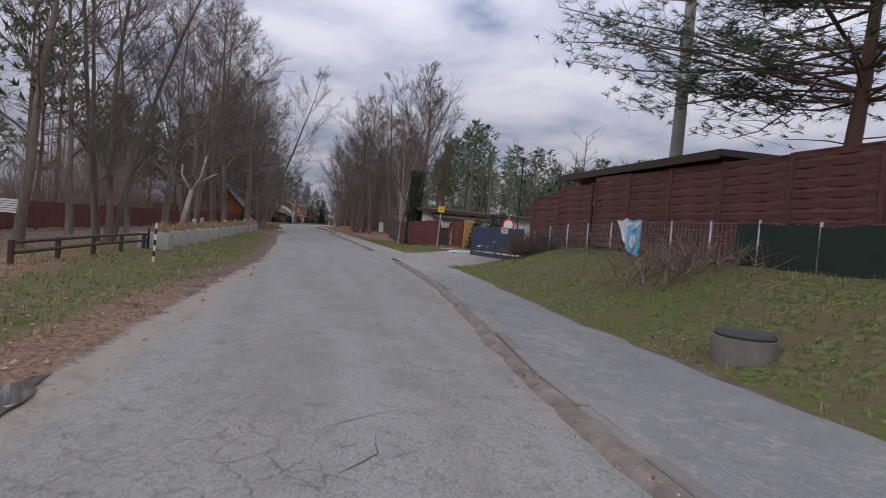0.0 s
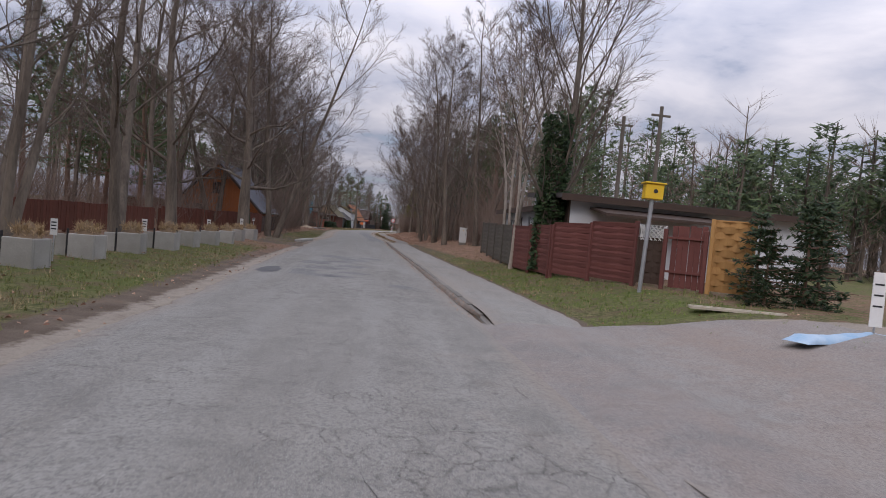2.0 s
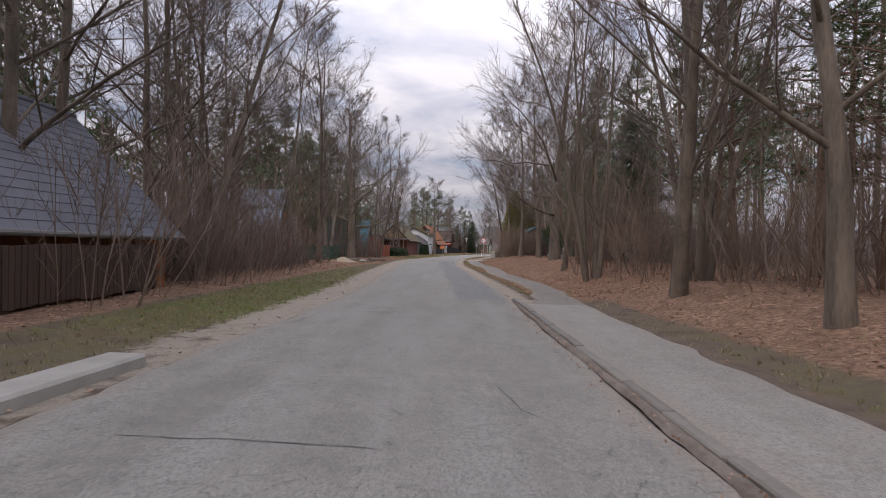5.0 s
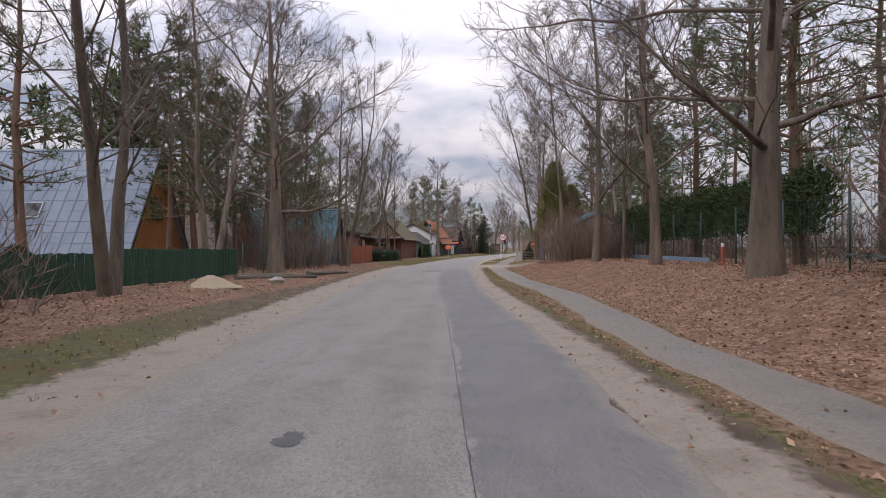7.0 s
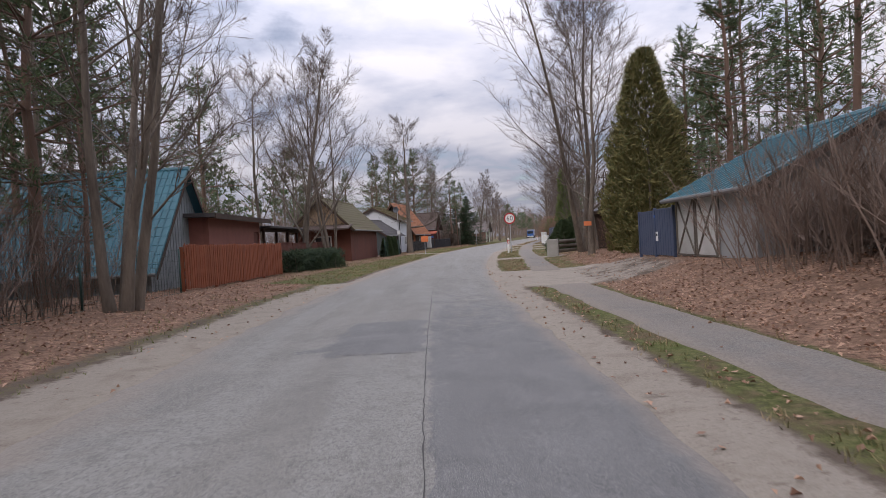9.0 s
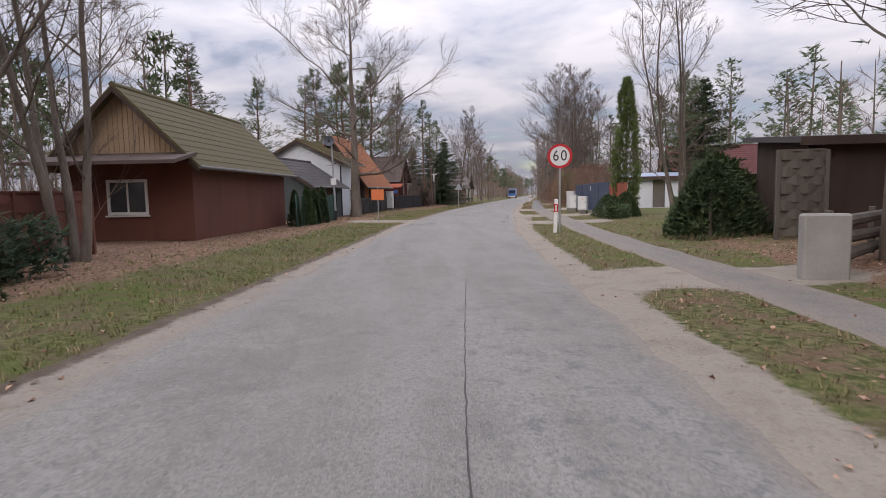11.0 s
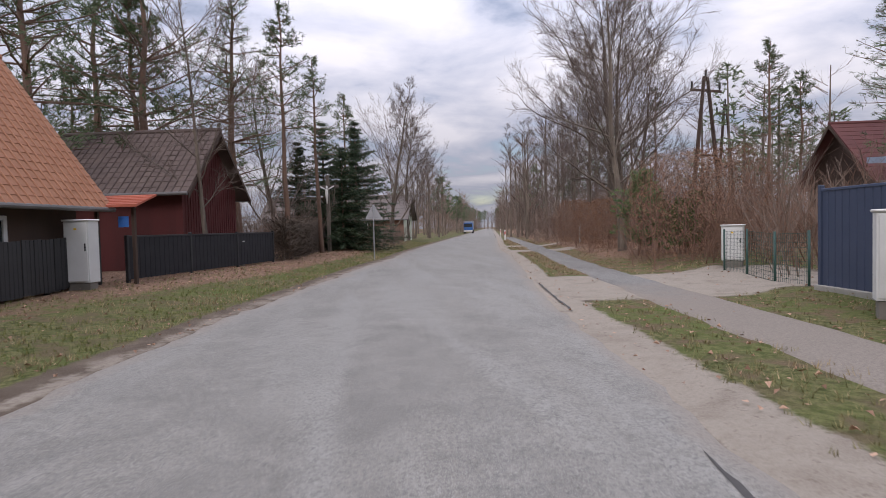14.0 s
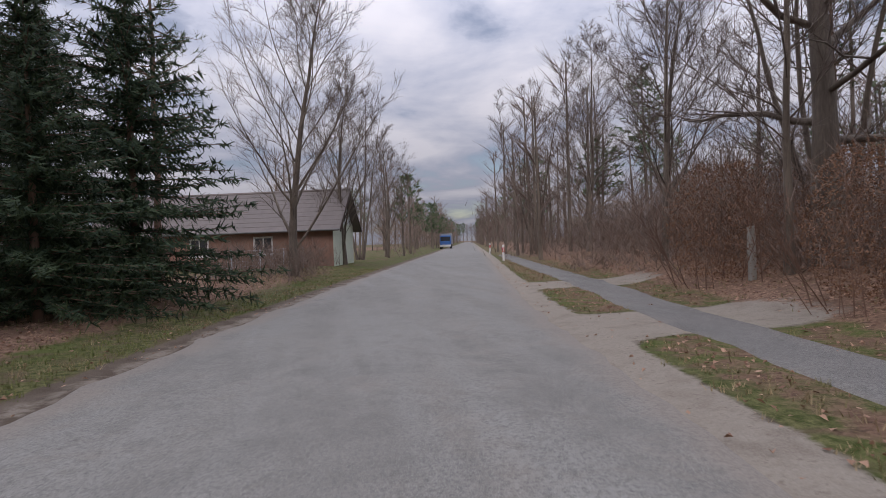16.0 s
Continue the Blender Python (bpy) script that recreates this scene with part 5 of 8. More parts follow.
# woods that close the view: stems and crowns of many far trees
def far_woods(name, label, spots, seed, conifer=0.5, brush=28, tall=2.2):
    rnd = random.Random(seed)
    stems, green, twg = Build(), Build(), Build()
    for x, y, h in spots:
        z = lie(x, y)
        o = Vector((x, y, z))
        stems.tube([o, o + Vector((rnd.uniform(-0.3, 0.3), rnd.uniform(-0.3, 0.3), h))], [0.13, 0.04], 4, caps=False)
        if rnd.random() < conifer:
            low, wide = rnd.uniform(0.35, 0.55), rnd.uniform(1.4, 2.1)
            for i in range(120):
                t = rnd.random()
                a = rnd.uniform(0, 6.28)
                q = wide * math.sin(3.14 * (0.22 + 0.76 * t)) ** 0.8 * rnd.random() ** 0.5 * (1 + 0.35 * math.sin(2 * a + 9 * t)) + 0.08
                p = o + Vector((q * math.cos(a), q * math.sin(a), h * (low + (1 - low) * t)))
                clump(green, p, Vector((math.cos(a), math.sin(a), 0.5)), 0.5, 6, rnd, 0.085)
        else:
            for i in range(20):
                t = rnd.uniform(0.15, 0.98)
                a = rnd.uniform(0, 6.28)
                p = o + Vector((0, 0, h * t))
                v = Vector((math.cos(a), math.sin(a), 0.9))
                pp, _ = limb(twg, p, v, h * 0.28 * (1.1 - t * 0.7), 0.03, 0.01, 2, 3, 0.15, rnd)
                for c in range(13):
                    sprig(twg, pp[0].lerp(pp[2], rnd.uniform(0.2, 1)), v + Vector((rnd.uniform(-1, 1), rnd.uniform(-1, 1), rnd.uniform(-0.3, 0.8))), h * rnd.uniform(0.06, 0.15), 0.014, rnd)
        for i in range(brush):
            p = o + Vector((rnd.gauss(0, 1.2), rnd.gauss(0, 1.2), tall * rnd.random() ** 1.2))
            sprig(twg, p, Vector((rnd.gauss(0, 0.7), rnd.gauss(0, 0.7), 1)), rnd.uniform(0.6, 1.4), 0.022, rnd)
    t = thing(name, label, "woods", kind="stuff")
    part("stems", stems.mesh("stems", BARK), None, t)
    if green.v:
        part("needles", green.mesh("needles", NEEDLE), None, t)
    if twg.v:
        part("twigs", twg.mesh("twigs", TWIG), None, t)


frnd = random.Random(9)
far_woods("far_woods", "far mixed woods behind the houses", [(frnd.uniform(24, 70), frnd.uniform(46, 76), frnd.uniform(7.0, 9.6)) for _ in range(190)], 1, 0.62, 80, 6.0)
far_woods("far_woods", "dense pine woods beyond the fences", [(frnd.uniform(17, 45), frnd.uniform(66, 140), frnd.uniform(11, 17)) for _ in range(62)], 2, 0.75)
far_woods("far_woods", "mixed woods behind the cottages", [(frnd.uniform(-40, -13), frnd.uniform(2, 135), frnd.uniform(9, 15)) for _ in range(90)], 3, 0.45)
far_woods("far_woods", "bare woods along the far road", [(at(RIGHT, yy) + 1.6 + 13 * frnd.random() ** 1.5, yy, frnd.uniform(7.5, 11.5)) for yy in [frnd.uniform(200, 440) for _ in range(135)]], 4, 0.06, 70, 5.0)
far_woods("far_woods", "bare woods along the far road", [(at(LEFT, yy) - 1.6 - 12 * frnd.random() ** 1.5, yy, frnd.uniform(6.5, 10)) for yy in [frnd.uniform(216, 440) for _ in range(125)]], 5, 0.12, 70, 4.5)
far_woods("far_woods", "far woods across the end of the road", [(frnd.uniform(60, 150), frnd.uniform(430, 500), frnd.uniform(8, 12)) for _ in range(110)], 6, 0.3)
far_woods("far_woods", "woods behind the fenced gardens", [(frnd.uniform(28, 60), frnd.uniform(140, 230), frnd.uniform(9, 14)) for _ in range(52)], 7, 0.45)
far_woods("far_woods", "woods behind the village houses", [(frnd.uniform(-45, -14), frnd.uniform(140, 260), frnd.uniform(8, 12)) for _ in range(46)], 8, 0.5)



def rusty_bush(seed, h, w):
    """A bare-stemmed bush with many small withered leaves."""
    rnd = random.Random(seed)
    stems, twigs = shrub(seed, h, w, 24, 6, 5)
    leaves = Build()
    for i in range(5200):
        a, t, q = rnd.uniform(0, 6.28), rnd.random(), rnd.random() ** 0.5
        r_ = 0.5 * w * (0.35 + 0.75 * math.sin(math.pi * (0.15 + 0.75 * t))) * q * (1 + 0.2 * math.sin(3 * a + seed))
        clump(leaves, Vector((r_ * math.cos(a), r_ * math.sin(a), 0.15 + t * h * 1.05)), Vector((rnd.gauss(0, 1), rnd.gauss(0, 1), rnd.gauss(0, 0.6))), 0.06, 2, rnd, 0.013)
    stems.add(twigs.v, twigs.f)
    return stems, leaves


RUSTY = make_tree("leafy_bush", "rust-brown bush that kept its dry leaves", rusty_bush(65, 2.9, 3.4), TWIG_RED, RUST, stand(None, 14.9, 164.2), "shrub")
for x, y, s in ((17.3, 166.0, 1.1), (16.3, 172.2, 0.7), (18.3, 181.0, 0.8), (17.4, 176.5, 0.7), (9.8, 121.5, 0.6)):
    copy_thing(RUSTY, stand(None, x, y, 130 * s, s))
YOUNG = make_tree("young_pine", "bushy young pine with bright green tufts", pine(33, 4.3, 0.09, crown=0.14, width=1.5, whorls=9, per=7, tufts=8, blades=22, size=0.26), PINE_BARK, leafy("young_needles", (0.045, 0.085, 0.03), (0.125, 0.185, 0.06)), stand(None, 15.3, 167.6, 0, 0.72))
for x, y, s in ((16.5, 168.4, 0.75), (16.2, 166.2, 0.62), (17.3, 167.0, 0.7)):
    copy_thing(YOUNG, stand(None, x, y, 200 * s, s))
make_tree("thuja_tree", "tall green thuja behind a slatted fence", hedge_cone(56, 6.8, 0.8, 2200, 0.2, 6, belly=1.0), BARK, leafy("light_green_scales", (0.06, 0.095, 0.026), (0.17, 0.205, 0.06)), stand(None, 12.35, 145.5))
# the shade among these boughs is put into the darker needle colours
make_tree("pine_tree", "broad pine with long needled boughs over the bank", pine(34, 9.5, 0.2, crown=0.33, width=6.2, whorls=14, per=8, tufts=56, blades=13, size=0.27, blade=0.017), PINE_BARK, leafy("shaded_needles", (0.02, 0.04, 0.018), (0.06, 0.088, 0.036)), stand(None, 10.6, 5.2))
undergrowth("dense brown undergrowth beside a footpath", 170, 192, 18.5, 24, 650, 3.0, TWIG, 11)
undergrowth("low brown scrub before a farmhouse", 190, 202, 5.5, 9.5, 160, 1.4, TWIG, 12)

# ---- houses ----


def wall(name, w, h, t, holes, material, parent, m, gable=0.0):
    """A wall in the plane y=0 of m, w wide and h high, with rectangular holes (x0, z0, x1, z1) and a gable on top."""
    b = Build()
    xs = sorted({0.0, w, *(v for o in holes for v in (o[0], o[2]))} | ({w / 2} if gable else set()))
    zs = sorted({0.0, h, *(v for o in holes for v in (o[1], o[3]))})
    nx, nz = len(xs), len(zs)
    vs = [(x, y, z) for y in (0.0, t) for z in zs for x in xs]

    def solid(i, k):
        if not (0 <= i < nx - 1 and 0 <= k < nz - 1):
            return False
        cx, cz = (xs[i] + xs[i + 1]) / 2, (zs[k] + zs[k + 1]) / 2
        return not any(o[0] < cx < o[2] and o[1] < cz < o[3] for o in holes)

    def at_(i, k, back):
        return back * nx * nz + k * nx + i

    fs = []
    for i in range(nx - 1):
        for k in range(nz - 1):
            if not solid(i, k):
                continue
            fs += [tuple(at_(a, c, back) for a, c in ((i, k), (i + 1, k), (i + 1, k + 1), (i, k + 1))) for back in (0, 1)]
            for (di, dk), (p, q) in (((-1, 0), ((i, k), (i, k + 1))), ((1, 0), ((i + 1, k), (i + 1, k + 1))), ((0, -1), ((i, k), (i + 1, k))), ((0, 1), ((i, k + 1), (i + 1, k + 1)))):
                if not solid(i + di, k + dk) and not (gable and dk == 1 and k == nz - 2):
                    fs.append((at_(*p, 0), at_(*q, 0), at_(*q, 1), at_(*p, 1)))
    if gable:
        top = len(vs)
        vs += [(w / 2, 0.0, h + gable), (w / 2, t, h + gable)]
        for back in (0, 1):
            fs.append(tuple(at_(i, nz - 1, back) for i in range(nx)) + (top + back,))
        for i in (0, nx - 1):
            fs.append((at_(i, nz - 1, 0), at_(i, nz - 1, 1), top + 1, top))
    b.add(vs, fs)
    return part(name, b, material, parent, m=m)


def window(parent, x0, z0, x1, z1, m, frame_mat=None, panes=(1, 1), name="window", depth=0.06):
    """A window in an opening of a wall: frame, bars, panes and a sill."""
    fm = frame_mat or WHITE
    w = thing(name, "", "", m)
    w.parent = parent
    f, k = Build(), 0.06
    f.box(x0 - 0.03, -0.015, z0 - 0.03, x0 + k, depth, z1 + 0.03, 0.006)
    f.box(x1 - k, -0.015, z0 - 0.03, x1 + 0.03, depth, z1 + 0.03, 0.006)
    f.box(x0 + k, -0.015, z0 - 0.03, x1 - k, depth, z0 + k, 0.006)
    f.box(x0 + k, -0.015, z1 - k, x1 - k, depth, z1 + 0.03, 0.006)
    for i in range(1, panes[0]):
        x = x0 + (x1 - x0) * i / panes[0]
        f.box(x - 0.025, 0.0, z0 + k, x + 0.025, depth - 0.01, z1 - k)
    for i in range(1, panes[1]):
        z = z0 + (z1 - z0) * i / panes[1]
        f.box(x0 + k, 0.003, z - 0.018, x1 - k, depth - 0.013, z + 0.018)
    part("window_frame", f, fm, w)
    part("pane", Build().box(x0 + k - 0.005, 0.025, z0 + k - 0.005, x1 - k + 0.005, 0.035, z1 - k + 0.005), GLASS, w)
    part("window_sill", Build().box(x0 - 0.08, -0.08, z0 - 0.085, x1 + 0.08, 0.02, z0 - 0.035, 0.008), fm, w)
    return w


def roof_slope(b, x0, x1, y0, y1, z0, z1, t=0.07, step=0.28, lip=0.013):
    """One slope from its eave (x0, z0) up to its ridge (x1, z1), in overlapping courses."""
    n = max(2, int(math.hypot(x1 - x0, z1 - z0) / step))
    nx, nz = -(z1 - z0), (x1 - x0)
    ln = math.hypot(nx, nz)
    nx, nz = nx / ln, nz / ln
    if nz < 0:
        nx, nz = -nx, -nz

    def on(f, up):
        return (x0 + (x1 - x0) * f + nx * up, z0 + (z1 - z0) * f + nz * up)

    # one stepped outline from eave to ridge
    outline = [on(0, 0)]
    for i in range(n):
        outline += [on(i / n, t + lip), on((i + 0.98) / n, t)]
    b.prism(outline + [on(1, t), on(1, 0)], y0, y1, axis=1)


def seams(b, x0, x1, y0, y1, z0, z1, gap, r=0.018, t=0.09):
    """Raised ribs that run up a slope."""
    n = int((y1 - y0) / gap)
    nx, nz = -(z1 - z0), (x1 - x0)
    ln = math.hypot(nx, nz)
    nx, nz = (nx / ln, nz / ln) if nz > 0 else (-nx / ln, -nz / ln)
    for i in range(1, n):
        y = y0 + (y1 - y0) * i / n
        b.tube([(x0 + nx * t, y, z0 + nz * t), (x1 + nx * t, y, z1 + nz * t)], [r, r], 5)


GUTTER = mat("dark_gutter", (0.10, 0.095, 0.09), (0.15, 0.145, 0.14), rough=0.5, bump=0.1)


def gable_house(name, label, m, w, length, eave, ridge, wall_mat, roof_mat, over=0.35, front=(), right=(), left=(), frame_mat=None, gable_mat=None, rib=0.0, step=0.3, board=None, drop=0.0, planks=0.0):
    """A house whose gable lies in y=0 of m, x from 0 to w; front, right and left hold openings (x0, z0, x1, z1, 'window' or 'door', panes)."""
    h = thing(name, label, "house", m)
    t = 0.22
    wall("wall", w, eave, t, [o[:4] for o in front], wall_mat, h, None, 0.0 if gable_mat else ridge - eave)
    if gable_mat:
        part("gable", Build().prism([(0, eave), (w, eave), (w / 2, ridge)], -0.004, t, axis=1), gable_mat, h)
    mr = pose(w, t, 0, 0, 0, 90)
    wall("wall", length - 2 * t, eave, t, [o[:4] for o in right], wall_mat, h, mr)
    ml = pose(0, length - t, 0, 0, 0, -90)
    wall("wall", length - 2 * t, eave, t, [o[:4] for o in left], wall_mat, h, ml)
    wall("wall", w, eave, t, [], wall_mat, h, pose(w, length, 0, 0, 0, 180), ridge - eave)
    for some, mm in ((front, None), (right, mr), (left, ml)):
        for o in some:
            if o[4] == "window":
                window(h, *o[:4], mm or Matrix(), frame_mat, o[5] if len(o) > 5 else (2, 1))
            else:
                part("door", Build().box(o[0] + 0.02, 0.05, o[1], o[2] - 0.02, 0.1, o[3] - 0.02, 0.01), o[5] if len(o) > 5 else WOOD_DARK, h, m=mm)
    k = (ridge - eave) / (w / 2)
    for sgn in (-1, 1):
        xe = w / 2 + sgn * (w / 2 + over)
        b = Build()
        z_e = eave - over * k - drop
        roof_slope(b, xe, w / 2, -over, length + over, z_e, ridge, step=step)
        ro = part("roof", b, roof_mat, h)
        if rib:
            rb = Build()
            seams(rb, xe, w / 2, -over, length + over, z_e, ridge, rib)
            part("seam", rb, roof_mat, ro)
        g = Build()
        g.tube([(xe + sgn * 0.05, -over, z_e + 0.02), (xe + sgn * 0.05, length + over, z_e + 0.02)], [0.055, 0.055], 8)
        part("gutter", g, GUTTER, h)
        bb = Build()
        bb.prism([(xe, z_e - 0.13), (w / 2, ridge - 0.13), (w / 2, ridge + 0.03), (xe, z_e + 0.03)], -over - 0.03, -over - 0.003, axis=1)
        part("barge_board", bb, board or WOOD_DARK, h)
    part("ridge_cap", Build().tube([(w / 2, -over - 0.02, ridge + 0.07), (w / 2, length + over + 0.02, ridge + 0.07)], [0.09, 0.09], 8), roof_mat, h)
    if planks:
        n = int(w / planks)
        for i in range(1, n):
            x = w * i / n
            top = (ridge - 0.12) - abs(x - w / 2) * k
            if gable_mat or not any(o[0] - 0.05 < x < o[2] + 0.05 for o in front):
                part("cover_strip", Build().box(x - 0.015, -0.022, 0.0 if not gable_mat else eave, x + 0.015, -0.003, top), gable_mat or wall_mat, h)
    return h


def flat_house(name, label, m, w, length, high, low, wall_mat, roof_mat, over=0.4, front=(), left=(), right=(), frame_mat=None, thick=0.14):
    """A shed or house with a low single-pitch roof that falls from the front (high) to the back (low)."""
    h = thing(name, label, "house", m)
    t = 0.2
    wall("wall", w, high, t, [o[:4] for o in front], wall_mat, h, None)
    b = Build()
    for x in (0, w - t):
        b2 = Build().prism([(t, 0), (length - t, 0), (length - t, low), (t, high)], x, x + t, axis=0)
        part("wall", b2, wall_mat, h)
    part("wall", Build().box(0, length - t, 0, w, length, low), wall_mat, h)
    for o in front:
        if o[4] == "window":
            window(h, *o[:4], Matrix(), frame_mat, o[5] if len(o) > 5 else (2, 1))
        else:
            part("door", Build().box(o[0] + 0.02, 0.05, o[1], o[2] - 0.02, 0.1, o[3] - 0.02, 0.01), o[5] if len(o) > 5 else WOOD_DARK, h)
    k = (high - low) / length
    part("roof", Build().prism([(-over, high + over * k), (length + over, low - over * k), (length + over, low - over * k + thick), (-over, high + over * k + thick)], -over, w + over, axis=0), roof_mat, h)
    part("fascia", Build().box(-over, -over - 0.03, high + over * k - 0.06, w + over, -over - 0.004, high + over * k + thick - 0.01), WOOD_DARK, h)
    return h


# ---- fences ----
SHARED = {}


def shared(key, make):
    if key not in SHARED:
        SHARED[key] = make()
    return SHARED[key]


def piece(name, me, parent, m):
    ob = new(name, me)
    ob.parent = parent
    ob.matrix_basis = m
    return ob


def land_m(p, q, d, lift=0.0):
    f = d / max(span(p, q), 1e-6)
    x, y = p[0] + (q[0] - p[0]) * f, p[1] + (q[1] - p[1]) * f
    return lie(x, y) + lift


def post_mesh(key, w, h, material):
    return shared(("post", key), lambda: outward(Build().box(-w / 2, -w / 2, -0.3, w / 2, w / 2, h, w * 0.12).mesh("post", material)))


def plank_fence(label, p, q, h, material, board=0.11, gap=0.02, rails=True, group="", seed=0, pointed=False, lift=0.06, tilt=0.0):
    """Upright boards on rails."""
    rnd = random.Random(seed)
    L = span(p, q)
    f = thing("plank_fence", label, "fence", axis_m(p, q), group)

    def plank():
        if pointed:
            b = Build().prism([(0, 0), (board, 0), (board, h - 0.06), (board / 2, h), (0, h - 0.06)], -0.012, 0.012, axis=1)
        else:
            b = Build().box(0, -0.012, 0, board, 0.012, h, 0.004)
        return outward(b.mesh("board", material))

    me = shared(("board", board, h, material.name, pointed), plank)
    n = int(L / (board + gap))
    for i in range(n):
        d = i * (board + gap)
        piece("board", me, f, pose(d, rnd.uniform(-0.006, 0.006), land_m(p, q, d, lift) + rnd.uniform(-0.015, 0.015), 0, rnd.uniform(-0.7, 0.7) + tilt, 0))
    if rails:
        for z in (0.25 * h, 0.8 * h):
            zs = [land_m(p, q, d, lift + z) for d in (0, L)]
            part("rail", Build().tube([(0, 0.04, zs[0]), (L, 0.04, zs[1])], [0.035, 0.035], 4), material, f)
    k = max(1, round(L / 2.2))
    for i in range(k + 1):
        d = L * i / k
        piece("post", post_mesh(("p", material.name, round(h, 1)), 0.09, h * 0.98, material), f, pose(d, 0.085, land_m(p, q, d)))
    return f


def lamella_fence(label, p, q, h, material, panel=1.8, rows=14, lift=0.08, wave=0.016, seed=0):
    """Panels of thin overlapping level boards, woven round uprights."""
    rnd = random.Random(seed)
    L = span(p, q)
    f = thing("panel_fence", label, "fence", axis_m(p, q))
    n = max(1, round(L / panel))
    w = L / n

    def slat():
        b = Build()
        hh = h / rows * 1.22
        m = 9
        for k in range(m - 1):
            xa, xb = 0.05 + (w - 0.1) * k / (m - 1), 0.05 + (w - 0.1) * (k + 1) / (m - 1)
            ya, yb = wave * math.sin(k * math.pi / 2), wave * math.sin((k + 1) * math.pi / 2)
            b.add([(xa, ya - 0.006, 0), (xb, yb - 0.006, 0), (xb, yb + 0.006, 0), (xa, ya + 0.006, 0), (xa, ya + 0.010, hh), (xb, yb + 0.010, hh), (xb, yb + 0.018, hh), (xa, ya + 0.018, hh)], [(0, 1, 5, 4), (2, 3, 7, 6), (0, 3, 2, 1), (4, 5, 6, 7)])
        return b.mesh("slat", material)

    me = shared(("slat", round(w, 3), h, rows, material.name), slat)
    for i in range(n):
        z = land_m(p, q, (i + 0.5) * w, lift)
        pan = thing("panel", "", "", pose(i * w, 0, z, 0, rnd.uniform(-0.5, 0.5), 0))
        pan.parent = f
        for r in range(rows):
            s = -1 if r % 2 else 1
            piece("slat", me, pan, pose(0, 0, r * h / rows) @ Matrix.Diagonal((1, s, 1, 1)))
        fr = Build()
        fr.box(0.02, -0.02, -0.02, 0.06, 0.02, h + 0.03).box(w - 0.06, -0.02, -0.02, w - 0.02, 0.02, h + 0.03)
        fr.box(0.06, -0.024, h, w - 0.06, 0.024, h + 0.03)
        part("panel_frame", fr, material, pan)
    for i in range(n + 1):
        piece("post", post_mesh(("lam", material.name, round(h, 1)), 0.09, h + 0.12, material), f, pose(i * w, 0, land_m(p, q, i * w)))
    return f


def mesh_fence(label, p, q, h, material, wire=None, every=2.3, grid=0.16, rail=False, lift=0.0, post_r=0.025):
    """Thin posts with wire netting."""
    L = span(p, q)
    f = thing("wire_fence", label, "fence", axis_m(p, q))
    k = max(1, round(L / every))
    me = shared(("tubepost", h, material.name, post_r), lambda: outward(Build().tube([(0, 0, -0.3), (0, 0, h + 0.05)], [post_r, post_r], 8).mesh("post", material, True)))
    for i in range(k + 1):
        d = L * i / k
        piece("post", me, f, pose(d, 0, land_m(p, q, d, lift)))
    net = Build()
    r = 0.0035
    steps = max(2, k)

    def zl(d, z):
        return land_m(p, q, d, lift) + z

    nz = int(h / grid)
    for j in range(nz + 1):
        z = h * j / nz
        pts = [(L * i / steps, 0.0, zl(L * i / steps, z)) for i in range(steps + 1)]
        net.tube(pts, [r * (1.6 if j in (0, nz) else 1)] * len(pts), 3, caps=False)
    for i in range(int(L / grid)):
        d = i * grid
        net.tube([(d, 0, zl(d, 0)), (d, 0, zl(d, h))], [r, r], 3, caps=False)
    part("netting", net, wire or material, f)
    return f


def sheet_fence(label, p, q, z0, z1, material, panel=2.5, grooves=0.18, frame_mat=None, base=False):
    """Solid sheet panels between posts."""
    L = span(p, q)
    f = thing("sheet_fence", label, "fence", axis_m(p, q))
    n = max(1, round(L / panel))
    w = L / n
    for i in range(n):
        z = land_m(p, q, (i + 0.5) * w)
        b = Build()
        x = i * w + 0.04
        m = max(2, int((w - 0.08) / grooves))
        outline = []
        for k in range(m):
            xa, xb = x + (w - 0.08) * k / m, x + (w - 0.08) * (k + 1) / m
            outline += [(xa, -0.006), (xa + 0.014, -0.018), (xb - 0.014, -0.018)]
        b.prism(outline + [(x + w - 0.08, -0.006), (x + w - 0.08, 0.008), (x, 0.008)], z + z0, z + z1, axis=2)
        part("panel", b, material, f)
        part("top_rail", Build().box(i * w + 0.03, -0.03, z + z1 - 0.002, (i + 1) * w - 0.03, 0.03, z + z1 + 0.045, 0.006), frame_mat or material, f)
    for i in range(n + 1):
        piece("post", post_mesh(("sheet", material.name, round(z1, 1)), 0.08, z1 + 0.08, frame_mat or material), f, pose(i * w, 0, land_m(p, q, i * w)))
    if base:
        part("footing", Build().box(-0.05, -0.1, land_m(p, q, 0) - 0.2, L + 0.05, 0.1, land_m(p, q, 0) + z0 - 0.02, 0.01), CONCRETE, f)
    return f


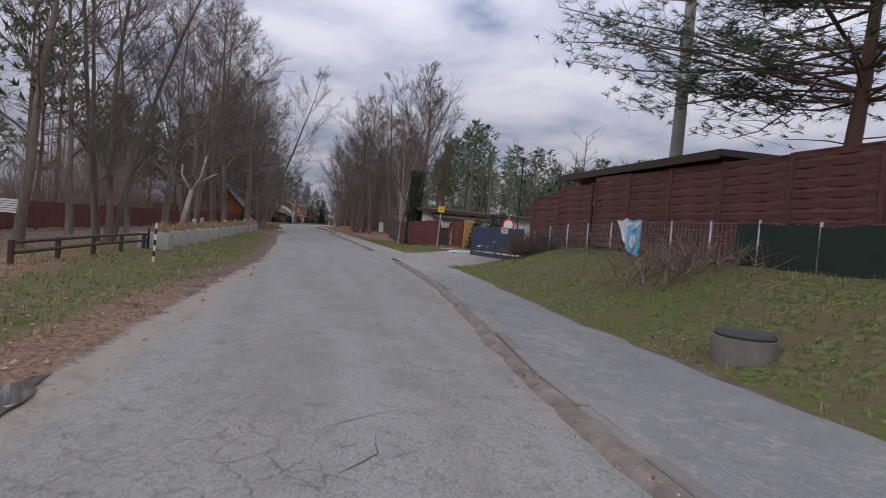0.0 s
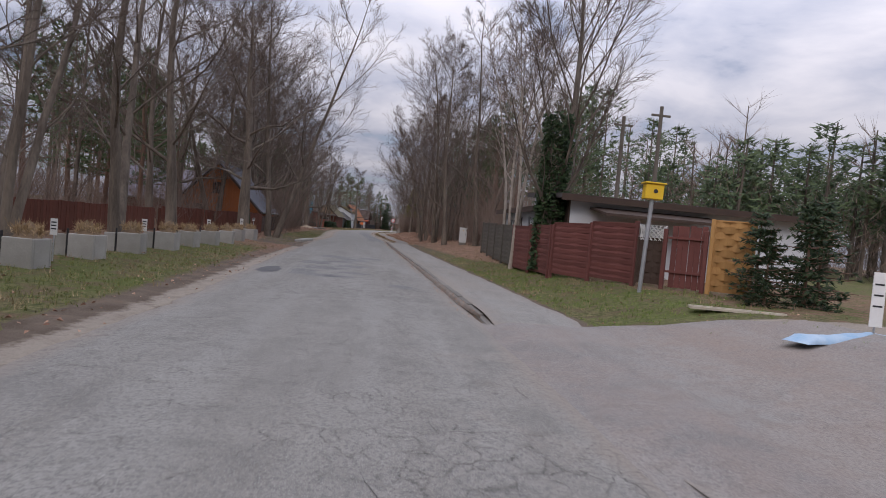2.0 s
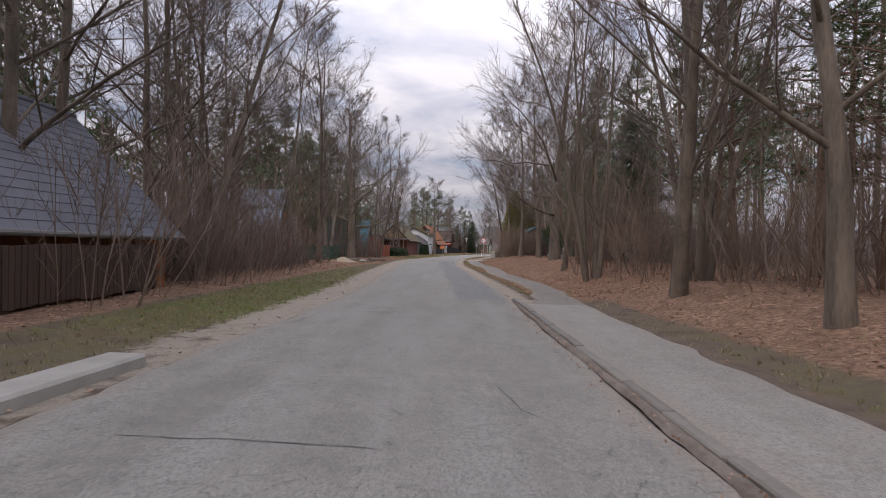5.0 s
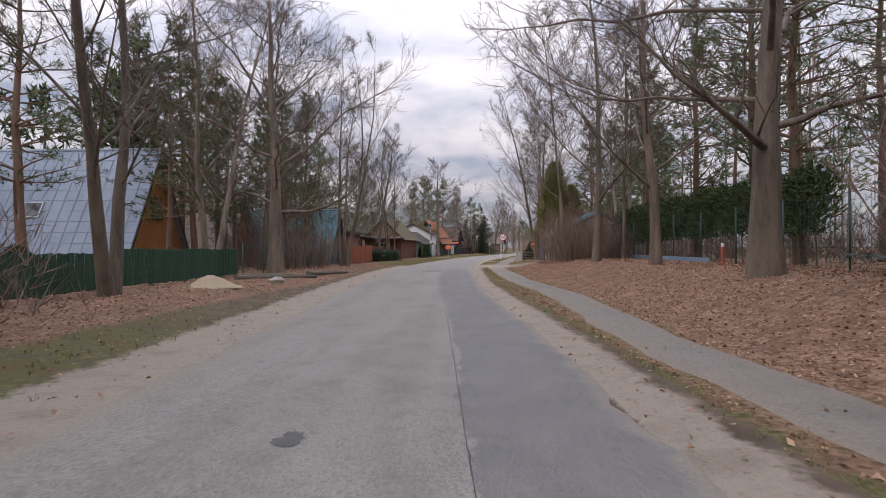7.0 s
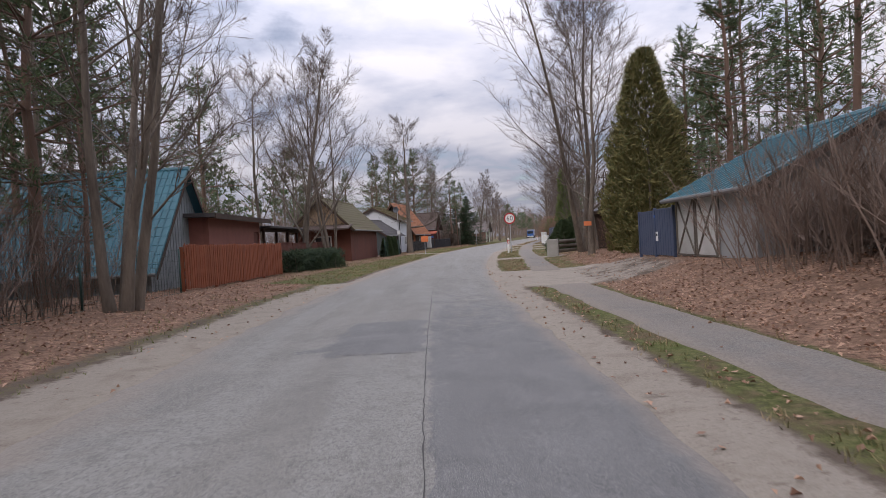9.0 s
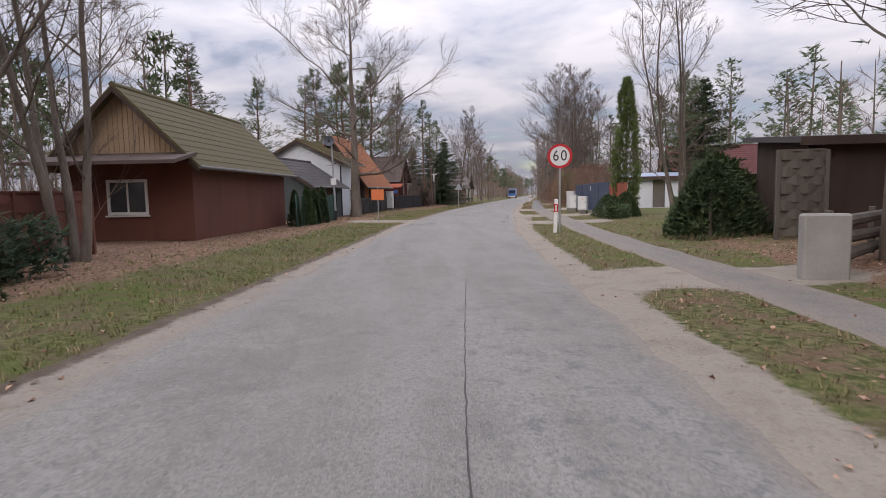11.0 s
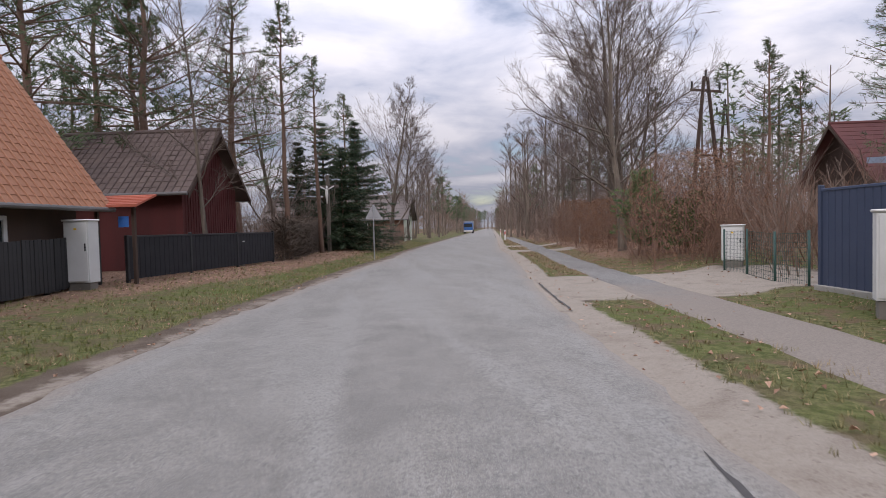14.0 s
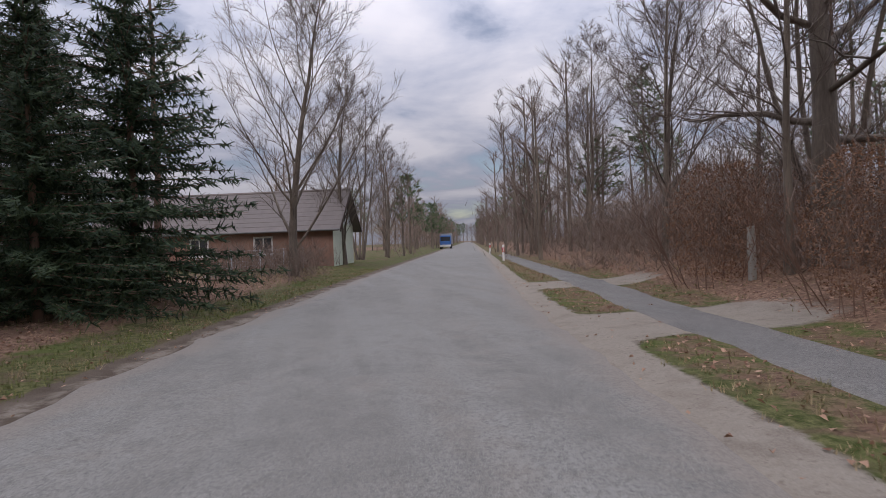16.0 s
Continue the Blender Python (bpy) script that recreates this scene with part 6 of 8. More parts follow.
def cabinet(label, x, y, turn, w, d, h, plinth=0.18, name="utility_cabinet", group=""):
    """A grey electric cabinet on its plinth."""
    c = thing(name, label, "cabinet", pose(x, y, lie(x, y) - 0.03, 0, 0, turn), group)
    part("plinth", Build().box(-w / 2 + 0.03, -d / 2 + 0.03, -0.1, w / 2 - 0.03, d / 2 - 0.03, plinth, 0.01), KERB, c)
    part("body", Build().box(-w / 2, -d / 2, plinth, w / 2, d / 2, h - 0.04, 0.008), PLASTIC, c)
    part("cap", Build().box(-w / 2 - 0.025, -d / 2 - 0.03, h - 0.038, w / 2 + 0.025, d / 2 + 0.02, h, 0.012), PLASTIC, c)
    dr = part("door", Build().box(-w / 2 + 0.025, -d / 2 - 0.016, plinth + 0.03, w / 2 - 0.025, -d / 2 - 0.002, h - 0.075, 0.005), PLASTIC, c)
    part("lock", Build().box(w / 2 - 0.085, -d / 2 - 0.03, plinth + (h - plinth) * 0.5, w / 2 - 0.055, -d / 2 - 0.014, plinth + (h - plinth) * 0.62, 0.004), BLACK, dr)
    part("label_plate", Build().box(-0.03, -d / 2 - 0.021, h - 0.22, 0.03, -d / 2 - 0.0165, h - 0.18), YELLOW, dr)
    return c


def plate(parent, x0, z0, x1, z1, y, material, name="plate", label="", m=None):
    return part(name, Build().box(x0, y, z0, x1, y + 0.006, z1), material, parent, label, m=m)

# ---- small kinds of things ----


def delineator(label, x, y, h=1.05, lean=0.0, group=""):
    d = thing("delineator_post", label, "road post", pose(x, y, lie(x, y), 0, lean, -14), group)
    part("post", Build().box(-0.06, -0.035, -0.2, 0.06, 0.035, h, 0.015), WHITE, d)
    part("red_band", Build().box(-0.063, -0.038, h - 0.42, 0.063, 0.038, h - 0.15, 0.012), RED, d)
    part("reflector", Build().box(-0.022, -0.046, h - 0.38, 0.022, -0.039, h - 0.2), WHITE, d)
    return d


def small_sign(label, x, y, z, turn=0, w=0.13, h=0.3, group=""):
    g = lie(x, y)
    s = thing("small_sign", label, "sign", pose(x, y, g, 0, 0, turn), group)
    part("stake", Build().tube([(0, 0.02, -0.2), (0, 0.02, z)], [0.014, 0.014], 6), STEEL, s)
    p = part("plate", Build().box(-w / 2, -0.006, z - h / 2, w / 2, 0.004, z + h / 2, 0.002), WHITE, s)
    for i in range(3):
        part("print_bar", Build().box(-w * 0.36, -0.0095, z + h * (0.28 - 0.2 * i) - 0.012, w * 0.36, -0.0065, z + h * (0.28 - 0.2 * i) + 0.012), BLACK, p)
    return s


def planter(m, seed):
    """A hollow concrete block with earth and a dry tuft."""
    rnd = random.Random(seed)
    t = thing("concrete_planter", "grey concrete roadside block filled with earth and dry grass", "planter", m, "row of concrete blocks along the verge")
    b = Build()
    w, d, h, k = 0.52, 0.46, 0.47, 0.05
    b.box(-w / 2, -d / 2, -0.15, w / 2, -d / 2 + k, h, 0.012).box(-w / 2, d / 2 - k, -0.15, w / 2, d / 2, h, 0.012)
    b.box(-w / 2, -d / 2 + k, -0.15, -w / 2 + k, d / 2 - k, h, 0.012).box(w / 2 - k, -d / 2 + k, -0.15, w / 2, d / 2 - k, h, 0.012)
    part("block", b, CONCRETE, t)
    part("slab", Build().box(-w / 2 - 0.33, -0.12, -0.15, -w / 2 - 0.07, -0.04, 0.44, 0.01), CONCRETE, t, "upright concrete slab beside the block")
    part("stake", Build().box(-w / 2 - 0.055, -0.2, -0.2, -w / 2 - 0.02, -0.16, 0.56, 0.006), BLACK, t)
    e = Build()
    n = 8
    for i in range(n):
        for j in range(n):
            x, y = -w / 2 + k + (w - 2 * k) * i / (n - 1), -d / 2 + k + (d - 2 * k) * j / (n - 1)
            z = h - 0.05 + 0.34 * math.sin(math.pi * i / (n - 1)) * math.sin(math.pi * j / (n - 1)) * rnd.uniform(0.6, 1.2)
            e.v.append((x, y, z))
    e.f = [(i * n + j, (i + 1) * n + j, (i + 1) * n + j + 1, i * n + j + 1) for i in range(n - 1) for j in range(n - 1)]
    part("earth", e.mesh("earth", mat("earth", (0.17, 0.115, 0.07), (0.27, 0.19, 0.115), scale=9, bump=0.5)), None, t)
    g = Build()
    for i in range(130):
        a = rnd.uniform(0, 6.28)
        p = Vector((rnd.uniform(-0.2, 0.2), rnd.uniform(-0.15, 0.15), h + 0.1))
        clump(g, p, Vector((math.cos(a) * 0.6, math.sin(a) * 0.6, 1.1)), 0.19, 3, rnd, 0.006)
    part("dry_tuft", g.mesh("dry_tuft", leafy("straw", (0.22, 0.14, 0.07), (0.5, 0.36, 0.2))), None, t)
    return t


# ---- first stretch, right side ----
RENDER_RED = mat("red_render", (0.31, 0.12, 0.088), (0.225, 0.09, 0.068), bump=0.3)
flat_house("brick_red_house", "low brick-red house with a flat dark roof behind a tall fence", pose(9.4, 14.2, 0.22, 0, 0, -90), 7.0, 6.0, 3.2, 3.3, RENDER_RED, ROOF_DARK, over=0.55, front=((0.8, 1.4, 1.9, 2.4, "window"), (3.6, 1.4, 4.8, 2.4, "window")))
# brown wood, darkened in its colour for the shadow the fence stands in
FENCE_SHADED_BROWN = mat("shaded_brown_wood", (0.145, 0.06, 0.044), (0.085, 0.04, 0.031), scale=2, bump=0.4, stretch=(0.3, 0.3, 2))
lamella_fence("tall brown panel fence of overlapping boards", (8.85, 11.9), (9.45, -9.0), 2.0, FENCE_SHADED_BROWN, 1.8, 22, wave=0.009, seed=1)
lamella_fence("brown panel fence of overlapping boards", (8.45, 15.8), (8.75, 12.0), 1.85, FENCE_SHADED_BROWN, 1.75, 20, wave=0.009, seed=2)
mesh_fence("low wire fence on pale steel posts along a grassy bank", (8.1, 14.6), (8.45, -9.0), 0.76, STEEL, every=1.22, grid=0.12)

nb = Build()
for i in range(29):
    f = i / 28
    x, y = 8.22 + 0.19 * f, 5.2 - 14.0 * f
    nb.v += [(x + 0.012 * math.sin(i * 1.9), y, lie(x, y) - 0.04), (x, y, lie(x, y) + 0.74 + 0.03 * math.sin(i * 2.7)), (x + 0.006, y, lie(x, y) + 0.74 + 0.03 * math.sin(i * 2.7)), (x + 0.018 + 0.012 * math.sin(i * 1.9), y, lie(x, y) - 0.04)]
nb.f = [(4 * i + k, 4 * i + 4 + k, 4 * i + 4 + (k + 1) % 4, 4 * i + (k + 1) % 4) for i in range(28) for k in range(4)]
lone("shade_net", nb, mat("net_green", (0.012, 0.026, 0.018), (0.022, 0.036, 0.024), scale=3, fine=80, bump=0.5, rough=0.9), "dark green shade net tied along a low wire fence", "net")
undergrowth("small heap of dry brambles on a grassy bank", 4.6, 6.6, 6.5, 7.7, 26, 0.3, TWIG, 15)
wb = Build()
for i in range(33):
    a = 6.2832 * i / 33
    q = 1 + 0.5 * wob(math.cos(a) * 2, math.sin(a) * 2, 1.0, 3.0)
    wb.v.append((-1.3 + 0.13 * q * math.cos(a), -0.1 + 0.8 * q * math.sin(a), 0.012))
wb.f = [tuple(range(33))]
tagged(new("puddle", wb.mesh("puddle", mat("muddy_water", (0.09, 0.08, 0.07), (0.12, 0.105, 0.09), rough=0.03, bump=0.01, spec=0.9))), "shallow muddy puddle along the road edge", "puddle", kind="structure")
pole = thing("utility_pole", "thick grey concrete pole behind a fence", "pole", pose(10.5, 10.6, lie(10.5, 10.6)))
part("shaft", Build().tube([(0, 0, -0.3), (0, 0, 9.0)], [0.2, 0.14], 12), CONCRETE, pole)
part("crossbar", Build().box(-0.7, -0.05, 8.3, 0.7, 0.05, 8.42, 0.01), STEEL, pole)
part("meter_box", Build().box(-0.2, -0.42, 4.6, 0.2, -0.18, 5.2, 0.02), PLASTIC, pole)

ban = thing("fence_banner", "crumpled blue and white banner tied to a wire fence", "banner", pose(8.12, 9.25, lie(8.15, 8.6) - 0.14, 0, 0, -89))
CLOTH_W = mat("banner_white", (0.66, 0.67, 0.68), (0.52, 0.54, 0.56), scale=5, rough=0.5, bump=0.4)
CLOTH_B = mat("banner_blue", (0.10, 0.38, 0.62), (0.22, 0.52, 0.68), scale=5, rough=0.5, bump=0.4)


def cloth(outline, seed, y=-0.03):
    """A hanging sheet between an upper and a lower edge, with folds."""
    b, n = Build(), 12
    (ax, az, bx, bz), (cx, cz, dx, dz) = outline
    for j in range(n + 1):
        v = j / n
        for i in range(n + 1):
            u = i / n
            x = (ax + (bx - ax) * u) * (1 - v) + (cx + (dx - cx) * u) * v
            z = (az + (bz - az) * u) * (1 - v) + (cz + (dz - cz) * u) * v
            b.v.append((x, y + 0.035 * math.sin(9 * u + 4 * v + seed) * v, z + 0.02 * math.sin(7 * u + seed)))
    b.f = [(j * (n + 1) + i, j * (n + 1) + i + 1, (j + 1) * (n + 1) + i + 1, (j + 1) * (n + 1) + i) for j in range(n) for i in range(n)]
    return b


part("white_cloth", cloth(((0.0, 0.93, 0.48, 1.0), (0.42, 0.42, 0.62, 0.2)), 1).mesh("white_cloth", CLOTH_W, True), None, ban)
bl = part("blue_cloth", cloth(((0.5, 0.98, 1.12, 0.95), (0.6, 0.2, 1.08, 0.08)), 2, -0.045).mesh("blue_cloth", CLOTH_B, True), None, ban)
part("white_print", cloth(((0.56, 0.92, 1.08, 0.9), (0.57, 0.76, 1.08, 0.74)), 2, -0.052).mesh("white_print", CLOTH_W, True), None, bl)
part("white_print", cloth(((0.72, 0.6, 0.95, 0.6), (0.74, 0.3, 0.93, 0.3)), 2, -0.075).mesh("white_print", CLOTH_W, True), None, bl)

well = thing("concrete_well_ring", "low round concrete well ring with a dark lid in the grass", "well ring", pose(5.6, 1.75, lie(5.6, 1.75)))
part("ring", Build().tube([(0, 0, -0.2), (0, 0, 0.22)], [0.36, 0.36], 24), KERB, well)
part("lid", Build().tube([(0, 0, 0.222), (0, 0, 0.25), (0, 0, 0.30)], [0.33, 0.34, 0.31], 24), mat("dark_iron", (0.05, 0.048, 0.045), (0.08, 0.075, 0.07), bump=0.4), well)

# gate of the yard
GATE_A, GATE_B = (7.4, 19.77), (8.3, 16.1)
gate = thing("yard_gate", "dark blue sheet-metal yard gate with two open slits", "gate", axis_m(GATE_A, GATE_B, 0.42))
GL = span(GATE_A, GATE_B)
for lo, hi in ((0.06, GL / 2 - 0.04), (GL / 2 + 0.04, GL - 0.06)):
    for z0, z1 in ((0.04, 0.17), (0.24, 0.36), (0.44, 1.18)):
        outline, n = [], 11
        for k in range(n):
            a, c = lo + (hi - lo) * k / n, lo + (hi - lo) * (k + 1) / n
            outline += [(a, -0.008), (a + 0.02, -0.022), (c - 0.02, -0.022)]
        part("sheet", Build().prism(outline + [(hi, -0.008), (hi, 0.008), (lo, 0.008)], z0, z1, axis=2), NAVY, gate)
    for x in (lo - 0.055, hi):
        part("upright", Build().box(x, -0.03, 0.0, x + 0.055, 0.03, 1.22, 0.006), NAVY, gate)
    for z in (0.0, 0.385, 1.185):
        part("rail", Build().box(lo, 0.01, z, hi, 0.04, z + 0.035, 0.006), NAVY, gate)
    part("leg", Build().tube([(lo, 0, 0.02), (lo, 0, -0.25)], [0.018, 0.018], 8), STEEL, gate)
part("latch", Build().box(GL / 2 - 0.1, -0.05, 0.62, GL / 2 + 0.1, -0.031, 0.66, 0.005), STEEL, gate)
wp = part("notice", Build().box(2.3, -0.04, 1.0, 2.75, -0.032, 1.26), WHITE, gate, "white notice with red print")
for i, z in enumerate((1.19, 1.13, 1.08, 1.03)):
    part("print_bar", Build().box(2.34, -0.044, z, 2.71 - 0.06 * (i % 2), -0.0405, z + 0.035 - 0.008 * i), RED, wp)
rsn = thing("round_road_sign", "round red-rimmed white road sign on a post", "road sign", pose(10.44, 23.87, lie(10.44, 23.87), 0, 0, -30))
part("post", Build().tube([(0, 0.03, -0.2), (0, 0.03, 1.9)], [0.03, 0.03], 10), STEEL, rsn)
rs = part("disc", Build().tube([(0, -0.01, 1.5), (0, 0.0, 1.5)], [0.3, 0.3], 32), RED, rsn)
part("face", Build().tube([(0, -0.016, 1.5), (0, -0.011, 1.5)], [0.225, 0.225], 32), WHITE, rs)
cam_pole = thing("lamp_post", "slim black lamp post with a small twin head", "lamp post", pose(9.35, 19.65, lie(9.35, 19.65)))
part("pole", Build().tube([(0, 0, -0.2), (0, 0, 4.1)], [0.034, 0.03], 10), BLACK, cam_pole)
part("collar", Build().tube([(0, 0, 4.1), (0, 0, 4.2)], [0.045, 0.045], 10), BLACK, cam_pole)
part("head", Build().box(-0.07, -0.11, 4.2, 0.07, 0.08, 4.29, 0.02), BLACK, cam_pole)
part("head", Build().box(-0.05, -0.14, 4.292, 0.06, 0.05, 4.37, 0.02), PLASTIC, cam_pole)

# bird box on its pole
bb = thing("bird_box", "bright yellow wooden box on a grey steel pole", "bird box", pose(8.0, 28.95, lie(8.0, 28.95) - 0.17, 0, 2.0, -12))
part("pole", Build().tube([(0, 0, -0.3), (0, 0, 2.2)], [0.045, 0.045], 12), STEEL, bb)
bx = part("box", Build().box(-0.19, -0.15, 2.2, 0.19, 0.15, 2.52, 0.01), YELLOW, bb)
part("roof", Build().box(-0.23, -0.19, 2.524, 0.23, 0.19, 2.56, 0.008), YELLOW, bb)
part("hole", Build().tube([(0.02, -0.151, 2.37), (0.02, -0.156, 2.37)], [0.045, 0.045], 16), BLACK, bx)

lamella_fence("red-brown woven panel fence beside the pavement", (8.35, 30.1), (7.25, 33.0), 1.42, FENCE_RED, 1.6, 19, wave=0.008, seed=3)
lamella_fence("red-brown woven panel fence beside the pavement", (7.2, 33.1), (7.0, 36.7), 1.4, FENCE_RED, 1.8, 19, wave=0.008, seed=4)
lamella_fence("brown woven fence panel with a lattice top", (8.9, 29.75), (8.4, 30.1), 1.05, WOOD_DARK, 0.6, 8, seed=5)
lat = thing("lattice_panel", "pale wooden lattice panel on a fence", "lattice", axis_m((8.9, 29.72), (8.4, 30.07), lie(8.6, 29.9) + 1.1))
for i in range(-3, 7):
    for s in (1, -1):
        xs = [(0.1 * i) + (t * 0.36 if s > 0 else 0.36 - t * 0.36) for t in (0, 1)]
        lo, hi = sorted(xs)
        if hi > 0.02 and lo < 0.6:
            part("lath", Build().tube([(min(max(xs[0], 0), 0.6), 0.012 * s, 0.0), (min(max(xs[1], 0), 0.6), 0.012 * s, 0.36)], [0.013, 0.013], 4), WHITE, lat)
plank_fence("red-brown plank fence beside the pavement", (9.55, 29.1), (8.92, 29.72), 1.42, FENCE_RED, 0.12, 0.008, seed=6)
lamella_fence("leaning yellowish woven fence panel", (10.25, 28.5), (9.6, 29.0), 1.55, WOOD_TAN, 0.8, 12, wave=0.03, seed=7)
lamella_fence("grey weathered woven fence panels", (7.0, 36.8), (7.45, 44.8), 1.38, FENCE_DARK, 1.8, 17, wave=0.008, seed=8)
flat_house("white_house", "low white house with a dark flat roof behind a fence", pose(7.95, 33.8, 0.35), 7.8, 3.0, 2.25, 2.4, PLASTER_W, ROOF_DARK, over=0.45, front=((1.2, 0.9, 2.1, 1.7, "window"), (4.6, 1.0, 5.4, 1.7, "window")))
part("cladding", Build().box(-0.06, 0.02, 0.0, -0.004, 3.0, 2.22, 0.01), WOOD_DARK, bpy.data.objects["white_house"], "dark boards on the side wall")
flat_house("white_annex", "low white annex with dark windows and a dark roof", pose(8.0, 42.9, 0.35, 0, 0, -90), 5.6, 4.5, 2.0, 2.2, PLASTER_W, ROOF_DARK, over=0.3, front=((1.2, 0.9, 2.2, 1.75, "window"), (2.9, 0.3, 3.3, 1.8, "door", WOOD_DARK), (4.2, 0.3, 4.5, 1.8, "door", WOOD_DARK)))
part("canopy", Build().prism([(-1.3, 1.78), (0.0, 2.0), (0.0, 2.08), (-1.3, 1.86)], 0.6, 4.4, axis=0), WOOD_DARK, bpy.data.objects["white_house"], "dark wooden canopy along the wall")
cabinet("pale grey electric cabinet on a leafy bank", 7.8, 53.3, -6, 0.45, 0.32, 1.12)
tarp = thing("tarpaulin_edge", "pale blue tarpaulin folded over a low border", "tarpaulin", axis_m((7.3, 23.3), (8.8, 24.0), lie(8.0, 23.6)))
TARP = mat("tarp_blue", (0.16, 0.33, 0.5), (0.42, 0.52, 0.6), scale=4, rough=0.5)
tb = Build()
for i in range(25):
    for j in range(9):
        u, a = i / 24 * 2.3, math.pi * j / 8
        tb.v.append((u, -0.16 * math.cos(a) + 0.05 * wob(u, 1, 1.5, 2.0), 0.02 + (0.085 + 0.05 * wob(u, j * 0.3, 2.2, 4.0)) * math.sin(a) * smooth01((u + 0.04) / 0.25) * smooth01((2.34 - u) / 0.25) - 0.02))
tb.f = [(i * 9 + j, i * 9 + j + 1, (i + 1) * 9 + j + 1, (i + 1) * 9 + j) for i in range(24) for j in range(8)]
part("sheet", tb.mesh("sheet", TARP, True), None, tarp)
lone("plank_heap", Build().box(0, -0.2, 0.0, 1.5, -0.12, 0.04).box(0.1, -0.1, 0.0, 1.6, 0.0, 0.05).box(0.05, 0.02, 0.0, 1.4, 0.1, 0.04), mat("pale_lath", (0.5, 0.44, 0.34), (0.38, 0.33, 0.26)), "pale wooden laths lying on the grass", "laths", axis_m((7.6, 26.3), (8.9, 26.0), lie(8.2, 26.2)))
small_sign("white upright marker board beside a drive", 9.05, 24.05, 0.5, -20, 0.16, 0.75)
for x, y, h in ((14.5, 46.0, 7.5), (16.0, 45.0, 8.0)):
    p = thing("utility_pole", "weathered wooden utility pole", "pole", pose(x, y, lie(x, y)))
    part("shaft", Build().tube([(0, 0, -0.3), (0, 0, h)], [0.13, 0.09], 9), WOOD_GREY, p)
    part("crossbar", Build().box(-0.5, -0.05, h - 0.5, 0.5, 0.05, h - 0.4, 0.01), WOOD_GREY, p)

# ivy on the tree beside the fence
ivy, rnd = Build(), random.Random(77)
for i in range(2600):
    t, a = rnd.random() ** 1.15, rnd.uniform(0, 6.28)
    q = 0.30 - 0.05 * t + rnd.uniform(0, 0.2)
    clump(ivy, Vector((q * math.cos(a), q * math.sin(a), 0.05 + 4.8 * t)), Vector((math.cos(a), math.sin(a), -0.2)), 0.11, 3, rnd, 0.045)
iv = thing("ivy", "dark green ivy wrapped round a tree trunk", "climber", pose(7.5, 34.3, lie(7.5, 34.3)))
part("foliage", ivy.mesh("foliage", IVY), None, iv)
for k in range(5):
    part("vine", Build().tube([((0.36 - 0.02 * q) * math.cos(k * 1.26 + 0.35 * q), (0.36 - 0.02 * q) * math.sin(k * 1.26 + 0.35 * q), 0.55 * q - 0.05) for q in range(8)], [0.018] * 8, 5), BARK, iv)

# ---- first stretch, left side ----
for i in range(15):
    y = 14.0 + 2.19 * i
    planter(pose(-3.45 + 0.05 * math.sin(i * 2.3), y, lie(-3.45, y), 0, 0, -4 + 7 * math.sin(i * 1.7)), i)
for y, z in ((19.4, 0.72), (21.1, 0.74), (28.2, 0.62), (32.4, 0.66), (38.2, 0.7), (43.3, 0.78)):
    small_sign("small white notice on a thin stake behind concrete blocks", -3.55, y, z, -6, group="notices along the verge")
mk = thing("marker_pole", "red and white banded marker stake", "marker", pose(-2.75, 10.1, lie(-2.75, 10.1), 0, 1.5, 0))
for i in range(7):
    part("band", Build().tube([(0, 0, 0.125 * i - (0.2 if i == 0 else 0)), (0, 0, 0.125 * (i + 1))], [0.026, 0.026], 10), WHITE if i % 2 == 0 else BLACK, mk)
for a, b_ in (((-4.3, 7.2), (-3.75, 15.4)),):
    rl = thing("wooden_rail", "low dark wooden rail fence in the grass", "rail fence", axis_m(a, b_))
    L = span(a, b_)
    for i in range(6):
        d = L * i / 5
        piece("post", post_mesh("railpost", 0.08, 0.42, WOOD_DARK), rl, pose(d, 0, land_m(a, b_, d)))
    for z in (0.2, 0.38):
        part("rail", Build().tube([(0, -0.06, land_m(a, b_, 0, z)), (L * 0.5, -0.06, land_m(a, b_, L * 0.5, z + 0.03)), (L, -0.06, land_m(a, b_, L, z))], [0.035] * 3, 6), WOOD_DARK, rl)
st = thing("sawn_tree", "pale sawn-off tree trunk with two cut limbs", "tree", pose(-4.3, 20.6, lie(-4.3, 20.6), 0, 7, 0))
sb = Build()
sb.tube([(0, 0, -0.3), (0.05, 0, 0.9), (0.12, 0, 2.0)], [0.13, 0.095, 0.08], 10)
sb.tube([(0.1, 0, 1.8), (0.35, 0.1, 2.6), (0.4, 0.1, 3.4)], [0.06, 0.045, 0.035], 8)
sb.tube([(0.1, 0, 1.9), (-0.35, 0, 2.5), (-0.4, 0.1, 2.9)], [0.055, 0.04, 0.03], 8)
sb.tube([(0.3, 0.1, 2.3), (0.9, 0.1, 2.8)], [0.035, 0.03], 8)
part("trunk", sb, BIRCH, st, smooth=True)
plank_fence("red-brown plank fence under the trees", (-9.6, 4.0), (-7.4, 44.0), 0.95, WOOD_RED, 0.14, 0.012, seed=11)
plank_fence("red-brown plank fence before a cottage", (-7.3, 44.4), (-5.3, 50.6), 1.05, WOOD_RED, 0.12, 0.01, seed=12)
plank_fence("dark red-brown plank gate with a small white plate", (-5.2, 50.8), (-4.5, 53.2), 1.1, WOOD_RED, 0.12, 0.008, seed=13)
small_sign("small white plate on a gate post", -4.6, 51.2, 0.8, 0, 0.14, 0.18)
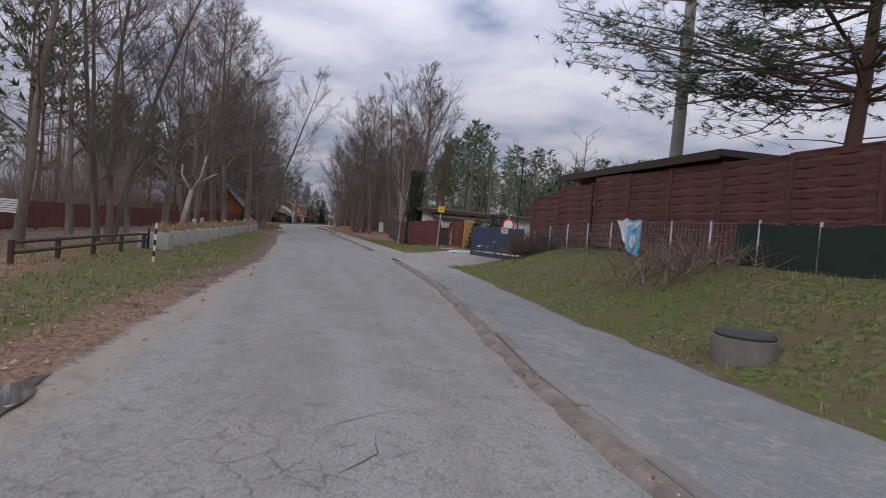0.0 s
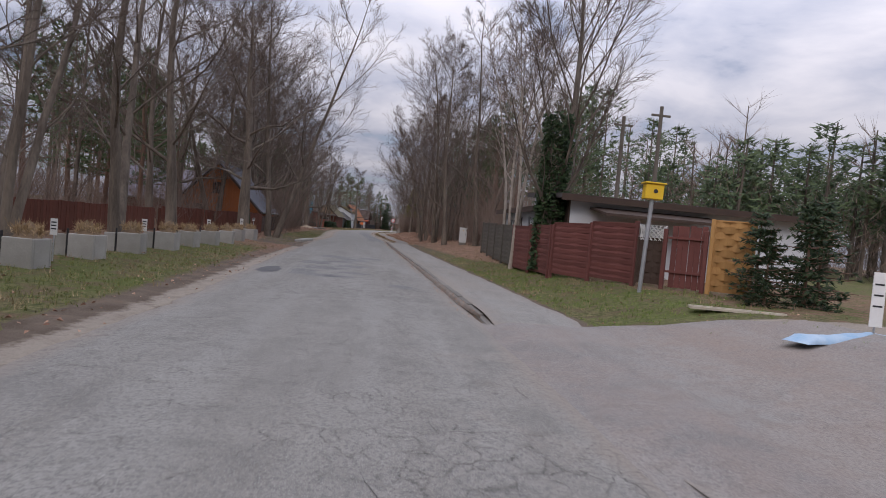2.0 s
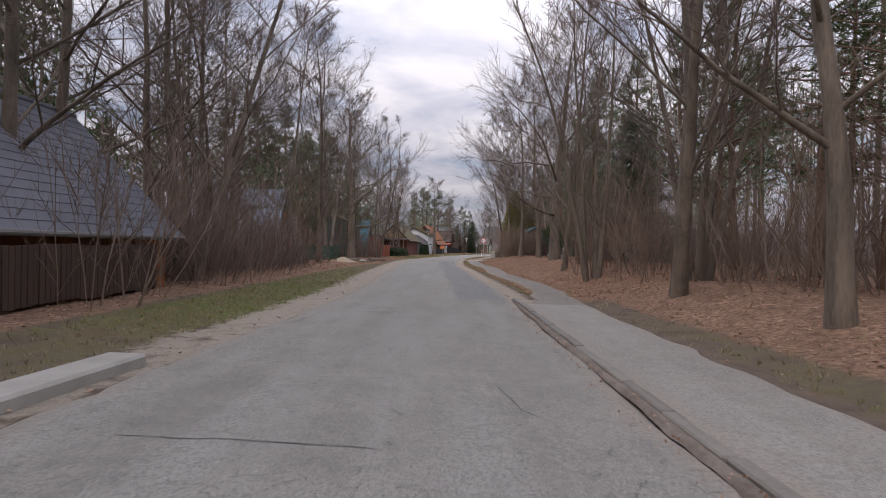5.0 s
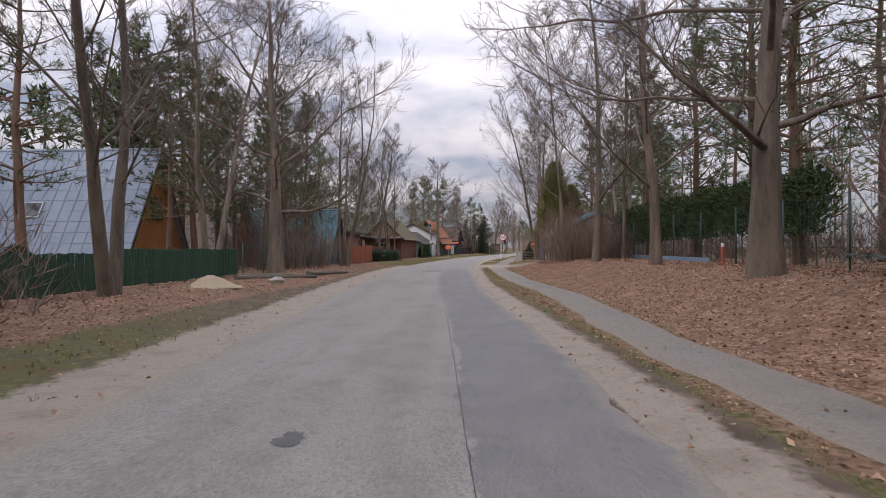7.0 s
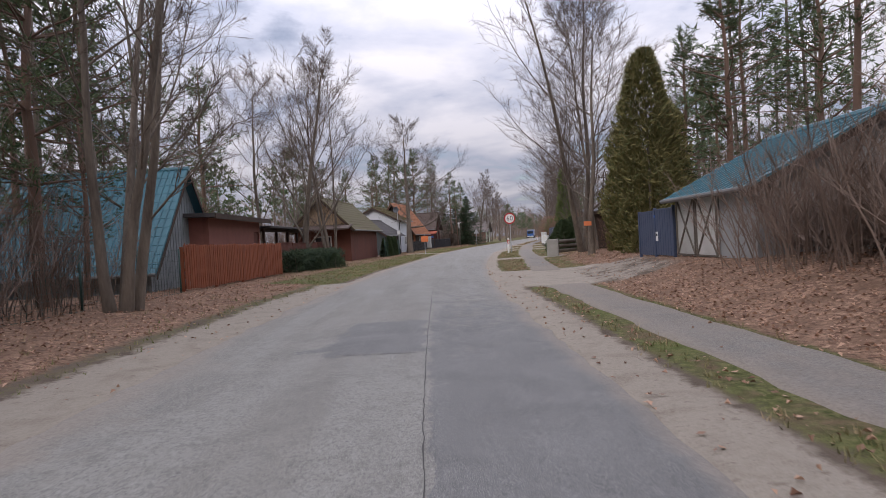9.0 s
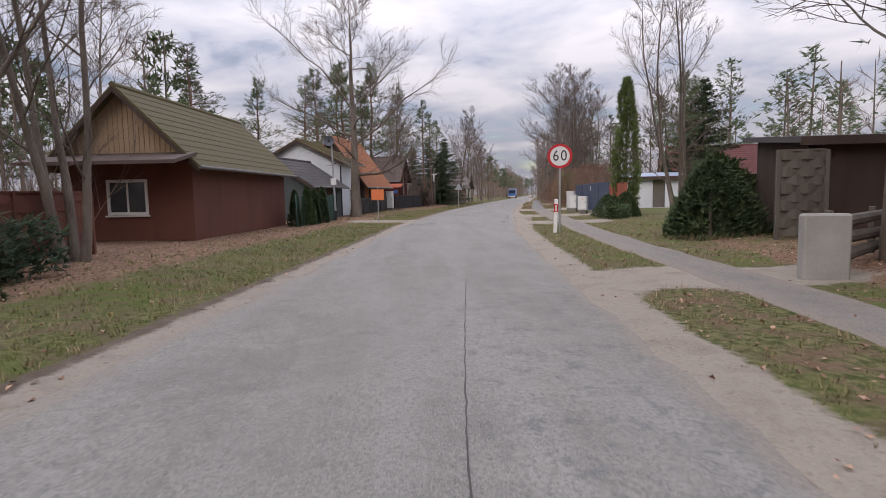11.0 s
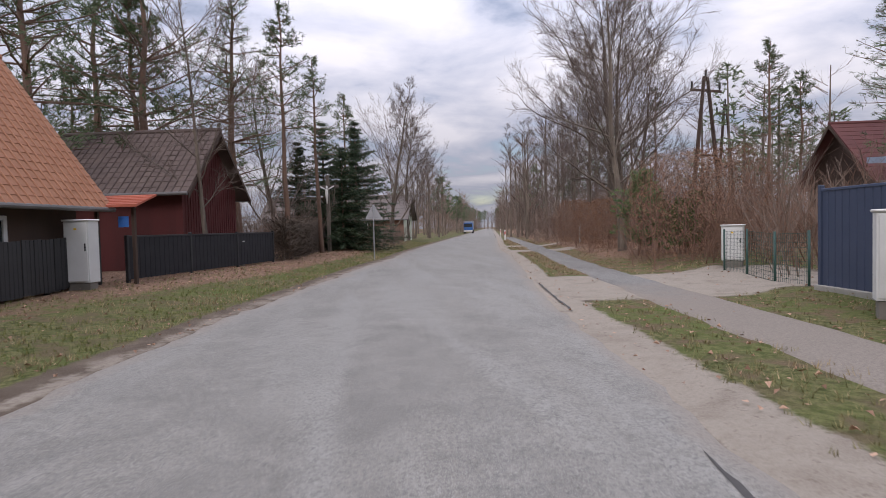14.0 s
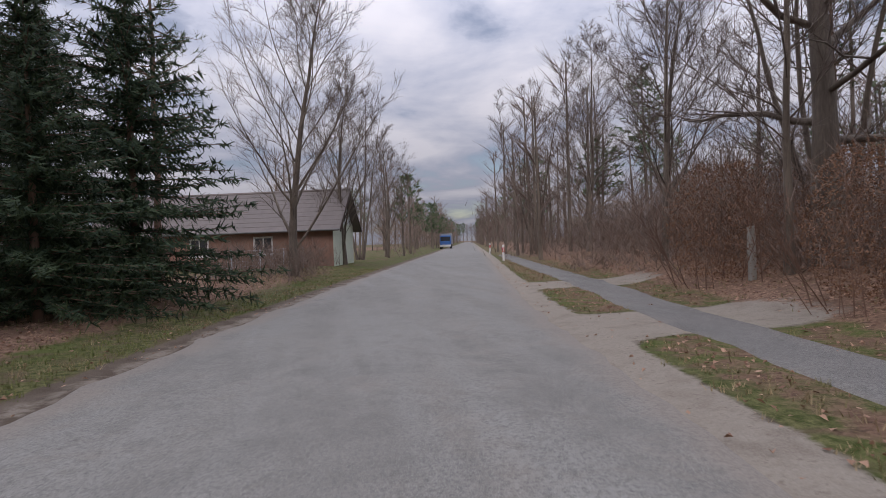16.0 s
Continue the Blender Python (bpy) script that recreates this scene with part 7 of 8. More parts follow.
plank_fence("dark plank fence behind shrubs", (-4.6, 53.4), (-4.9, 60.5), 0.95, WOOD_DARK, 0.12, 0.015, seed=14)
gable_house("orange_cottage", "orange-brown wooden cottage with a steep slate roof", pose(-10.2, 55.2, 0.15), 5.0, 6.2, 1.55, 4.15, WOOD_ORANGE, ROOF_SLATE, over=0.3, front=((1.0, 0.1, 1.8, 1.5, "door", WOOD_DARK),), planks=0.16, step=0.24)
window(bpy.data.objects["orange_cottage"], 2.2, 2.3, 2.8, 2.9, pose(0, -0.03, 0), WOOD_DARK, (2, 1))
gable_house("grey_roof_cottage", "wooden cottage with a pale grey metal roof among trees", pose(-12.9, 64.5, 0.1, 0, 0, 90), 4.6, 5.5, 2.0, 4.1, WOOD_RED, mat("pale_sheet", (0.27, 0.25, 0.29), (0.2, 0.19, 0.22), rough=0.5), over=0.35, rib=0.4)
vs = thing("slatted_board", "pale slatted board leaning among the trees", "board", pose(-6.3, 11.6, lie(-6.3, 11.6) + 0.75, 0, 0, -20))
for i in range(6):
    part("slat", Build().box(-0.45, -0.01, i * 0.055, 0.45, 0.01, i * 0.055 + 0.042), PLASTIC, vs)
for x in (-0.4, 0.4):
    part("leg", Build().box(x - 0.02, 0.012, -0.8, x + 0.02, 0.045, 0.34), WOOD_GREY, vs)
slab = lone("culvert_slab", Build().box(0, -0.22, -0.1, 3.8, 0.22, 0.12, 0.03), CONCRETE, "pale concrete slab over a roadside ditch", "slab", axis_m((-1.85, 49.8), (-1.65, 53.6)))

# ---- middle stretch, left side ----
gable_house("blue_roof_cottage", "steep cottage with a blue-grey metal roof and orange gable", pose(-12.4, 92.6, 0.2, 0, 0, 90), 5.2, 8.0, 0.9, 5.5, WOOD_TAN, ROOF_BLUE, over=0.3, front=((1.1, 0.1, 1.9, 0.85, "window"),), gable_mat=mat("amber_wood", (0.50, 0.24, 0.085), (0.37, 0.165, 0.06), scale=2, bump=0.4, stretch=(1, 1, 0.2)), rib=0.5, planks=0.17, step=0.5)
bh = bpy.data.objects["blue_roof_cottage"]
window(bh, 2.2, 2.5, 3.0, 3.4, pose(0, -0.035, 0), WOOD_DARK, (1, 1))
sk = part("skylight", Build().box(-0.4, -0.55, 0, 0.4, 0.55, 0.06, 0.01), STEEL, bh, "white-framed roof window", m=Matrix.Translation((1.05, 4.6, 2.72)) @ Matrix.Rotation(radians(-60.5), 4, "Y") @ Matrix.Translation((0, 0, 0.1)))
part("pane", Build().box(-0.33, -0.48, 0.062, 0.33, 0.48, 0.068), GLASS, sk)
gable_house("tan_roof_cottage", "small steep cottage with a brownish roof and orange gable", pose(-12.8, 104.2, 0.25, 0, 0, 90), 4.4, 6.0, 0.9, 4.4, WOOD_ORANGE, mat("tan_sheet", (0.27, 0.22, 0.19), (0.2, 0.165, 0.145), bump=0.2), over=0.3, planks=0.17)
gable_house("teal_roof_cottage", "steep cottage with a teal metal tile roof and grey gable", pose(-8.1, 110.7, 0.15, 0, 0, 90), 4.9, 6.5, 0.9, 3.95, mat("grey_board", (0.27, 0.29, 0.30), (0.2, 0.215, 0.22), bump=0.3), ROOF_TEAL, over=0.3, rib=0.2, step=0.35, planks=0.2)
GREEN_WOOD = mat("green_wood", (0.025, 0.075, 0.045), (0.018, 0.05, 0.03), bump=0.3)
plank_fence("dark green plank fence before a cottage", (-6.6, 76.0), (-7.2, 83.2), 0.85, GREEN_WOOD, 0.10, 0.03, seed=21)
plank_fence("dark green plank fence before a cottage", (-7.2, 83.3), (-7.0, 91.0), 0.95, GREEN_WOOD, 0.10, 0.03, seed=22)
plank_fence("red-brown plank fence in the shrubs", (-7.8, 62.0), (-6.6, 75.6), 1.05, WOOD_RED, 0.13, 0.02, seed=23)
mesh_fence("dark green wire fence in the undergrowth", (-7.0, 91.4), (-6.75, 109.6), 1.2, GREEN_METAL, every=2.4, grid=0.14)
plank_fence("weathered bright red-brown plank fence", (-6.72, 109.9), (-6.2, 118.7), 1.32, mat("rust_wood", (0.30, 0.085, 0.035), (0.20, 0.06, 0.028), scale=2, bump=0.4, stretch=(1, 1, 0.2)), 0.10, 0.038, seed=24, pointed=True)
flat_house("red_shed", "long low red-brown shed with a dark flat roof", pose(-7.4, 113.6, 0.1, 0, 0, 90), 6.0, 4.5, 2.4, 2.5, RENDER_RED, ROOF_DARK, over=0.4, front=((5.1, 0.05, 5.85, 1.95, "door", WOOD_RED),))
car = thing("carport", "open dark wooden carport with a flat roof", "carport", pose(-7.4, 120.1, 0.1, 0, 0, 90))
for x in (0.1, 2.3, 4.5, 6.6):
    for y in (0.0, 3.6):
        part("post", Build().box(x - 0.06, y - 0.06, -0.2, x + 0.06, y + 0.06, 2.0, 0.01), WOOD_DARK, car)
part("beam", Build().box(-0.1, -0.08, 2.0, 6.9, 0.08, 2.14, 0.01), WOOD_DARK, car)
part("beam", Build().box(-0.1, 3.52, 2.0, 6.9, 3.68, 2.14, 0.01), WOOD_DARK, car)
part("roof", Build().box(-0.02, -0.4, 2.145, 7.2, 4.3, 2.25, 0.02), ROOF_DARK, car)
part("back_wall", Build().box(0, 3.7, 0.0, 6.8, 3.76, 2.0), WOOD_DARK, car)
lamella_fence("red-brown fence of bowed level boards", (-6.85, 120.3), (-6.2, 129.8), 1.3, WOOD_RED, 2.3, 7, wave=0.02, seed=25)
gable_house("tan_gable_house", "red cottage with a pale wooden gable", pose(-9.3, 134.3, 0.1, 0, 0, -6.5), 4.0, 8.6, 2.5, 4.45, WOOD_RED, ROOF_MOSS, over=0.4, gable_mat=mat("pale_boards", (0.42, 0.30, 0.19), (0.33, 0.23, 0.14), scale=2, bump=0.3, stretch=(1, 1, 0.2)), front=((1.4, 0.8, 2.6, 1.8, "window"),), planks=0.15)
part("canopy", Build().prism([(-1.4, 2.2), (0, 2.5), (0, 2.6), (-1.4, 2.3)], -0.4, 4.2, axis=0), ROOF_BROWN, bpy.data.objects["tan_gable_house"], "grey canopy across the front")
sd = thing("sand_heap", "small pale heap of sand beside a fence", "sand heap", pose(-5.4, 84.8, lie(-5.4, 84.8)) @ Matrix.Diagonal((0.62, 0.62, 0.72, 1)))
hb, n = Build(), 16
for i in range(n + 1):
    r_ = 0.95 * i / n
    for j in range(18):
        a = 6.2832 * j / 18
        rr = r_ * (1 + 0.18 * math.sin(3 * a) + 0.1 * wob(a, r_, 1.5))
        hb.v.append((rr * math.cos(a) * 1.25, rr * math.sin(a), 0.42 * (1 - smooth01(i / n)) - 0.06 * (i == n) + 0.02 * wob(rr * 5, a * 3, 1.0)))
hb.f = [(i * 18 + j, i * 18 + (j + 1) % 18, (i + 1) * 18 + (j + 1) % 18, (i + 1) * 18 + j) for i in range(n) for j in range(18)]
part("heap", hb.mesh("heap", mat("sand", (0.45, 0.36, 0.25), (0.34, 0.27, 0.18), scale=6, bump=0.4), True), None, sd)
for (ax, ay), (bx_, by) in (((-6.0, 88.2), (-4.5, 92.6)), ((-6.3, 88.9), (-5.2, 91.9)), ((-4.9, 93.0), (-4.2, 97.6))):
    lone("felled_log", Build().tube([(ax, ay, lie(ax, ay) + 0.07), (bx_, by, lie(bx_, by) + 0.06)], [0.10, 0.07], 9), WOOD_GREY, "grey felled log lying in dry leaves", "log")
st_ = lone("pale_boulder", Build().tube([(0, 0, -0.05), (0.02, 0, 0.08), (0.0, 0.02, 0.17), (0, 0, 0.2)], [0.22, 0.27, 0.18, 0.03], 9), CONCRETE, "small pale boulder on the leafy verge", "stone", pose(-4.7, 88.2, lie(-4.7, 88.2)))
cabinet("white upright meter box in the shrubs", -6.65, 93.9, -4, 0.3, 0.22, 0.75)

# ---- middle stretch, right side ----
mesh_fence("dark wire fence on thin posts under the trees", (10.0, 74.5), (9.9, 103.8), 1.75, GREEN_METAL, every=2.6, grid=0.17)


def hedge(label, p, q, z0, z1, depth, n, material, seed, size=0.2, width=0.024):
    """A long evergreen hedge."""
    rnd = random.Random(seed)
    b, L = Build(), span(p, q)
    for i in range(n):
        d, v, z = rnd.uniform(0, L), rnd.uniform(-1, 1), rnd.random() ** 0.8
        top = z1 * (1 + 0.1 * wob(d, seed, 0.6)) 
        o = Vector((d, depth * 0.5 * v, land_m(p, q, d) + z0 + (top - z0) * z))
        clump(b, o, Vector((rnd.uniform(-1, 1), v, 0.7)), size, 5, rnd, width, 0.8)
    h = thing("hedge", label, "hedge", axis_m(p, q))
    part("foliage", b.mesh("foliage", material), None, h)
    for i in range(max(2, int(L / 0.8))):
        d = 0.4 + 0.8 * i
        part("stem", Build().tube([(d, 0, land_m(p, q, d) - 0.1), (d + 0.05, 0.05, land_m(p, q, d) + z1 * 0.8)], [0.03, 0.012], 5), BARK, h)
    return h


hedge("dark evergreen hedge behind a wire fence", (10.7, 84.5), (10.6, 104.0), 0.9, 2.6, 0.9, 5200, THUJA_GREEN, 3, 0.26)
hedge("dark clipped hedge before a board fence", (-5.9, 119.3), (-5.1, 126.0), 0.0, 0.95, 1.0, 1800, NEEDLE_DARK, 4)
hedge("brown bare hedge along a garden", (2.9, 170.9), (3.6, 181.5), 0.0, 1.55, 0.8, 5000, leafy("brown_hedge", (0.05, 0.038, 0.028), (0.12, 0.085, 0.058)), 5, 0.24, 0.01)
undergrowth("dark tangle of dry brambles beside a gate", 13.2, 16.0, 7.9, 8.5, 90, 0.5, CROWN, 13)
hedge("dark ivy-grown bank beside a path", (10.4, 141.5), (11.9, 145.8), 0.0, 0.55, 1.0, 1100, THUJA_GREEN, 6)
bw = lone("blue_board", Build().box(0, -0.02, 0.0, 9.0, 0.02, 0.2, 0.008), mat("blue_board_paint", (0.12, 0.22, 0.32), (0.2, 0.27, 0.33)), "low blue-grey board along a garden edge", "board", axis_m((9.85, 89.5), (9.85, 98.5), lie(9.8, 94) - 0.02))
rp = thing("survey_post", "short red post with a white top", "marker", pose(9.05, 86.7, lie(9.05, 86.7)))
part("post", Build().tube([(0, 0, -0.2), (0, 0, 0.55)], [0.05, 0.05], 10), mat("faded_red", (0.42, 0.09, 0.06), (0.34, 0.08, 0.05)), rp)
part("cap", Build().tube([(0, 0, 0.552), (0, 0, 0.66)], [0.05, 0.045], 10), WHITE, rp)
gable_house("metal_shed", "small grey metal garage with a teal sheet roof", pose(6.95, 104.5, lie(7.2, 106.5) - 0.05, 0, 0, 0), 5.2, 3.8, 1.55, 2.85, mat("grey_sheet", (0.34, 0.35, 0.34), (0.25, 0.255, 0.25), rough=0.5, bump=0.15), ROOF_TEAL, over=0.25, rib=0.25)
sh = bpy.data.objects["metal_shed"]
for k in (0, 1):
    y0 = 1.5 + 1.12 * k
    dr = part("door", Build().box(-0.05, y0, 0.02, -0.02, y0 + 1.08, 1.52, 0.004), mat("pale_sheet_door", (0.46, 0.46, 0.43), (0.34, 0.33, 0.30), scale=3, rough=0.55), sh, "pale rusty sheet-metal door leaf")
    for a, b_ in (((y0 + 0.03, 0.05), (y0 + 1.05, 1.49)), ((y0 + 1.05, 0.05), (y0 + 0.03, 1.49)), ((y0 + 0.03, 0.05), (y0 + 1.05, 0.05)), ((y0 + 0.03, 1.49), (y0 + 1.05, 1.49)), ((y0 + 0.03, 0.05), (y0 + 0.03, 1.49)), ((y0 + 1.05, 0.05), (y0 + 1.05, 1.49))):
        part("brace", Build().tube([(-0.065, a[0], a[1]), (-0.065, b_[0], b_[1])], [0.022, 0.022], 4), WOOD_GREY, dr)
ng = sheet_fence("dark blue sheet-metal garden gate with notices", (6.98, 111.2), (6.92, 108.45), 0.05, 1.32, NAVY, 1.4)
pl = part("notice", Build().box(1.45, -0.035, 0.45 + lie(6.95, 109.8), 1.62, -0.028, 0.72 + lie(6.95, 109.8)), WHITE, ng, "small white notice")
part("print_bar", Build().box(1.48, -0.039, 0.6 + lie(6.95, 109.8), 1.59, -0.0355, 0.66 + lie(6.95, 109.8)), BLACK, pl)
part("sticker", Build().box(1.3, -0.035, 1.12 + lie(6.95, 109.8), 1.42, -0.028, 1.2 + lie(6.95, 109.8)), mat("blue_print", (0.05, 0.2, 0.6)), ng)
lone("orange_board", Build().box(-0.17, -0.012, 0, 0.17, 0.012, 0.2, 0.004), mat("orange_plate", (0.72, 0.2, 0.07), (0.62, 0.17, 0.06), rough=0.5), "orange board nailed to a tree", "board", pose(7.5, 119.36, 1.52, 0, 0, -12))
lone("stone_post", Build().box(-0.3, -0.13, -0.2, 0.3, 0.13, 0.92, 0.03), CONCRETE, "pale upright stone block beside a path", "stone", pose(6.75, 123.8, lie(6.75, 123.8), 0, 0, -16))
lg = thing("log_rail", "rail of stacked weathered logs beside a path", "rail", axis_m((7.1, 124.0), (9.2, 125.6), lie(8.0, 124.8)))
for i, z in enumerate((0.18, 0.45, 0.68)):
    part("log", Build().tube([(0, 0, z), (2.6, 0.02, z + 0.03 * (-1) ** i)], [0.10, 0.085], 9), WOOD_GREY, lg)
for x in (0.1, 2.5):
    part("post", Build().box(x - 0.05, 0.1, -0.2, x + 0.05, 0.2, 0.85, 0.01), WOOD_GREY, lg)
flat_house("plank_shack", "dark weathered plank shack under the trees", pose(10.2, 129.0, 0.15, 0, 0, -12), 3.5, 3.0, 2.2, 2.45, WOOD_DARK, ROOF_DARK, over=0.3, front=((2.0, 0.05, 2.8, 1.8, "door", WOOD_GREY),))
lamella_fence("grey woven fence panel beside a shack", (9.3, 128.7), (10.3, 128.5), 1.9, WOOD_GREY, 1.0, 10, wave=0.03, seed=31)

# ---- speed limit sign ----
sp = thing("speed_limit_sign", "round red-rimmed speed limit sign reading 60 on a steel post", "road sign", pose(6.02, 135.0, lie(6.02, 135.0), 0, 0, -12))
part("post", Build().tube([(0, 0, -0.3), (0, 0, 2.75)], [0.03, 0.03], 12), STEEL, sp)
dk = part("disc", Build().tube([(0, -0.04, 2.47), (0, -0.048, 2.47)], [0.4, 0.4], 48), RED, sp)
part("face", Build().tube([(0, -0.049, 2.47), (0, -0.052, 2.47)], [0.315, 0.315], 48), WHITE, dk)
part("back", Build().tube([(0, -0.03, 2.47), (0, -0.0395, 2.47)], [0.395, 0.395], 48), STEEL, dk)
for digit, dx in (("6", -0.128), ("0", 0.128)):
    cu = bpy.data.curves.new("numeral", "FONT")
    cu.body, cu.size, cu.align_x, cu.align_y, cu.extrude = digit, 0.42, "CENTER", "CENTER", 0.001
    tmp = bpy.data.objects.new("numeral", cu)
    scene.collection.objects.link(tmp)
    bpy.context.view_layer.update()
    nm = bpy.data.meshes.new_from_object(tmp.evaluated_get(bpy.context.evaluated_depsgraph_get()))
    bpy.data.objects.remove(tmp)
    nm.materials.clear()
    nm.materials.append(BLACK)
    nu = new("numeral", nm)
    nu.parent = dk
    nu.matrix_basis = pose(dx, -0.055, 2.47, 90, 0, 0) @ Matrix.Diagonal((1.0, 1.15, 1, 1))
delineator("white road post with a red band beside a sign", 5.76, 134.6, 1.08, 2.0)
delineator("white road post on the grass verge", 19.95, 203.0, 0.95)
delineator("white road post on the grass verge", 24.3, 221.5, 0.95)

# ---- last stretch, left side ----
T = -14
gable_house("grey_house", "dark grey-green house with a black roof and white window", pose(-8.2, 148.9, 0.05, 0, 0, T), 4.2, 4.9, 2.0, 3.35, PLASTER_G, ROOF_DARK, over=0.35, front=((0.35, 0.85, 1.25, 1.75, "window", (3, 2)),), right=((0.5, 0.05, 1.9, 1.8, "door", WOOD_DARK), (2.3, 0.05, 3.9, 1.8, "door", WOOD_DARK)), step=0.35)
gable_house("white_gabled_house", "white plastered house with a mossy brown roof", pose(-8.3, 154.9, 0.05, 0, 0, T), 5.4, 3.5, 3.5, 4.85, PLASTER_W, ROOF_MOSS, over=0.35, right=((1.55, 0.85, 2.25, 1.75, "window", (2, 1)),), step=0.26, rib=0.24)
wg = bpy.data.objects["white_gabled_house"]
part("downpipe", Build().tube([(5.48, -0.1, 3.2), (5.5, -0.12, 0.0)], [0.05, 0.05], 8), BLACK, wg, "black rainwater pipe")
tr = part("trellis", Build().box(5.41, 1.55, 0.8, 5.44, 1.58, 2.0), WHITE, wg, "thin white trellis on the wall")
for i in range(4):
    part("lath", Build().box(5.44, 1.3, 0.9 + 0.3 * i, 5.455, 1.9, 0.925 + 0.3 * i), WHITE, tr)
gable_house("tile_roof_house", "dark log house with a large pale clay tile roof", pose(-5.97, 158.2, 0.1, 0, 0, T), 4.2, 5.6, 2.45, 5.3, WOOD_DARK, ROOF_TAN, over=0.5, right=((0.2, 0.05, 1.3, 1.9, "door", WOOD_ORANGE), (2.6, 0.8, 3.5, 1.6, "window")), step=0.22, rib=0.21, board=WOOD_DARK)
gable_house("red_barn", "dark red plank barn with a brown tile roof", pose(0.4, 167.4, 0.12, 0, 0, 77), 3.8, 8.0, 2.75, 4.55, mat("barn_red", (0.105, 0.022, 0.02), (0.07, 0.018, 0.016), scale=2, bump=0.4, stretch=(1, 1, 0.2)), ROOF_BROWN, over=0.4, planks=0.16, step=0.25, rib=0.24, left=((1.0, 0.7, 1.8, 1.5, "window"),))
can = thing("gate_canopy", "small red tiled canopy over a garden gate", "canopy", pose(-0.35, 163.2, lie(-0.35, 163.2), 0, 0, T))
for x in (0.0, 0.9):
    part("post", Build().box(x - 0.04, -0.04, -0.2, x + 0.04, 0.04, 1.75, 0.008), WOOD_DARK, can)
for i in range(6):
    part("tile_course", Build().prism([(-0.35 + 0.13 * i, 1.75 + 0.045 * i), (-0.35 + 0.13 * (i + 1.15), 1.75 + 0.045 * (i + 1.15)), (-0.35 + 0.13 * (i + 1.15), 1.79 + 0.045 * (i + 1.15)), (-0.35 + 0.13 * i, 1.81 + 0.045 * i)], -0.3, 1.2, axis=0), ROOF_RED, can)
part("blue_plate", Build().box(0.55, -0.05, 1.3, 0.8, -0.042, 1.55), mat("blue_print", (0.05, 0.2, 0.6)), can)
plank_fence("black weathered picket fence before a house", (-2.1, 152.6), (-0.75, 159.4), 1.0, BLACK, 0.085, 0.055, seed=41, pointed=True)
plank_fence("black plank fence before a log house", (-0.75, 159.5), (-0.2, 163.0), 1.05, BLACK, 0.10, 0.012, seed=42)
sheet_fence("black screen fence along a garden", (0.2, 163.4), (2.6, 170.6), 0.05, 1.05, mat("black_screen", (0.012, 0.012, 0.015), (0.022, 0.022, 0.025), rough=0.8), 2.3, frame_mat=BLACK)
cabinet("tall pale grey electric cabinet beside a fence", -0.15, 161.9, T, 0.55, 0.32, 1.5, group="cabinets beside the fence")
cabinet("small grey electric cabinet beside a fence", -0.72, 161.7, T, 0.42, 0.28, 0.8, group="cabinets beside the fence")
cabinet("grey meter cabinet on a concrete foot by a tree", 1.75, 168.7, T, 0.4, 0.26, 0.86)
os_ = thing("orange_sign", "plain orange notice board on a thin post", "sign", pose(-0.35, 144.7, lie(-0.35, 144.7), 0, 0, T))
part("post", Build().tube([(0, 0.02, -0.2), (0, 0.02, 1.75)], [0.025, 0.025], 8), STEEL, os_)
part("board", Build().box(-0.31, -0.02, 1.08, 0.31, 0.0, 1.58, 0.006), mat("orange_plate", (0.72, 0.2, 0.07)), os_)
part("rim", Build().box(-0.325, -0.012, 1.065, 0.325, -0.004, 1.595), WOOD_ORANGE, os_)
dp = thing("lamp_pole", "grey steel pole with a dark round dish and a meter box", "pole", pose(-2.7, 147.4, lie(-2.7, 147.4), 0, -1.5, 0))
part("pole", Build().tube([(0, 0, -0.2), (0, 0, 2.2), (0, 0, 4.5)], [0.06, 0.05, 0.04], 10), STEEL, dp)
dd = Build()
for i in range(6):
    r_ = 0.27 * (i + 1) / 6
    for j in range(20):
        a = 6.2832 * j / 20
        dd.v.append((r_ * math.cos(a) - 0.1, -0.1 - 0.12 * (r_ / 0.27) ** 2, 4.15 + r_ * math.sin(a)))
dd.f = [(i * 20 + j, i * 20 + (j + 1) % 20, (i + 1) * 20 + (j + 1) % 20, (i + 1) * 20 + j) for i in range(5) for j in range(20)] + [tuple(range(20))]
part("dish", dd.mesh("dish", mat("dish_grey", (0.12, 0.13, 0.15), (0.09, 0.1, 0.11)), True), None, dp)
part("meter_box", Build().box(-0.14, -0.2, 1.85, 0.14, -0.06, 2.2, 0.015), PLASTIC, dp)
part("sleeve", Build().tube([(0, 0, -0.05), (0, 0, 0.5)], [0.075, 0.075], 10), BLACK, dp)
mesh_fence("green wire fence before a grey house", (-3.55, 140.6), (-2.75, 147.0), 1.3, GREEN_METAL, every=1.6, grid=0.09)
sheet_fence("dark green sheet gate beside a pole", (-3.0, 145.4), (-2.8, 147.0), 0.05, 1.25, GREEN_METAL, 1.6)
gable_house("red_tile_house", "distant house with a bright red tile roof", pose(-6.8, 200.3, 0.2, 0, 0, 76), 5.0, 9.0, 2.3, 4.4, PLASTER_W, ROOF_RED, over=0.4, step=0.3, rib=0.3)
part("chimney", Build().box(2.2, 1.2, 4.0, 2.8, 1.8, 5.3, 0.02), RENDER_RED, bpy.data.objects["red_tile_house"])
ts = thing("warning_sign", "triangular road sign seen from its grey back", "road sign", pose(6.4, 174.1, lie(6.4, 174.1), 0, 0, T))
part("post", Build().tube([(0, 0, -0.2), (0, 0, 2.35)], [0.028, 0.028], 10), STEEL, ts)
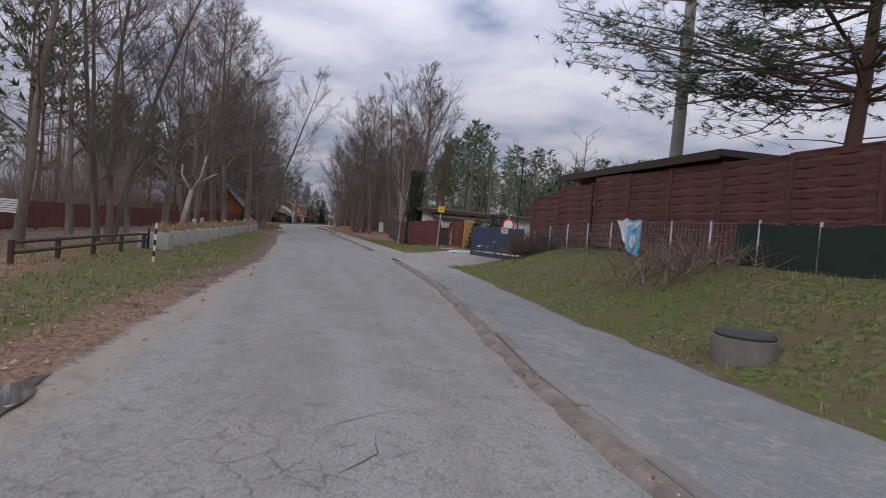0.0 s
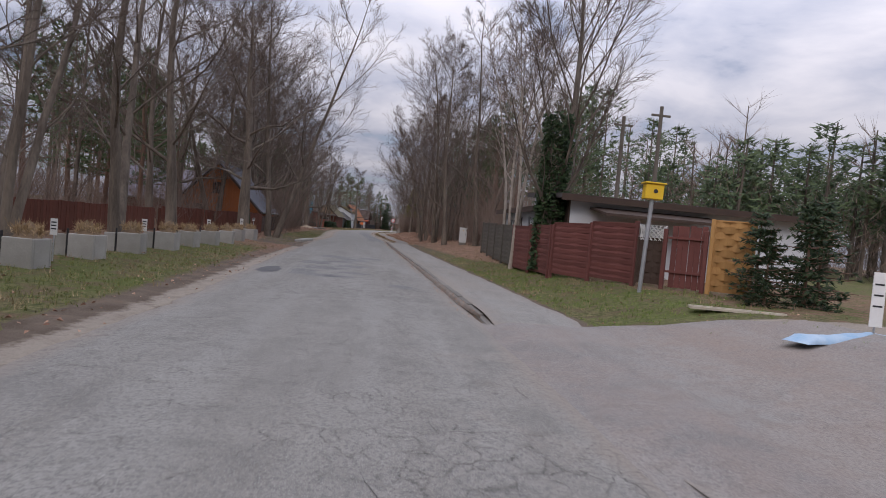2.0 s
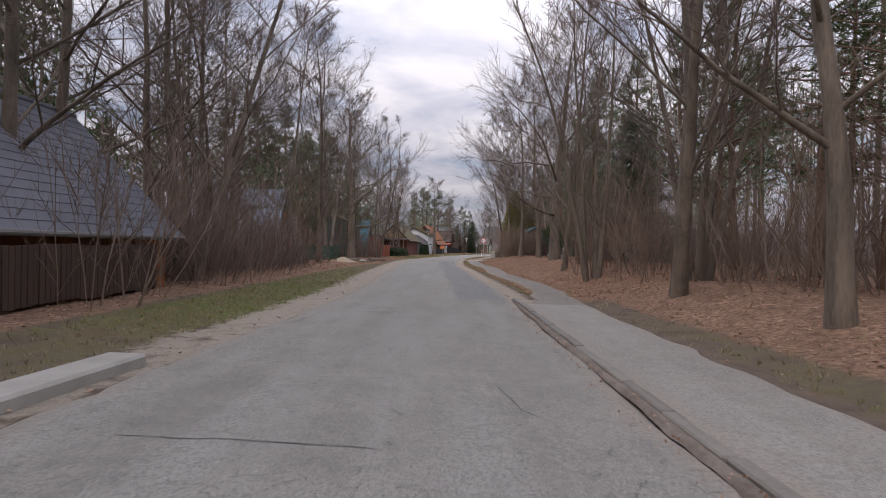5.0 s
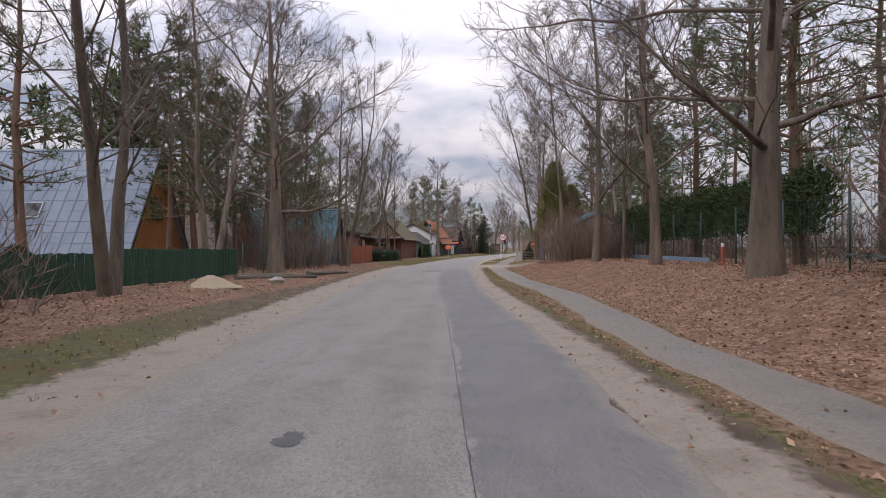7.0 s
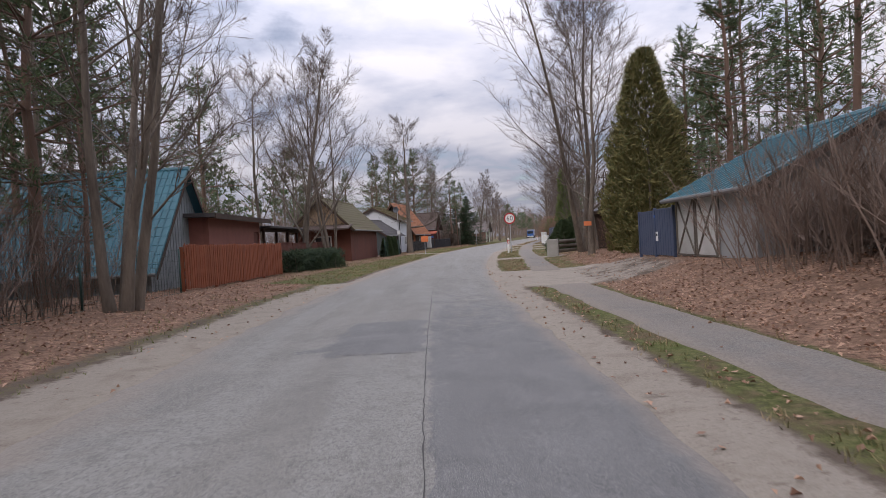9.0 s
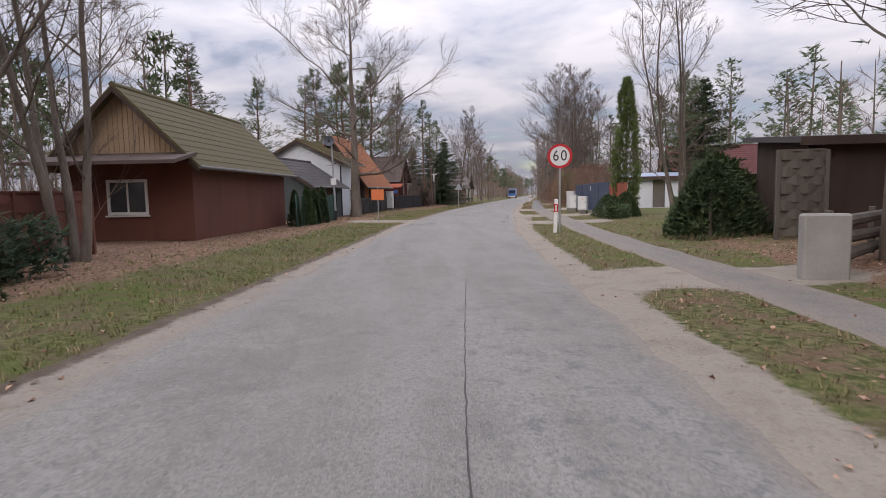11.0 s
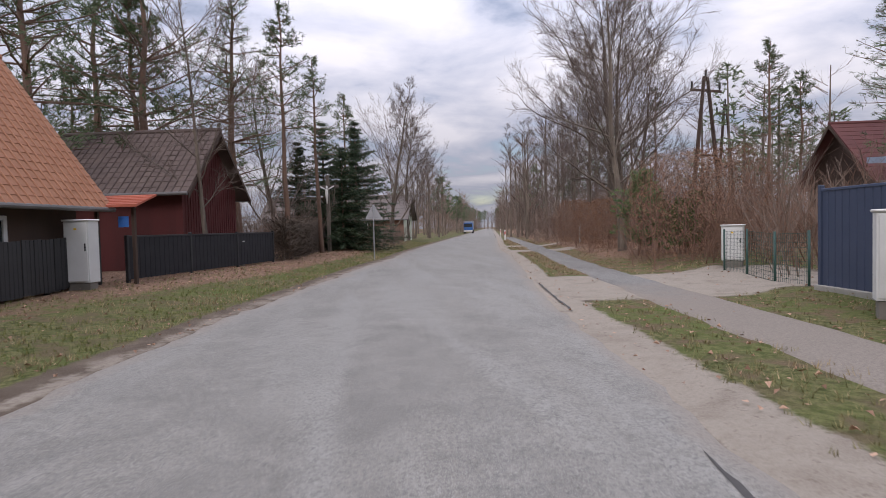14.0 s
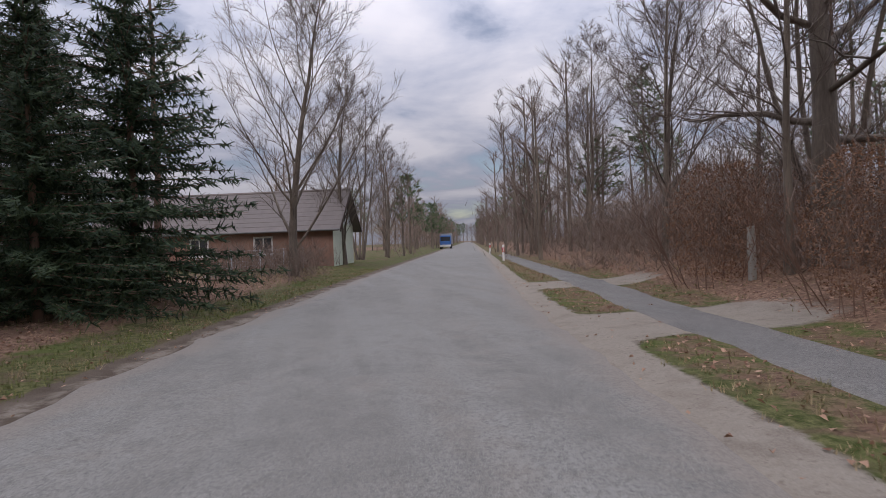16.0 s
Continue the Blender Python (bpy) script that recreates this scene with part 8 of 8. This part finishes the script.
part("plate", Build().prism([(-0.33, 1.76), (0.33, 1.76), (0.355, 1.81), (0.035, 2.36), (-0.035, 2.36), (-0.355, 1.81)], 0.031, 0.041, axis=1), STEEL, ts)
part("bracket", Build().box(-0.2, 0.022, 1.8, 0.2, 0.03, 1.85), STEEL, ts)
part("bracket", Build().box(-0.1, 0.022, 2.1, 0.1, 0.03, 2.15), STEEL, ts)
cr = thing("wayside_cross", "grey wooden wayside cross with a small pale figure", "cross", pose(4.3, 179.3, lie(4.3, 179.3), 0, 0, -25))
part("upright", Build().box(-0.09, -0.06, -0.2, 0.09, 0.06, 3.9, 0.015), WOOD_GREY, cr)
part("crossbeam", Build().box(-0.6, -0.055, 3.25, 0.6, 0.05, 3.4, 0.012), WOOD_GREY, cr)
fg = Build()
fg.tube([(0, -0.1, 2.45), (0.0, -0.12, 2.8), (0, -0.12, 3.1), (0, -0.11, 3.2)], [0.04, 0.07, 0.085, 0.04], 8)
fg.tube([(0, -0.11, 3.2), (0, -0.12, 3.3), (0, -0.11, 3.36)], [0.045, 0.055, 0.02], 8)
for s in (-1, 1):
    fg.tube([(0, -0.11, 3.14), (0.38 * s, -0.09, 3.34)], [0.035, 0.025], 6)
lone("cross_figure", fg, WHITE, "small plain pale figure fixed on a wayside cross", "figure", pose(4.3, 179.3, lie(4.3, 179.3), 0, 0, -25), smooth=True)
gable_house("long_farmhouse", "long low farmhouse with a brown roof and pale gable", pose(10.1, 201.4, 0.2, 0, 0, 76), 5.0, 13.0, 2.3, 4.2, mat("brick_wall", (0.22, 0.11, 0.08), (0.28, 0.17, 0.13), bump=0.3), mat("brown_grey_sheet", (0.20, 0.17, 0.155), (0.15, 0.13, 0.12), bump=0.2), over=0.5, gable_mat=PLASTER_W, left=((2.0, 0.8, 3.0, 1.7, "window"), (5.0, 0.8, 6.0, 1.7, "window"), (8.5, 0.8, 9.5, 1.7, "window")), step=0.4)
part("pale_wall", Build().box(-0.03, -0.03, 0, 5.03, -0.004, 2.3), mat("pale_green_plaster", (0.58, 0.62, 0.5), (0.48, 0.52, 0.42)), bpy.data.objects["long_farmhouse"])
mesh_fence("pale wire fence before a farmhouse", (5.6, 190.0), (8.6, 199.5), 1.0, STEEL, every=2.5, grid=0.2)
tk = thing("lorry", "blue lorry parked far down the road", "lorry", pose(29.4, 268.0, 0.0, 0, 0, T) @ Matrix.Diagonal((0.85, 0.85, 0.85, 1)))
part("cab", Build().box(-1.1, 0, 0.6, 1.1, 1.9, 2.7, 0.12), mat("lorry_blue", (0.05, 0.16, 0.42), (0.04, 0.13, 0.36), rough=0.4), tk)
part("windscreen", Build().box(-0.95, -0.02, 1.6, 0.95, -0.002, 2.45, 0.01), GLASS, tk)
part("bumper", Build().box(-1.1, -0.1, 0.45, 1.1, -0.005, 0.85, 0.03), WHITE, tk)
part("body", Build().box(-1.2, 2.0, 0.9, 1.2, 7.5, 3.1, 0.05), mat("lorry_grey", (0.3, 0.32, 0.34)), tk)
part("chassis", Build().box(-0.5, 0.4, 0.55, 0.5, 7.4, 0.895), BLACK, tk)
for y in (0.9, 5.2, 6.4):
    for x in (-1.0, 1.0):
        part("wheel", Build().tube([(x - 0.14, y, 0.48), (x + 0.14, y, 0.48)], [0.48, 0.48], 16), BLACK, tk)

# ---- last stretch, right side ----
sheet_fence("tall dark blue sheet-metal garden fence", (13.3, 157.4), (11.95, 146.9), 0.1, 1.68, NAVY, 2.6, 0.16, base=True)
nt = lone("fence_notice", Build().box(-0.15, -0.006, 1.5, 0.15, 0.0, 1.78), WHITE, "small white notice on a blue fence", "sign", axis_m((13.3, 157.4), (11.95, 146.9), lie(12.5, 151.8) - 0.2) @ Matrix.Translation((5.6, -0.05, 0)))
lamella_fence("orange-red slatted fence with square posts", (11.95, 146.7), (11.6, 143.6), 1.5, mat("orange_red_wood", (0.36, 0.10, 0.055), (0.26, 0.075, 0.042), bump=0.3), 1.5, 9, wave=0.0, seed=51)
for k, (x, y, w, h) in enumerate(((12.2, 154.95, 0.5, 1.4), (12.08, 154.3, 0.46, 1.1), (11.98, 153.75, 0.46, 1.1), (11.88, 153.2, 0.46, 1.1), (11.5, 150.15, 0.46, 1.05), (11.4, 149.6, 0.46, 1.05))):
    cabinet("pale grey electric cabinet before a blue fence", x, y, -38, w, 0.3, h, 0.25, group="cabinets before the blue fence")
cabinet("weathered pale cabinet on a concrete foot beside a drive", 14.95, 162.05, -40, 0.5, 0.4, 1.1, 0.2)
mesh_fence("low green wire gate between shrubs", (13.5, 157.9), (14.4, 161.6), 0.95, GREEN_METAL, every=1.2, grid=0.08)
gable_house("red_roof_house", "house with a red-brown gabled roof behind the fence", pose(26.9, 171.5, 0.1, 0, 0, -104) @ Matrix.Translation((-2.6, 0, 0)), 5.2, 8.0, 3.0, 5.3, WOOD_DARK, mat("maroon_tile", (0.15, 0.05, 0.045), (0.11, 0.04, 0.036), bump=0.3), over=0.5)
flat_house("white_outbuilding", "white garden outbuilding with a pale sloping roof", pose(16.2, 156.6, 0.1, 0, 0, -20), 4.0, 3.5, 2.1, 2.4, PLASTER_W, ROOF_BLUE, over=0.4, front=((0.5, 1.1, 1.2, 1.9, "window"), (2.2, 0.05, 3.0, 1.95, "door", WOOD_GREY)))
for x, y, h, a in ((26.9, 181.4, 9.6, 10), (35.4, 191.8, 10.2, 20)):
    py = thing("power_pole", "A-shaped wooden power line pole with insulators", "power pole", pose(x, y, lie(x, y), 0, 0, a))
    for s in (-1, 1):
        part("leg", Build().tube([(1.35 * s, 0, -0.3), (0.12 * s, 0, h)], [0.14, 0.10], 9), WOOD_DARK, py)
    part("crossarm", Build().box(-1.15, -0.06, h - 0.9, 1.15, 0.06, h - 0.76, 0.01), WOOD_DARK, py)
    part("brace", Build().box(-0.75, -0.04, h * 0.5, 0.75, 0.04, h * 0.5 + 0.12, 0.01), WOOD_DARK, py)
    for xx in (-1.05, 1.05, 0.0):
        zt = h if xx == 0.0 else h - 0.76
        part("insulator", Build().tube([(xx, 0, zt), (xx, 0, zt + 0.15), (xx, 0, zt + 0.42)], [0.03, 0.075, 0.06], 8), BLACK, py)
lone("concrete_stake", Build().box(-0.06, -0.06, -0.2, 0.06, 0.06, 1.1, 0.012), CONCRETE, "thin concrete stake in the undergrowth", "post", pose(18.3, 180.3, lie(18.3, 180.3)))

# ---- fallen leaves and grass on the verges ----


def spots(seed, tries, y0, y1, side, reach, weigh):
    """Places on one verge, picked by how much of a cover lies there."""
    rnd = random.Random(seed)
    out = []
    for _ in range(tries):
        y, d = rnd.uniform(y0, y1), reach * rnd.random() ** 1.6
        x = at(LEFT, y) - d if side == "l" else at(RIGHT, y) + d
        k = weigh(x, y, *cover(x, y))
        if rnd.random() < k:
            out.append((x, y, lie(x, y)))
    return out


def leaf_litter(label, places, seed, big=1.0):
    """Single curled leaves lying as they fell."""
    rnd = random.Random(seed)
    vs, fs = [], []
    for x, y, z in places:
        a, L = rnd.uniform(0, 6.283), rnd.uniform(0.03, 0.072) * big
        w, up, tilt, roll = L * rnd.uniform(0.28, 0.42), rnd.uniform(-0.012, 0.03), rnd.gauss(0, 0.25), rnd.gauss(0, 0.25)
        ca, sa = math.cos(a), math.sin(a)
        z += rnd.uniform(0.012, 0.035)
        k = len(vs)
        for u, v, h in ((-L / 2, 0, 0), (0.0, w, up), (L / 2, 0, 0), (0.0, -w, up)):
            vs.append((x + u * ca - v * sa, y + u * sa + v * ca, max(z + h + u * tilt + v * roll, z - 0.025)))
        fs += [(k, k + 1, k + 2), (k, k + 2, k + 3)]
    me = bpy.data.meshes.new("fallen_leaves")
    me.from_pydata(vs, [], fs)
    me.materials.append(LEAF)
    return tagged(new("fallen_leaves", me), label, "leaves", kind="stuff")


def grass_cover(label, places, seed, material, h0=0.03, h1=0.10, blades=5, spread=0.05):
    """Tufts of bent blades."""
    rnd = random.Random(seed)
    vs, fs = [], []
    for x, y, z in places:
        hh = rnd.uniform(h0, h1)
        for _ in range(blades):
            a, q = rnd.uniform(0, 6.283), spread * rnd.random()
            bx, by = x + q * math.cos(a), y + q * math.sin(a)
            b, lean = rnd.uniform(0, 6.283), hh * rnd.uniform(0.1, 1.0)
            w = rnd.uniform(0.0035, 0.0065)
            k = len(vs)
            vs += [(bx - w * math.sin(b), by + w * math.cos(b), z - 0.01), (bx + w * math.sin(b), by - w * math.cos(b), z - 0.01), (bx + lean * math.cos(b), by + lean * math.sin(b), z + hh * rnd.uniform(0.5, 1.0))]
            fs.append((k, k + 1, k + 2))
    me = bpy.data.meshes.new("grass")
    me.from_pydata(vs, [], fs)
    me.materials.append(material)
    return tagged(new("grass", me), label, "grass", kind="stuff")


def clear(x, y):
    """Off the footpath and the pavement."""
    o = at(OUTER, y)
    return not (at(RIGHT, y) < x and ((y < 61.5 and x < o - 0.05) or (y >= 61.5 and o - 1.1 < x < o - 0.05)))


def leaf_weight(x, y, g, lf, s):
    return (max(0.0, lf - 0.15) ** 1.5 + 0.09) * (1 - 0.7 * min(s, 1)) * (1.0 if clear(x, y) else 0.04)


def grass_weight(x, y, g, lf, s):
    return max(0.0, min(g, 1.0) - 0.1) * (1 - 0.75 * min(lf, 1)) * (1 - 0.9 * min(s, 1)) * (1.0 if clear(x, y) else 0.0) * smooth01((wob(x, y, 0.9, 67.0) + 0.35) / 0.4)


def straw_weight(x, y, g, lf, s):
    return max(0.0, min(g, 1.0) - 0.1) * (1 - 0.6 * min(lf, 1)) * (1 - 0.9 * min(s, 1)) * (1.0 if clear(x, y) else 0.0) * smooth01((0.15 - wob(x, y, 0.9, 67.0)) / 0.4) * (0.35 if y < 30 and x > 2 else 1.0)


for label, y0, y1, side, reach, n in (
        ("brown fallen leaves on a grassy bank", -4, 62, "r", 8, 11000), ("brown fallen leaves under roadside trees", -4, 62, "l", 7, 16000),
        ("thick carpet of brown fallen leaves", 62, 116, "r", 9, 60000), ("thick carpet of brown fallen leaves", 62, 116, "l", 6, 30000),
        ("scattered fallen leaves beside a footpath", 116, 200, "r", 7, 46000), ("scattered fallen leaves on a grass verge", 116, 200, "l", 6, 26000)):
    leaf_litter(label, spots(y0 + reach, n, y0, y1, side, reach, leaf_weight), y0 + n)
for label, y0, y1, side, reach, n in (
        ("fresh short grass on a bank", -4, 37, "r", 6, 24000), ("dry winter grass beside a pavement", 37, 62, "r", 5, 9000), ("short winter grass on a verge", -4, 62, "l", 5, 26000),
        ("thin winter grass strip beside a footpath", 62, 116, "r", 4, 16000), ("thin winter grass on a sandy verge", 62, 116, "l", 3, 10000),
        ("short winter grass beside a footpath", 116, 200, "r", 5, 24000), ("short winter grass on a verge", 116, 200, "l", 5, 30000)):
    grass_cover(label, spots(y0 + reach + 1, n, y0, y1, side, reach, grass_weight), y0 + n + 1, FRESH_GRASS if side == "r" and y0 < 30 else DRY_GRASS if side == "r" else GRASS, 0.03, 0.095)
    grass_cover("dry straw-coloured grass tufts", spots(y0 + reach + 2, n // 2, y0, y1, side, reach, straw_weight), y0 + n + 2, STRAW, 0.04, 0.13, 6, 0.08)
grnd = random.Random(31)
gut = []
for _ in range(1500):
    y = grnd.uniform(-4, 61)
    if not 18.8 < y < 25.4:
        gut.append((at(RIGHT, y) - 0.32 * grnd.random() ** 1.5, y, 0.035))
leaf_litter("rotten leaves in the gutter along a kerb", gut, 71, 0.45)
